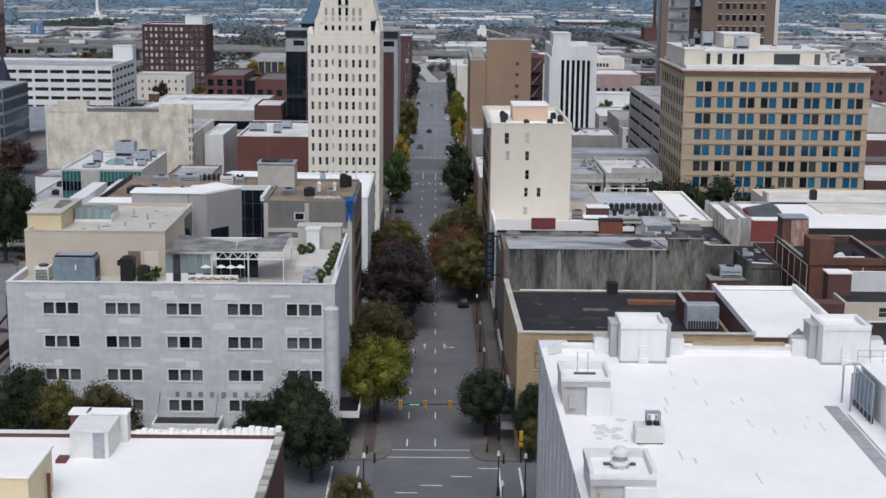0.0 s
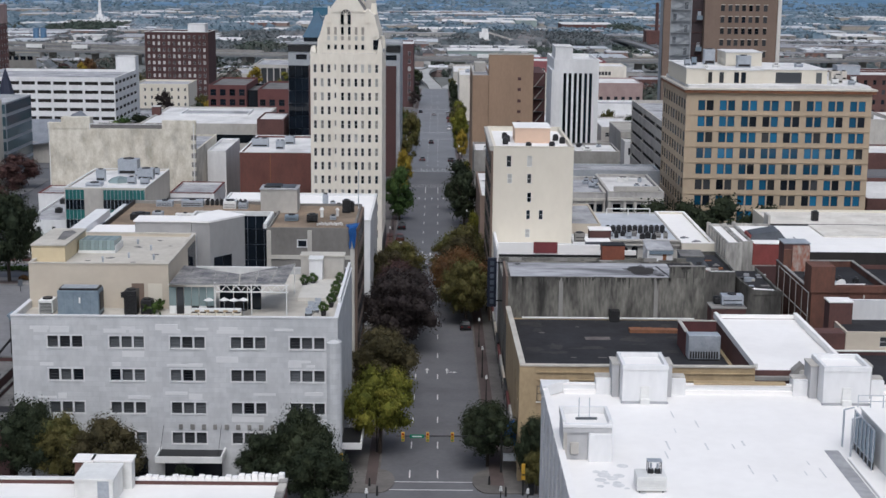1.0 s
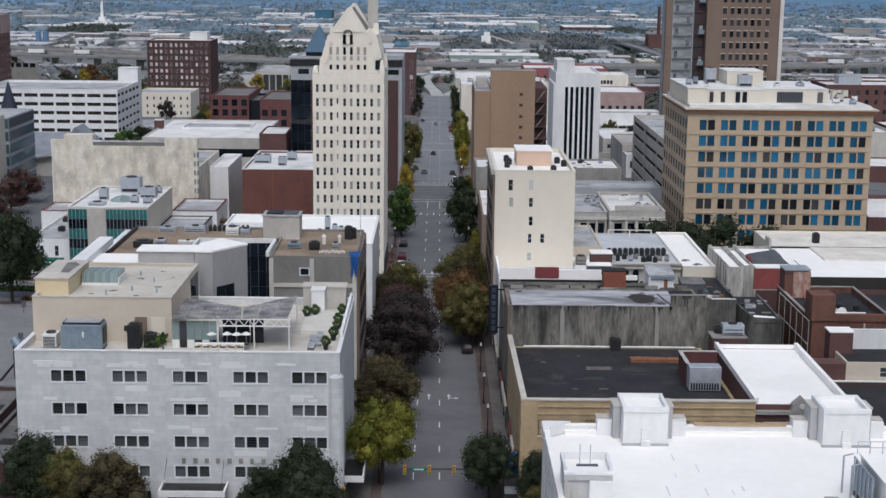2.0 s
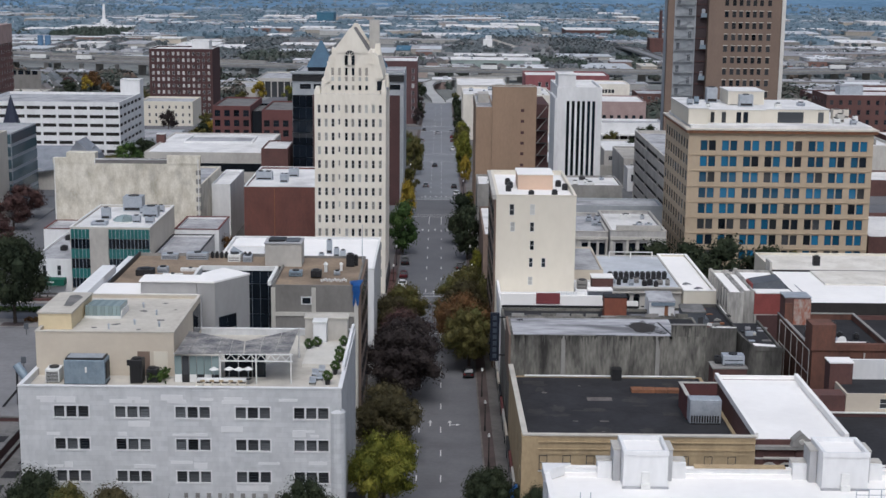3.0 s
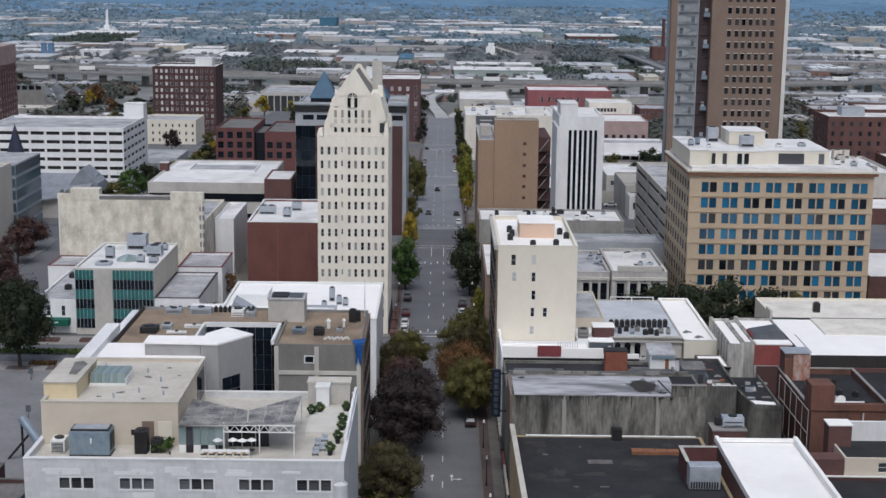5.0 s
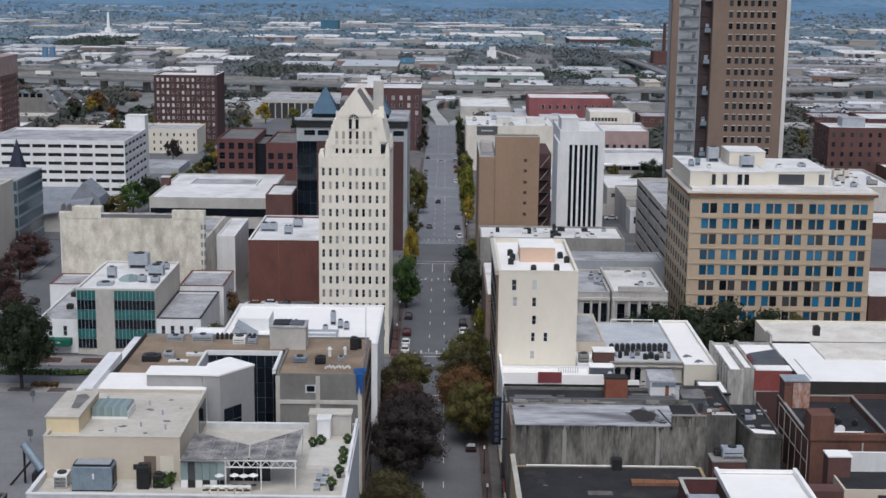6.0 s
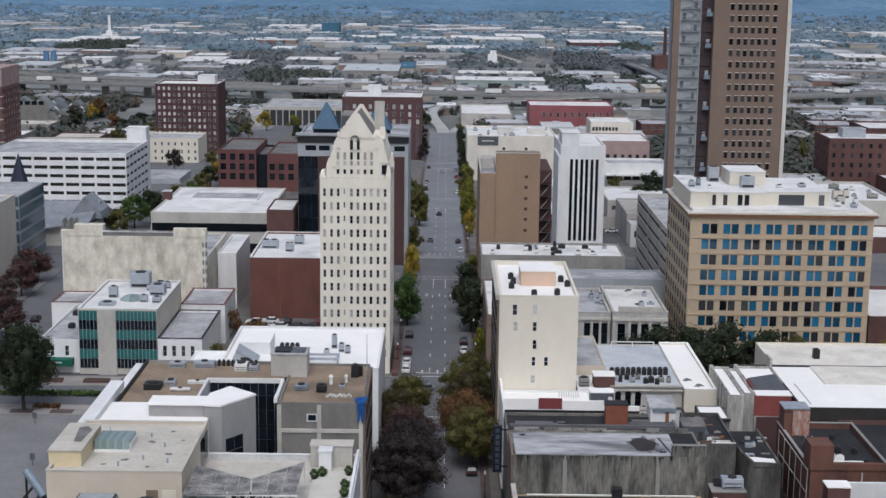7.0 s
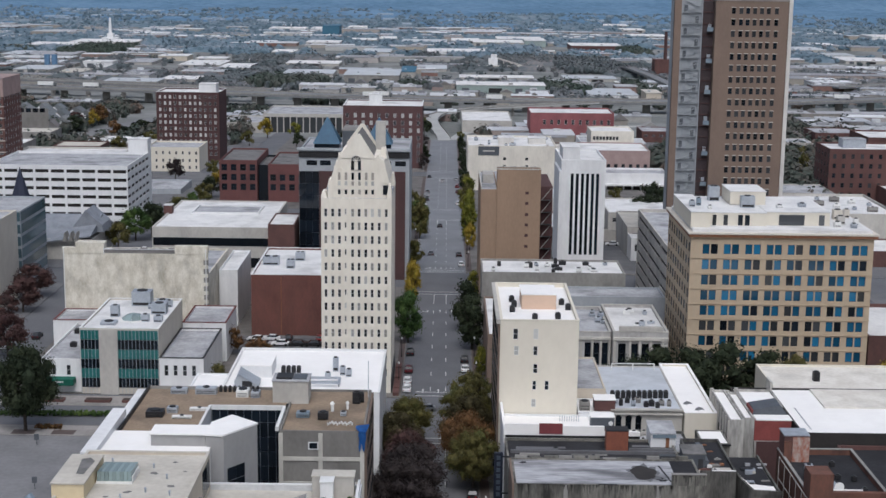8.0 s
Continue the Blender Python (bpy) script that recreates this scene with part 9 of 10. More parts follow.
for y in (139.5, 148.6, 176, 196, 214, 232, 256, 276, 316, 338, 358, 380, 400, 446, 470, 495):
    lamp(-7.3 if y < 283 else -10.2, y)
    lamp(7.3, y + 1)
lamp(10.2, 148.9)
for x, y in ((-6.6, 159.8), (6.6, 163.4), (8.4, 159.9), (-7.6, 162.5)):
    th = thing("bollard", "short black iron bollard on the pavement", "bollard", x, y, g(y) + 0.1, "bollards")
    part("post", rod(bmesh.new(), (x, y, g(y) - 0.05), (x, y, g(y) + 1.0), 0.16, 0.1), DARK_METAL, th)
    part("cap", rod(bmesh.new(), (x, y, g(y) + 1.0), (x, y, g(y) + 1.2), 0.13, 0.05), DARK_METAL, th)
NAVY = mat("navy_enamel", (0.012, 0.016, 0.03), None, 0.5, 1, 0.3, bump=0)
SIGN_DIM = mat("dim_sign_paint", (0.07, 0.085, 0.11), None, 0.6, 1, 0.3, bump=0)
blade = thing("blade_sign", "tall dark blade sign on a shop front", "sign", 9.4, 216, 11)
part("cabinet", soft(box(bmesh.new(), 7.9, 9.3, 215.7, 216.3, 11.2, 18.8), 0.05), NAVY, blade)
for k in range(7):
    part("letter_bar", box(bmesh.new(), 8.3, 8.9, 215.62, 215.7, 11.7 + k * 1.0, 12.35 + k * 1.0), SIGN_DIM, blade)
part("bracket", box(bmesh.new(), 9.2, 10.4, 215.9, 216.1, 12, 12.2), DARK_METAL, blade)
part("bracket", box(bmesh.new(), 9.2, 10.4, 215.9, 216.1, 18, 18.2), DARK_METAL, blade)
aw = thing("shop_awning", "blue canvas awning on a shop front", "awning", 9.4, 173, 4.2)
part("canvas", slab_y(bmesh.new(), [(8.0, 4.2), (10.15, 4.2), (10.15, 6.4), (8.3, 4.9)], 171.5, 175.5), BLUE_TARP, aw)
aw2 = thing("sign_board", "pale hanging shop sign board", "sign", 9.3, 168, 3.6)
part("board", soft(box(bmesh.new(), 8.4, 10.0, 168.0, 168.15, 3.4, 4.4), 0.03), GALV, aw2)
part("bracket", box(bmesh.new(), 9.9, 10.3, 168.05, 168.1, 4.2, 4.4), DARK_METAL, aw2)
# shop fronts and small signs along the east pavement
for k in range(14):
    y = 178 + 7.2 * k
    th = thing("shop_bay", "dark glazed shop bay with a painted fascia", "shop bay", 10, y, g(y))
    part("glass", box(bmesh.new(), 9.25 if y > 250 else 9.95, 9.45 if y > 250 else 10.12, y, y + 5.6, g(y) + 0.6, g(y) + 3.2), GLASS_BLACK, th)
    part("fascia", box(bmesh.new(), 9.1 if y > 250 else 9.8, 9.45 if y > 250 else 10.12, y, y + 6.2, g(y) + 3.2, g(y) + 4.1), (CONCRETE_LIGHT, RED_PAINT, DARK_METAL, BEIGE)[k % 4], th)
plan = thing("planter_box", "long white planter with tan panels on the terrace edge", "planter", -25.8, 166, 21.3)
part("box", soft(box(bmesh.new(), -28.7, -22.9, 165.7, 166.4, 21.3, 22.7), 0.04), WHITE_METAL, plan)
for k in range(5):
    part("panel", box(bmesh.new(), -28.3 + k * 1.12, -27.75 + k * 1.12, 165.62, 165.72, 22.0, 22.6), YELLOW_BRICK, plan)
# brick steps and hedge by the parking lot and tower
wallp = thing("planter_wall", "low red brick planter wall by the tower", "planter", -10.6, 318, 0)
for k in range(6):
    part("brick_step", box(bmesh.new(), -11.2, -9.9, 306 + k * 4.0, 309.4 + k * 4.0, 0.1, 0.9 + 0.12 * (k % 2)), RED_BRICK, wallp)
def hedge(x0, x1, y0, y1, h, kind, seed, z=None):
    r = random.Random(seed)
    verts, faces = [], []
    n = int((x1 - x0) * (y1 - y0) * 26)
    for _ in range(n):
        p = Vector((r.uniform(x0, x1), r.uniform(y0, y1), (g(y0) if z is None else z) + 0.1 + h * (r.random() ** 0.5) * (0.8 + 0.2 * math.sin(r.uniform(0, 6)))))
        nrm = Vector((r.gauss(0, 1), r.gauss(0, 1), r.gauss(0.4, 1))).normalized()
        s = nrm.orthogonal().normalized() * 0.28
        t = nrm.cross(s.normalized()) * 0.22
        i = len(verts)
        verts += [p - s, p - t, p + s, p + t]
        faces.append((i, i + 1, i + 2, i + 3))
    me = bpy.data.meshes.new("hedge")
    me.from_pydata([tuple(v) for v in verts], [], faces)
    me.materials.append(LEAVES[kind])
    tagged(new("hedge", me), "low dense clipped hedge along a parking lot", "hedge", kind="stuff")


setting("pavement", strip(bmesh.new(), -96.5, -53, 276.2, 282.6, 0.19), PAVING_PALE, "pale concrete pavement along the parking lot", "pavement")
for k, x in enumerate((-94, -86.5, -78.5, -70)):
    setting("pavement", strip(bmesh.new(), x, x + 4.6, 276.8, 279.6, 0.2), BRICK_PAVING, "red brick panel in the pavement", "pavement")
setting("pavement", strip(bmesh.new(), -96, -50, 296.5, 303.4, 0.1, kerb=0.1), PAVING_PALE, "pale concrete pavement before the shops", "pavement")
for x in (-94, -87, -77, -69):
    bed = thing("planting_bed", "low red brick planting bed on the pavement", "planter", x + 2.5, 299.4, 0.1)
    part("wall", soft(box(bmesh.new(), x, x + 5.5, 298.4, 300.4, 0.1, 0.65), 0.04), RED_BRICK, bed)
    part("soil", box(bmesh.new(), x + 0.25, x + 5.25, 298.65, 300.15, 0.62, 0.68), BARK, bed)
hedge(-96, -62, 288.6, 290.6, 0.9, "green", 1)
hedge(-82.5, -77, 279.8, 281.6, 0.9, "rust", 3)
for x, y in ((-79.3, 270.1), (-73.1, 246.5)):
    post = thing("sign_post", "small square sign on a thin post in the parking lot", "sign", x, y, 0.17)
    part("post", rod(bmesh.new(), (x, y, 0.17), (x, y, 2.2), 0.05), DARK_METAL, post)
    part("plate", soft(box(bmesh.new(), x - 0.45, x + 0.45, y - 0.05, y + 0.02, 1.3, 2.5), 0.02), SLATE_METAL, post)
hedge(-35.0, -32.9, 168.2, 171.2, 1.3, "green", 4, 21.3)
for x, y in ((-17.0, 183.5), (-16.0, 184.5), (-12.7, 180), (-12.6, 177), (-13.4, 168.6), (-12.8, 173), (-12.5, 185)):
    th = thing("potted_shrub", "small potted shrub on the roof terrace", "plant", x, y, 21.3, "potted shrubs")
    part("pot", rod(bmesh.new(), (x, y, 21.3), (x, y, 21.9), 0.25, 0.35, 10), DARK_METAL, th)
    ob = new("leaves", CROWNS[2])
    ob.parent = th
    ob.matrix_basis = Matrix.Translation((0, 0, 0.2)) @ Matrix.Diagonal((1.3, 1.3, 1.5, 1))

# ---- the valley beyond: raised highway, ramp, sheds, houses, trees, hills ----
def ribbon(name, pts, width, thick, material, label, category, wall=0.9, piers=0.0):
    th = thing(name, label, category, pts[0][0], pts[0][1], pts[0][2] - thick)
    P = [Vector(p) for p in pts]
    L, R = [], []
    for i, p in enumerate(P):
        d = (P[min(i + 1, len(P) - 1)] - P[max(i - 1, 0)])
        n = Vector((-d.y, d.x, 0)).normalized() * width / 2
        L.append(p + n), R.append(p - n)
    bm = bmesh.new()
    up = Vector((0, 0, thick))
    rows = [[bm.verts.new(k) for k in (a, b, b - up, a - up)] for a, b in zip(L, R)]
    for p, q in zip(rows, rows[1:]):
        for i in range(4):
            j = (i + 1) % 4
            bm.faces.new((p[i], p[j], q[j], q[i]))
    bm.faces.new(rows[0][::-1])
    bm.faces.new(rows[-1])
    part("deck", bm, material, th)
    if wall:
        for E in (L, R):
            bm = bmesh.new()
            rows = [[bm.verts.new(k) for k in (a, a + Vector((0, 0.4, 0)), a + Vector((0, 0.4, wall)), a + Vector((0, 0, wall)))] for a in E]
            for p, q in zip(rows, rows[1:]):
                for i in range(4):
                    j = (i + 1) % 4
                    bm.faces.new((p[i], p[j], q[j], q[i]))
            part("barrier", bm, CONCRETE, th)
    if piers:
        for a, b in zip(P, P[1:]):
            n = max(1, int((b - a).length / piers))
            for k in range(n):
                c = a.lerp(b, (k + 0.5) / n)
                if c.z - thick - g(c.y) > 1:
                    part("pier", box(bmesh.new(), c.x - width * 0.12, c.x + width * 0.12, c.y - 0.8, c.y + 0.8, g(c.y) - 1, c.z - thick), CONCRETE, th)
    return th


HWY = mat("highway_concrete", (0.2, 0.205, 0.21), (0.14, 0.145, 0.15), 0.9, 12, 2)
PALE_DECK = mat("pale_ramp_concrete", (0.4, 0.4, 0.39), (0.31, 0.31, 0.3), 0.9, 12, 2)
ribbon("highway", [(-620, 1285, -14), (-380, 1240, -14.5), (-232, 1217, -15), (-107, 1192, -15), (-14, 1172, -15), (80, 1166, -15), (178, 1171, -15), (282, 1186, -15), (370, 1220, -15), (640, 1330, -14)], 26, 1.6, HWY, "raised concrete highway crossing the valley", "highway", 1.1, 30)
ribbon("highway", [(-640, 1372, -13), (-402, 1312, -14), (-267, 1270, -15), (-150, 1236, -15.5)], 16, 1.5, HWY, "second raised highway deck behind the first", "highway", 1.0, 30)
ribbon("ramp", [(-1, 900, g(900) + 0.3), (-2, 925, -16.0), (-6, 960, -15.6), (-9, 990, -15.2), (-10, 1015, -15), (-8, 1040, -15), (-3, 1062, -15), (5, 1078, -15), (14, 1089, -15), (33, 1106, -15), (70, 1130, -15), (120, 1158, -15)], 8.5, 1.0, PALE_DECK, "pale curving concrete ramp up to the highway", "ramp", 0.8, 26)
ribbon("ramp", [(4, 905, g(905) + 0.2), (9, 940, g(940) + 0.3), (20, 985, g(985) + 0.4), (60, 1010, g(1010) + 0.4), (140, 1030, g(1030) + 0.4)], 6.5, 0.6, PALE_DECK, "pale slip road under the ramp", "road", 0)
ribbon("ramp", [(252, 1250, -22), (244, 1380, -29), (237, 1504, -30), (231, 1655, -30), (224, 1790, -31), (216, 1930, -41)], 13, 1.5, HWY, "distant pale flyover ramp", "ramp", 1.0, 40)
ribbon("ramp", [(400, 1500, -28), (560, 1560, -26), (760, 1700, -30)], 18, 1.5, HWY, "distant pale flyover ramp", "ramp", 1.0, 40)
for x, y, k in ((-300, 1230, 0), (-60, 1180, 0), (40, 1167, 1), (225, 1178, 0), (-340, 1236, 1), (330, 1205, 0), (-52, 1183, 1)):
    th = thing("lorry", "white box lorry on the raised highway", "lorry", x, y, -14.9)
    zz = -14.9 if abs(x) < 250 else -14.6
    part("box", soft(box(bmesh.new(), x - 8, x + 5, y - 1.3, y + 1.3, zz + 1.0, zz + 4.0), 0.1), WHITE_METAL, th)
    part("cab", soft(box(bmesh.new(), x + 5.3, x + 8, y - 1.2, y + 1.2, zz + 0.7, zz + 3.2), 0.2), PAINT["grey"], th)
    for dx in (-6, -4.6, 3, 6.6):
        part("wheel", rod(bmesh.new(), (x + dx, y - 1.3, zz + 0.5), (x + dx, y + 1.3, zz + 0.5), 0.5, 0.5, 10), RUBBER, th)

silo = thing("cement_works", "white silo tower with a long sloping conveyor", "silo", 58, 1946, -45)
part("tower", box(bmesh.new(), 56, 68, 1940, 1952, -50, -32), WHITE_PAINT, silo)
part("hopper", box(bmesh.new(), 59, 67, 1942, 1950, -32, -27), WHITE_PAINT, silo)
part("conveyor", rod(bmesh.new(), (68, 1946, -32), (116, 1946, -46), 1.4, 1.4, 4), CONCRETE_LIGHT, silo)
for k in range(4):
    part("trestle", rod(bmesh.new(), (76 + k * 10, 1946, -48), (76 + k * 10, 1946, -34.6 - k * 2.9), 0.5), CONCRETE_LIGHT, silo)
part("shed", box(bmesh.new(), 40, 125, 1925, 1938, -48, -41), CONCRETE_LIGHT, silo)
mon = thing("white_monument", "distant white stepped tower", "monument", -596, 2590, -52)
part("base", box(bmesh.new(), -609, -581, 2575, 2600, -53, -45), WHITE_PAINT, mon)
part("step", box(bmesh.new(), -601, -590, 2580, 2594, -45, -38), WHITE_PAINT, mon)
part("shaft", box(bmesh.new(), -598.5, -593.5, 2584, 2590, -38, -11, 1.1), WHITE_PAINT, mon)
chim = thing("smokestack", "tall dark smokestack beside a red shed", "chimney", 261, 1741, -40)
part("stack", rod(bmesh.new(), (261, 1741, -41), (261, 1741, 15), 2.6, 1.8, 12), DARK_BRICK, chim)
part("shed", box(bmesh.new(), 248, 268, 1735, 1760, -41, -18), RED_BRICK, chim)
tank = thing("storage_tank", "pair of tall blue storage tanks", "tank", -490, 1800, -42)
for dx in (0, 9):
    part("tank", rod(bmesh.new(), (-494 + dx, 1800, -43), (-494 + dx, 1800, -24.8), 3.6, 3.6, 14), mat("pale_blue_tank", (0.14, 0.25, 0.4), None, 0.6, 3, 0.5), tank)

FAR_ROOF = island_mat("far_roofs", ((0.68, 0.69, 0.7), (0.5, 0.51, 0.52), (0.24, 0.24, 0.25), (0.4, 0.41, 0.43), (0.62, 0.63, 0.65), (0.33, 0.33, 0.34), (0.2, 0.2, 0.21), (0.45, 0.47, 0.5)), 0.8, 0.12)
FAR_WALL = island_mat("far_walls", ((0.4, 0.38, 0.35), (0.2, 0.11, 0.09), (0.45, 0.45, 0.44), (0.28, 0.27, 0.25), (0.36, 0.33, 0.28), (0.18, 0.17, 0.17)), 0.9, 0.2)
FAR_HOUSE = island_mat("far_house_roofs", ((0.14, 0.13, 0.125), (0.22, 0.21, 0.2), (0.12, 0.12, 0.13), (0.28, 0.27, 0.26)), 0.9, 0.2)
# tree colours lightened and blued: valley haze is painted into them
HAZED_TREE = patch_mat("hazed_tree_leaves", ((0.062, 0.08, 0.082), (0.098, 0.115, 0.12), (0.14, 0.148, 0.156), (0.19, 0.18, 0.178)), 9, 70)
rf = random.Random(77)


class Pile:
    def __init__(self):
        self.v, self.f = [], []

    def box(self, x0, x1, y0, y1, z0, z1):
        i = len(self.v)
        self.v += [(x0, y0, z0), (x1, y0, z0), (x1, y1, z0), (x0, y1, z0), (x0, y0, z1), (x1, y0, z1), (x1, y1, z1), (x0, y1, z1)]
        self.f += [tuple(i + k for k in q) for q in ((4, 5, 6, 7), (0, 1, 5, 4), (1, 2, 6, 5), (2, 3, 7, 6), (3, 0, 4, 7))]

    def gable(self, x0, x1, y0, y1, z0, z1):
        i = len(self.v)
        xm = (x0 + x1) / 2
        self.v += [(x0, y0, z0), (x1, y0, z0), (x1, y1, z0), (x0, y1, z0), (xm, y0, z1), (xm, y1, z1)]
        self.f += [tuple(i + k for k in q) for q in ((0, 1, 4), (2, 3, 5), (1, 2, 5, 4), (3, 0, 4, 5))]

    def clump(self, x, y, z, r, h, n):
        """A lumpy crown of a few low domes, with leaf cards lying on it."""
        for k in range(2):
            cx, cy = x + (0 if k == 0 else rf.uniform(-0.6, 0.6) * r), y + (0 if k == 0 else rf.uniform(-0.6, 0.6) * r)
            cr, top = r * (0.8 if k == 0 else rf.uniform(0.4, 0.7)), h * (0.88 if k == 0 else rf.uniform(0.5, 0.85))
            i = len(self.v)
            for share, up in ((0.7, 0.15), (0.85, 0.5), (0.5, 0.8)):
                self.v += [(cx + cr * share * math.cos(a) * w, cy + cr * share * math.sin(a) * w, z + top * up * rf.uniform(0.9, 1.1)) for a, w in ((math.tau * (q + 0.5 * (up == 0.5)) / 6, rf.uniform(0.72, 1.15)) for q in range(6))]
            self.v.append((cx, cy, z + top * 0.95))
            for ring in range(2):
                self.f += [(i + ring * 6 + q, i + ring * 6 + (q + 1) % 6, i + ring * 6 + 6 + (q + 1) % 6, i + ring * 6 + 6 + q) for q in range(6)]
            self.f += [(i + 12 + q, i + 12 + (q + 1) % 6, i + 18) for q in range(6)]
        for _ in range(n):
            d = Vector((rf.gauss(0, 1), rf.gauss(0, 1), abs(rf.gauss(0.3, 0.7)))).normalized()
            out = rf.uniform(0.72, 1.18)
            p = Vector((x + d.x * r * out, y + d.y * r * out, z + h * (0.42 + 0.6 * d.z * out)))
            nrm = (d + Vector((rf.uniform(-0.5, 0.5), rf.uniform(-0.5, 0.5), rf.uniform(-0.1, 0.5)))).normalized()
            s = nrm.orthogonal().normalized()
            t = nrm.cross(s) * r * rf.uniform(0.14, 0.3)
            s = s * r * rf.uniform(0.16, 0.34)
            i = len(self.v)
            self.v += [tuple(p - s), tuple(p - t), tuple(p + s), tuple(p + t)]
            self.f.append((i, i + 1, i + 2, i + 3))

    def make(self, name, material, label, category):
        me = bpy.data.meshes.new(name)
        me.from_pydata(self.v, [], self.f)
        if category == "woods":
            me.polygons.foreach_set("use_smooth", [True] * len(me.polygons))
        me.materials.append(material)
        return tagged(new(name, me), label, category, kind="stuff")


# pale sheet roofs with a slight blue haze tint in the colour
HAZED_SHED = mat("haze_tinted_pale_sheet_roof", (0.5, 0.52, 0.54), (0.4, 0.42, 0.44), 0.7, 25, 3, grime=0.2)
BLUE_SHED = mat("blue_sheet_metal", (0.06, 0.16, 0.24), (0.045, 0.12, 0.18), 0.6, 15, 3)
TEAL_SHED = mat("pale_green_sheet", (0.3, 0.36, 0.34), (0.24, 0.29, 0.28), 0.7, 15, 3)
SHED_PLOTS = []
SHED_ROOF = {"W": OLD_WHITE, "C": PALE_ROOF, "P": HAZED_SHED, "G": GREY_ROOF, "B": BLUE_SHED}
SHED_WALL = {"W": WHITE_PAINT, "P": CONCRETE_LIGHT, "C": BEIGE, "D": CONCRETE, "B": BLUE_SHED, "T": TEAL_SHED, "R": RED_BRICK}
SHED_WORDS = {"W": "white", "C": "buff", "P": "pale grey", "G": "grey", "B": "blue"}


def far_shed(x0, x1, y, d, h, kind):
    """A low works shed across the valley: walls, a roof with raised vents, dark doors in the long front."""
    z = g(y)
    th = thing("works_shed", "long low works shed with a " + SHED_WORDS[kind[0]] + " roof across the valley", "shed", (x0 + x1) / 2, y + d / 2, z - 2)
    part("wall", box(bmesh.new(), x0, x1, y, y + d, z - 2, z + h), SHED_WALL[kind[1]], th)
    bm = box(bmesh.new(), x0 - 0.6, x1 + 0.6, y - 0.6, y + d + 0.6, z + h + 0.003, z + h + 0.7)
    part("roof", bm, SHED_ROOF[kind[0]], th)
    w = x1 - x0
    for k in range(1 + int(w / 45)):
        u = x0 + w * ((k * 0.37 + 0.17) % 0.86 + 0.05)
        v = y + d * ((k * 0.53 + 0.2) % 0.7 + 0.1)
        part("roof_vent", box(bmesh.new(), u, u + 2.4 + k % 3 * 1.6, v, v + 3.0, z + h + 0.7, z + h + 1.9), (GALV, CONCRETE, WHITE_METAL)[k % 3], th)
    for k in range(int(w / 26)):
        part("door", box(bmesh.new(), x0 + 5 + 26 * k, x0 + 12 + 26 * k + k % 2 * 6, y - 0.15, y + 0.05, z - 1, z + min(h * 0.75, 4.5)), (SLATE_METAL, DARK_METAL)[k % 2], th)
    SHED_PLOTS.append((x0, x1, y, y + d))


far_shed(-682, -559, 2347, 90, 3.0, "WP")
far_shed(-640, -532, 2478, 90, 3.0, "WP")
far_shed(-635, -605, 2075, 78, 3.0, "PP")
far_shed(-601, -533, 2072, 78, 3.0, "GP")
far_shed(-457, -420, 1829, 29, 6.4, "WW")
far_shed(-421, -386, 1905, 74, 3.0, "GP")
far_shed(-399, -359, 2014, 46, 6.3, "WC")
far_shed(-340, -288, 1848, 90, 3.0, "WP")
far_shed(-349, -307, 2026, 37, 3.0, "WP")
far_shed(-280, -243, 1786, 74, 3.0, "WP")
far_shed(-213, -143, 1935, 54, 3.0, "WP")
far_shed(-187, -130, 1664, 60, 3.3, "PP")
far_shed(-110, -51, 1554, 90, 7.9, "PD")
far_shed(-52, -36, 1654, 89, 7.1, "BP")
far_shed(-37, 0, 1821, 67, 3.0, "PP")
far_shed(-383, -306, 3149, 78, 3.7, "WW")
far_shed(-294, -272, 3168, 79, 3.7, "WW")
far_shed(-243, -210, 2852, 65, 21.2, "BB")
far_shed(-223, -179, 3290, 75, 3.0, "WW")
far_shed(-81, 0, 2628, 90, 3.1, "PP")
far_shed(-31, 62, 2291, 83, 3.0, "WW")
far_shed(47, 139, 2580, 90, 6.0, "WP")
far_shed(137, 173, 2554, 90, 11.0, "WT")
far_shed(95, 181, 2762, 90, 4.3, "WP")
far_shed(208, 293, 2439, 84, 8.6, "WR")
far_shed(153, 176, 2345, 25, 3.0, "WP")
far_shed(378, 438, 3525, 90, 5.5, "WP")
far_shed(391, 443, 3263, 90, 5.1, "WP")
far_shed(368, 452, 2981, 90, 3.5, "WP")
far_shed(10, 96, 1408, 39, 7.2, "WT")
far_shed(15, 98, 1630, 35, 3.0, "WP")
far_shed(132, 191, 1631, 41, 3.2, "PP")
far_shed(182, 203, 1561, 15, 3.0, "WP")
far_shed(133, 178, 1345, 69, 3.0, "PW")
far_shed(183, 197, 1328, 36, 6.2, "CC")
far_shed(207, 238, 1568, 31, 3.0, "PP")
far_shed(-347, -293, 1469, 40, 3.0, "PP")
far_shed(-298, -261, 1520, 43, 3.0, "WP")
far_shed(-438, -411, 1636, 52, 3.0, "CC")
far_shed(-503, -460, 1687, 65, 3.0, "PP")
far_shed(543, 568, 2422, 90, 3.8, "PP")
far_shed(663, 721, 2689, 78, 3.2, "WP")
far_shed(577, 643, 2472, 90, 4.8, "PP")
far_shed(854, 909, 2936, 90, 10.3, "WW")
far_shed(591, 635, 2267, 57, 6.2, "PW")
far_shed(589, 660, 2149, 79, 4.2, "WP")
far_shed(-273, -250, 2013, 36, 3.0, "WP")
far_shed(-247, -189, 2559, 71, 3.0, "WP")
far_shed(-177, -130, 2684, 60, 3.0, "WP")
far_shed(-127, -96, 2740, 81, 3.2, "WW")
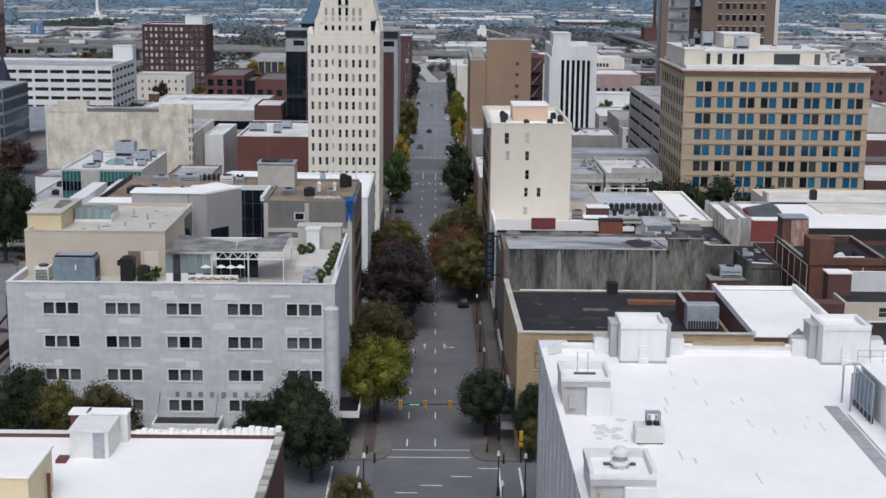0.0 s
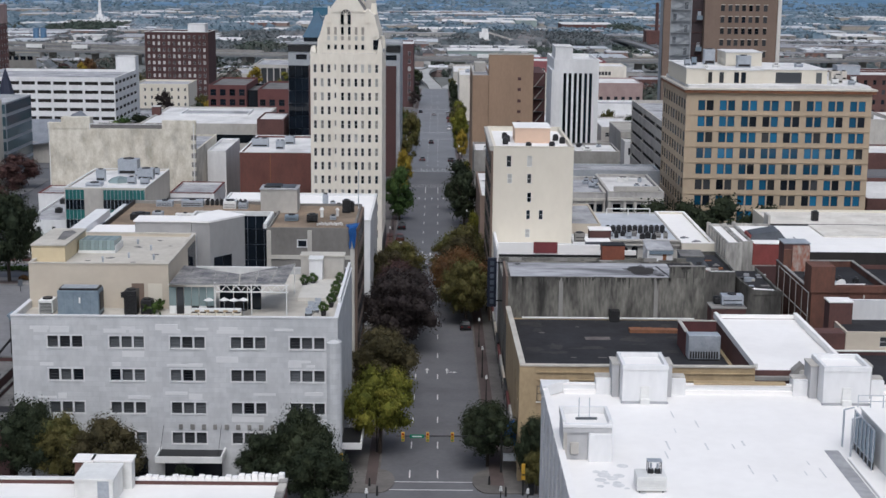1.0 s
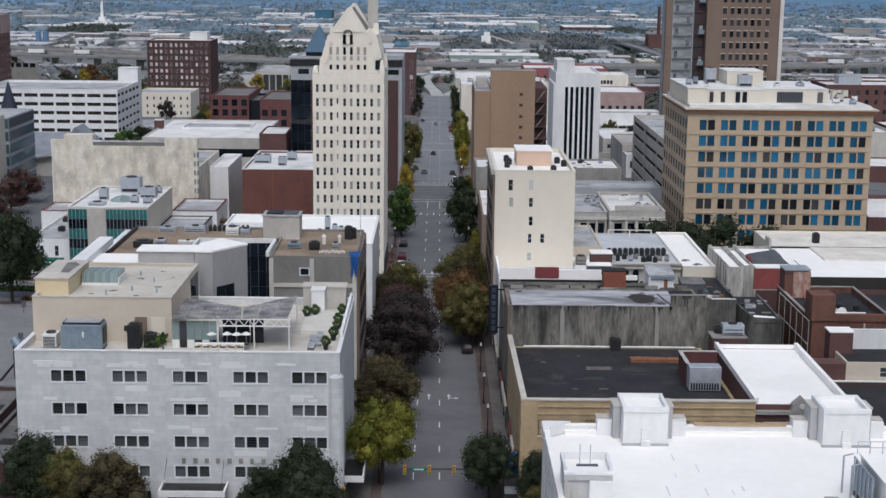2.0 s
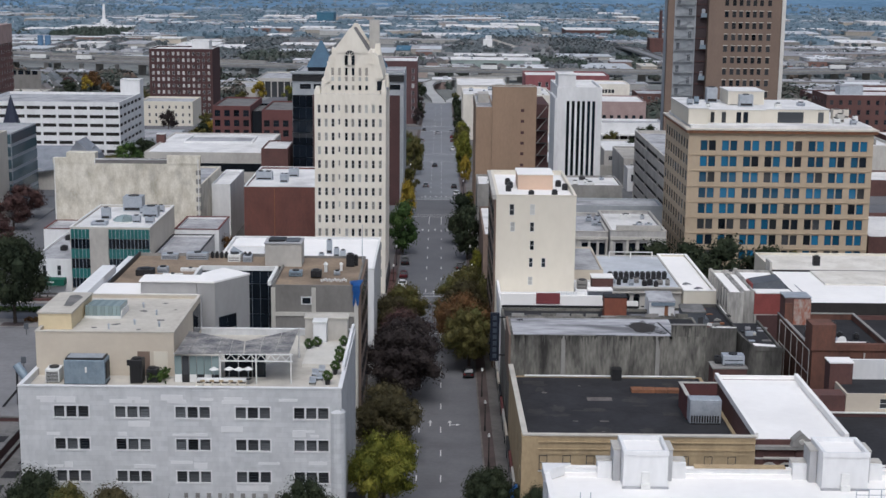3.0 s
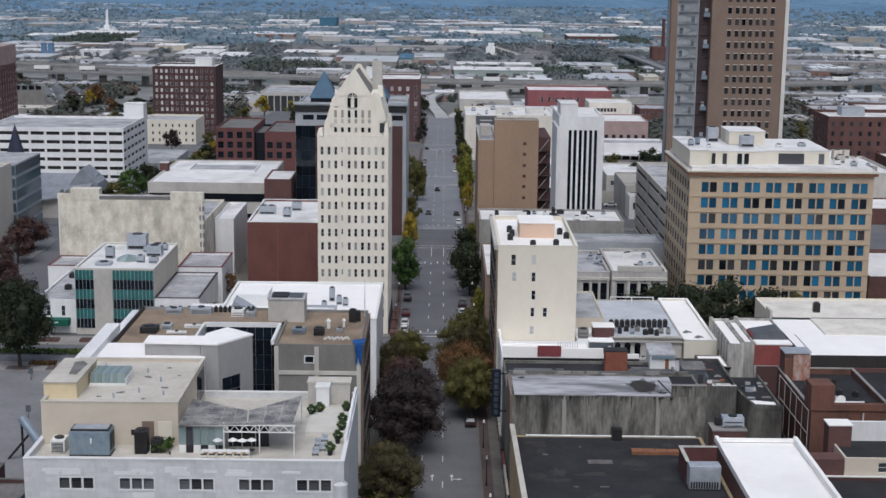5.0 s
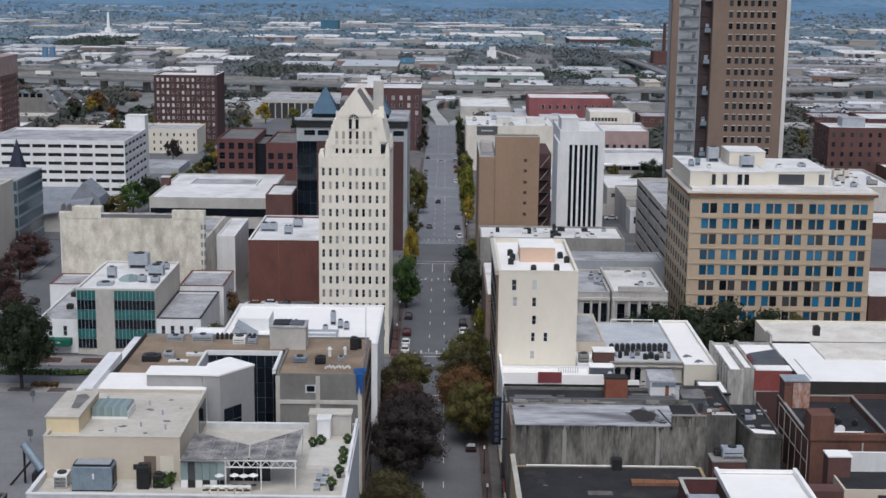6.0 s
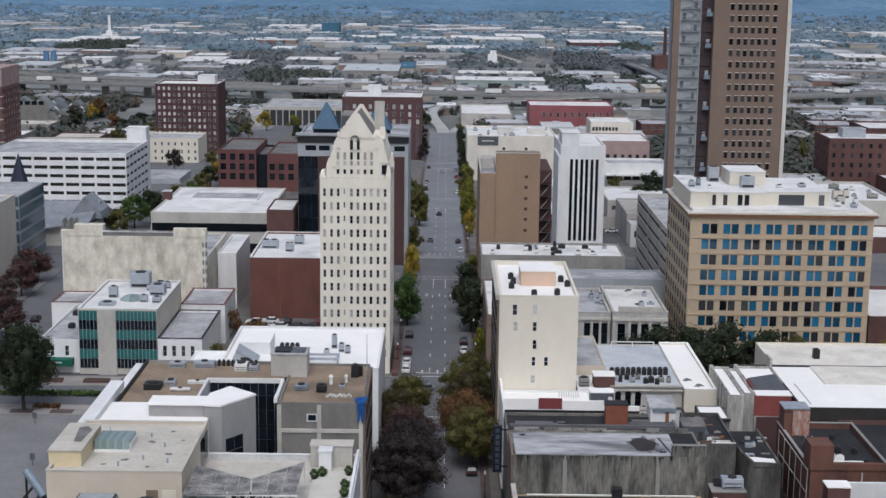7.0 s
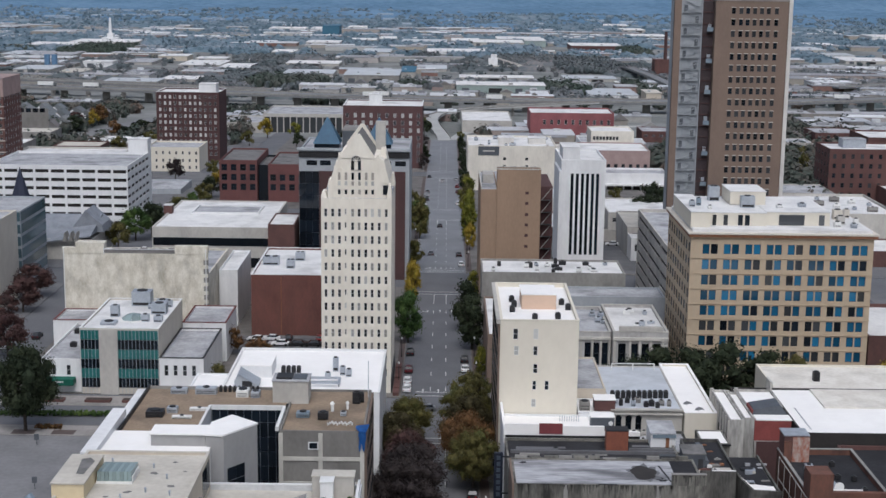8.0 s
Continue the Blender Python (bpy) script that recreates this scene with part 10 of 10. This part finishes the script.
far_shed(-130, -87, 2244, 90, 3.5, "PP")
far_shed(-267, -234, 2226, 63, 3.0, "WP")
far_shed(9, 61, 2691, 90, 3.2, "WP")


def free(x, y):
    """Whether a place in the valley is clear of the roads and the works."""
    if -22 < x < 22 and y < 1010:
        return False
    if -20 < x < 180 and 1000 < y < 1160 and abs(x - (y - 985) * 0.75) < 40:
        return False
    line = 1170 + 0.0007 * (x - 60) ** 2
    if -70 < y - line < 22 or (x < -130 and abs(y - line - 58) < 18):
        return False
    if -345 < x < -195 and 850 < y < 1100 or -125 < x < -25 and 790 < y < 1005:
        return False
    if any(a - 6 < x < b + 6 and c - 45 < y < d + 8 for a, b, c, d in SHED_PLOTS):
        return False
    return not (30 < x < 150 and 1900 < y < 1990) and not (-640 < x < -560 and 2560 < y < 2640)


roofs, walls, houses, trees_near, trees_far, woods, slates = Pile(), Pile(), Pile(), Pile(), Pile(), Pile(), Pile()
for k in range(1700):
    y = 830 + 2500 * rf.random() ** 0.9
    x = rf.uniform(-0.37, 0.37) * y
    big = rf.random() < 0.68
    grow = 1 + (y > 1500) * 0.4
    w, d, h = (rf.uniform(10, 48) * grow, rf.uniform(10, 30) * grow, rf.uniform(3.5, 7)) if big else (rf.uniform(8, 14), rf.uniform(8, 14), rf.uniform(3, 5))
    if y > 1800:
        if not big or rf.random() < 0.35:
            continue
        w, d = w * 1.5, d * 1.2
    if big and rf.random() < 0.08:
        w *= 2.2
    if not all(free(x + w * a, y + d * b) for a in (0, 0.33, 0.67, 1) for b in (0, 1)):
        continue
    if noise.noise(Vector((x / 160, y / 260, 3.1))) > 0.12:
        continue
    z = g(y)
    if big:
        walls.box(x, x + w, y, y + d, z - 1.5, z + h - 0.05)
        roofs.box(x - 0.3, x + w + 0.3, y - 0.3, y + d + 0.3, z + h - 0.05, z + h + 0.5)
        for _ in range(rf.randrange(4)):
            u, v, s = rf.uniform(0.1, 0.8), rf.uniform(0.1, 0.8), rf.uniform(1.5, 4)
            roofs.box(x + w * u, x + w * u + s * 1.6, y + d * v, y + d * v + s, z + h + 0.5, z + h + 0.5 + s * 0.6)
    else:
        walls.box(x, x + w, y, y + d, z - 1.5, z + h)
        houses.gable(x - 0.5, x + w + 0.5, y - 0.5, y + d + 0.5, z + h, z + h + rf.uniform(2.5, 4.5))


def stand(x, y):
    """How thickly the valley is wooded at a place; above 0 there are trees."""
    patch = noise.noise(Vector((x / 150, y / 300, 3.1))) + 0.4 * noise.noise(Vector((x / 40, y / 80, 9)))
    return patch - (0.02 if y < 1250 else 0.08 if y < 1900 else 0.0 if y < 2500 else -0.2 if y < 2900 else -0.6)


def canopy(name, material, label, y0, y1, dx, dy, top):
    """Closed woods seen from afar: one rough sheet of tree tops that drops to the ground at its edges."""
    verts, faces, cols = [], [], int(0.77 * y1 / dx)
    for j in range(int((y1 - y0) / dy) + 1):
        for i in range(cols):
            x, y = (i - cols / 2) * dx + rf.uniform(-0.3, 0.3) * dx, y0 + j * dy + rf.uniform(-0.3, 0.3) * dy
            up = min(1.0, max(0.0, stand(x, y) * 9)) if free(x, y) and 0 < j < int((y1 - y0) / dy) else 0.0
            bump = 1.0 * noise.noise(Vector((x / 11, y / 18, 7.7))) + 0.9 * noise.noise(Vector((x / 30, y / 46, 1.4)))
            verts.append((x, y, g(y) - 2.5 + up * (2.5 + top * (0.75 + bump))))
            if i and j:
                a = len(verts) - 1
                q = (a - cols - 1, a - cols, a, a - 1)
                if max(verts[k][2] - g(verts[k][1]) for k in q) > -1.5:
                    faces.append(q)
    me = bpy.data.meshes.new(name)
    me.from_pydata(verts, [], faces)
    me.polygons.foreach_set("use_smooth", [True] * len(me.polygons))
    me.materials.append(material)
    return tagged(new(name, me), label, "woods", kind="stuff")


for k in range(15000):
    y = 560 + 1590 * rf.random() ** 0.8
    x = rf.uniform(-0.38, 0.38) * y
    if not free(x, y) or (y < 830 and -170 < x < 110):
        continue
    if stand(x, y) < 0 and rf.random() > 0.05 or (y > 1250 and rf.random() < 0.55):
        continue
    (trees_near if y < 1250 else trees_far).clump(x, y, g(y) - 0.5, rf.uniform(3, 6), rf.uniform(5, 10), 44 if y < 1250 else 24)


def hill(x, y):
    """Height of the wooded hills, without the tree tops."""
    rise = max(0.0, (y - 3350) / 1500)
    up = 70 * rise ** 1.6 * (0.75 + 0.5 * noise.noise(Vector((x / 620, y / 900, 2.2)))) + 9 * rise * noise.noise(Vector((x / 150, y / 220, 5.1)))
    return g(y) - 3.5 + 7 * min(1.0, (y - 2950) / 420) + (8 if x > 0.22 * y else 4) * noise.noise(Vector((x / 210, y / 260, 8.8))) + up


def grove(pile, x0, x1, y0, y1, h, n):
    """A dense stand of trees."""
    for _ in range(n):
        x, y = rf.uniform(x0, x1), rf.uniform(y0, y1)
        pile.clump(x, y, g(y) - 0.5, rf.uniform(3.5, 6.5), h * rf.uniform(0.7, 1.15), 20)


grove_dark = Pile()
grove(grove_dark, -200, -128, 1430, 1560, 12, 170)
grove(grove_dark, -570, -488, 2130, 2330, 13, 230)
grove(grove_dark, -672, -630, 2195, 2260, 10, 40)
grove(grove_dark, 186, 206, 1378, 1560, 10, 40)
grove(grove_dark, 116, 140, 1385, 1560, 10, 50)
grove(grove_dark, 96, 116, 1420, 1540, 10, 36)
grove(grove_dark, 280, 320, 2240, 2420, 14, 70)
grove(grove_dark, -48, -20, 1450, 1500, 10, 22)
grove(woods, -460, -400, 2290, 2480, 11, 110)
grove(trees_far, 150, 232, 1800, 2130, 11, 420)
grove(trees_far, 70, 160, 2000, 2200, 10, 190)
grove(trees_far, -268, -226, 1985, 2080, 10, 50)
grove(trees_far, -46, -12, 2070, 2230, 10, 70)
GROVE_LEAF = patch_mat("grove_leaves", ((0.045, 0.062, 0.052), (0.06, 0.078, 0.065), (0.08, 0.092, 0.08), (0.095, 0.1, 0.088)))
grove_dark.make("dark_groves", GROVE_LEAF, "dark green stands of trees across the valley", "woods")
fronts = Pile()
for k in range(34):
    x, y = -335 + 16 * (k % 6) + rf.uniform(-3, 3), 905 + 30 * (k // 6) + rf.uniform(-4, 4)
    z, w, d = g(y), rf.uniform(9, 13), rf.uniform(9, 13)
    walls.box(x, x + w, y, y + d, z - 1.5, z + 5)
    slates.gable(x - 0.6, x + w + 0.6, y - 0.6, y + d + 0.6, z + 5, z + 9.5)
    fronts.box(x + 0.8, x + w * 0.6, y - 1.9, y, z - 1.5, z + 4.2)
    fronts.gable(x + 0.8, x + w * 0.6, y - 1.9, y + 3, z + 4.2, z + 7.6)
    slates.gable(x + 0.4, x + w * 0.6 + 0.4, y - 1.5, y + 4, z + 4.6, z + 8.1)
for k in range(330):
    x, y = rf.uniform(-345, -233), rf.uniform(862, 1120)
    if noise.noise(Vector((x / 22, y / 34, 1.7))) > 0.16 or x > -249 or y > 1075:
        trees_near.clump(x, y, g(y) - 0.5, rf.uniform(2.6, 5), rf.uniform(5, 10), 60)
for k in range(95):
    x, y = rf.uniform(-193, -150), rf.uniform(850, 1130)
    trees_near.clump(x, y, g(y) - 0.5, rf.uniform(2.6, 5.5), rf.uniform(4, 9), 60)
SLATES = island_mat("house_slates", ((0.15, 0.165, 0.175), (0.2, 0.205, 0.21), (0.12, 0.135, 0.145), (0.17, 0.155, 0.15)), 0.8, 0.15)
fronts.make("terrace_fronts", WHITE_PAINT, "white gabled porches of a housing terrace", "houses")
slates.make("terrace_roofs", SLATES, "grey gabled roofs of a housing terrace", "houses")
NEAR_TREE = patch_mat("valley_tree_leaves", ((0.05, 0.064, 0.055), (0.066, 0.078, 0.066), (0.092, 0.09, 0.08), (0.14, 0.105, 0.085)), 6, 45)
trees_near.make("valley_trees", NEAR_TREE, "dark green and brown trees by the highway", "woods")
roofs.make("far_roofs", FAR_ROOF, "pale flat roofs of warehouses across the valley", "roofs")
walls.make("far_walls", FAR_WALL, "low brick and metal walls across the valley", "buildings")
houses.make("far_houses", FAR_HOUSE, "dark gabled house roofs across the valley", "houses")
trees_far.make("far_trees", HAZED_TREE, "thin autumn woods across the valley, paled with haze", "woods")

# leaf colours made paler and bluer to hold the haze of distance
HAZED_WOOD = patch_mat("hazed_wood_leaves", ((0.09, 0.135, 0.168), (0.125, 0.175, 0.212), (0.165, 0.212, 0.25), (0.215, 0.25, 0.282)), 16, 90)
for k in range(11500):
    y = 2150 + 1900 * rf.random() ** 1.15
    x = rf.uniform(-0.38, 0.38) * y
    if free(x, y) and stand(x, y) + 0.3 * noise.noise(Vector((x / 70, y / 120, 6.1))) > 0.04 and rf.random() < 0.55:
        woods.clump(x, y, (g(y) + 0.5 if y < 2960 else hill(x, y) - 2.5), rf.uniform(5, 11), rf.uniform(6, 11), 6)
canopy("thin_woods", HAZED_TREE, "grey autumn woods across the valley", 1250, 2150, 4.5, 8, 4.5)
canopy("blue_woods", HAZED_WOOD, "blue-grey woods between the works", 2150, 2970, 6, 11, 5)
woods.make("far_woods", HAZED_WOOD, "woods at the foot of the hills, tinted blue-grey with haze", "woods")

ribbon("road", [(-206, 840, g(840) + 0.2), (-216, 890, g(890) + 0.2), (-221, 940, g(940) + 0.2), (-213, 1010, g(1010) + 0.2), (-200, 1075, g(1075) + 0.2), (-180, 1150, g(1150) + 0.2)], 22, 0.4, LOT, "pale asphalt road in the valley", "road", 0)
building("low_commercial_block", "low grey commercial block with a white roof", "building", -272, -240, 872, 892, -9.6, DULL_CONCRETE, WHITE_ROOF, 0.5, 0.4, {"S": cells(even(7, 1.5, 30, 3.2), [(1.5, 3.9)])}, 0.2, FRAME_DARK, GLASS_BLACK, base=-17)
for x, y, h, w, k in ((-112, 905, 12, 12, "yellow"), (-96, 912, 9, 9, "lime"), (-72, 900, 10, 12, "umber"), (-60, 860, 9, 9, "dark"), (-116, 850, 9, 10, "olive"), (-88, 850, 8, 9, "dark"), (-40, 905, 9, 10, "dark"), (-237, 985, 13, 13, "rust"), (-240, 1002, 12, 11, "rust"), (-236, 962, 11, 10, "yellow"), (-244, 950, 11, 12, "maroon"), (-240, 928, 10, 14, "dark"), (-206, 905, 7, 9, "dark"), (-199, 892, 7, 10, "dark"), (-190, 905, 10, 16, "dark"), (-176, 900, 10, 14, "umber")):
    tree(x, y, h, w, k, int(abs(x)))
for x, h, w in ((75.2, 9, 9), (79.6, 10, 9.5), (84.4, 9.6, 10)):
    tree(x, 556.5, h, w, "dark", int(x))
# low blocks between the towers and the valley
rm = random.Random(21)
SPOTS = [(-x0, y0) for x0 in (205, 255, 305, 355) for y0 in (470, 600, 742, 820)] + [(x0, y0) for x0 in (135, 190, 245, 300) for y0 in (450, 590, 840)] + [(-170, 800), (60, 820), (40, 770), (30, 730), (120, 905), (160, 900), (230, 880), (28, 590), (60, 470), (30, 500), (60, 520)]
for x, y in SPOTS:
    x, y = x + rm.uniform(-6, 6), y + rm.uniform(-8, 8)
    w, d, h = rm.uniform(20, 38), rm.uniform(20, 36), rm.uniform(4.5, 10)
    wm = rm.choice((RED_BRICK, CONCRETE_LIGHT, WHITE_PAINT, BEIGE, CONCRETE, RED_BRICK))
    if 20 < x < 60:
        w = min(w, 26)
    top = g(y) + h
    building("low_commercial_block", {"red_brick": "low red brick commercial block", "pale_concrete": "low pale concrete commercial block", "white_painted_wall": "low white commercial block", "beige_stucco": "low beige commercial block", "grey_concrete": "low grey commercial block"}[wm.name] + " with a flat roof", "building",
             x, x + w, y, y + d, top, wm, rm.choice((OLD_WHITE, GREY_ROOF, OLD_WHITE, PALE_ROOF) if x < 100 else (GREY_ROOF, WORN_ROOF, GREY_ROOF, OLD_WHITE)), 0.5, 0.4, {"S": cells(even(5, 1.5, w - 1.5, 2.2), [(top - 3.6, top - 2.0)])} if h > 6 else None, 0.2, base=g(y + d) - 1)
for k in range(70):
    side = rm.choice((-1, 1))
    x, y = side * rm.uniform(118, 330), rm.uniform(440, 900)
    if 90 < x < 225 and y < 660:
        continue
    tree(x, y, rm.uniform(7, 12), rm.uniform(6, 11), rm.choice(("olive", "umber", "dark", "rust", "olive", "yellow")), k + 5)

# wooded hills that close the valley: one rising sheet with a rough canopy, haze put into its blue
HAZED_HILLS = patch_mat("haze_blue_wooded_hills", ((0.085, 0.155, 0.235), (0.105, 0.185, 0.275), (0.125, 0.21, 0.31), (0.145, 0.235, 0.335)), 26, 240)
bm = bmesh.new()
rows = []
for j in range(100):
    y = 2950 + 20 * j
    half = 0.42 * y
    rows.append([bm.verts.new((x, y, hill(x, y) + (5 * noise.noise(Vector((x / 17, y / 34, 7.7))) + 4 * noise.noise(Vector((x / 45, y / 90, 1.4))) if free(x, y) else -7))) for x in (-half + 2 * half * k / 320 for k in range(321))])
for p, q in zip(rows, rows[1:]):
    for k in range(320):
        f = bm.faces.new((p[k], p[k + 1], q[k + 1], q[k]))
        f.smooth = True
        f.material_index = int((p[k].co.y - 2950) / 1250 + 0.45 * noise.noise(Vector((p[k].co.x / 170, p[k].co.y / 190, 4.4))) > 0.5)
hills = setting("distant_hill", bm, HAZED_WOOD, "wooded hills painted haze-blue at the valley's end", "hills")
hills.data.materials.append(HAZED_HILLS)
pale = Pile()
for k in range(34):
    y = 3050 + 900 * rf.random() ** 1.5
    x = rf.uniform(-0.34, 0.34) * y
    w, d, z = rf.uniform(14, 60), rf.uniform(14, 40), hill(x, y)
    pale.box(x, x + w, y, y + d * 0.6, z - 4, z + rf.uniform(3, 5.5))
for x0, x1, y in ((-900, -640, 3700), (-1050, -760, 3980)):
    for k in range(7):
        a, b = x0 + (x1 - x0) * k / 7, x0 + (x1 - x0) * (k + 0.7) / 7
        z = hill(a, y)
        pale.box(a, b, y + 9 * (k % 3), y + 24, z - 6, z + 4.5)
# shed tones blued and flattened to carry the same painted haze
HAZED_PALE = island_mat("hazed_pale_sheds", ((0.36, 0.42, 0.48), (0.28, 0.34, 0.41), (0.44, 0.49, 0.54), (0.25, 0.31, 0.38)), 0.8, 0.1)
pale.make("hillside_sheds", HAZED_PALE, "pale sheds among the far woods, tinted blue with haze", "sheds")
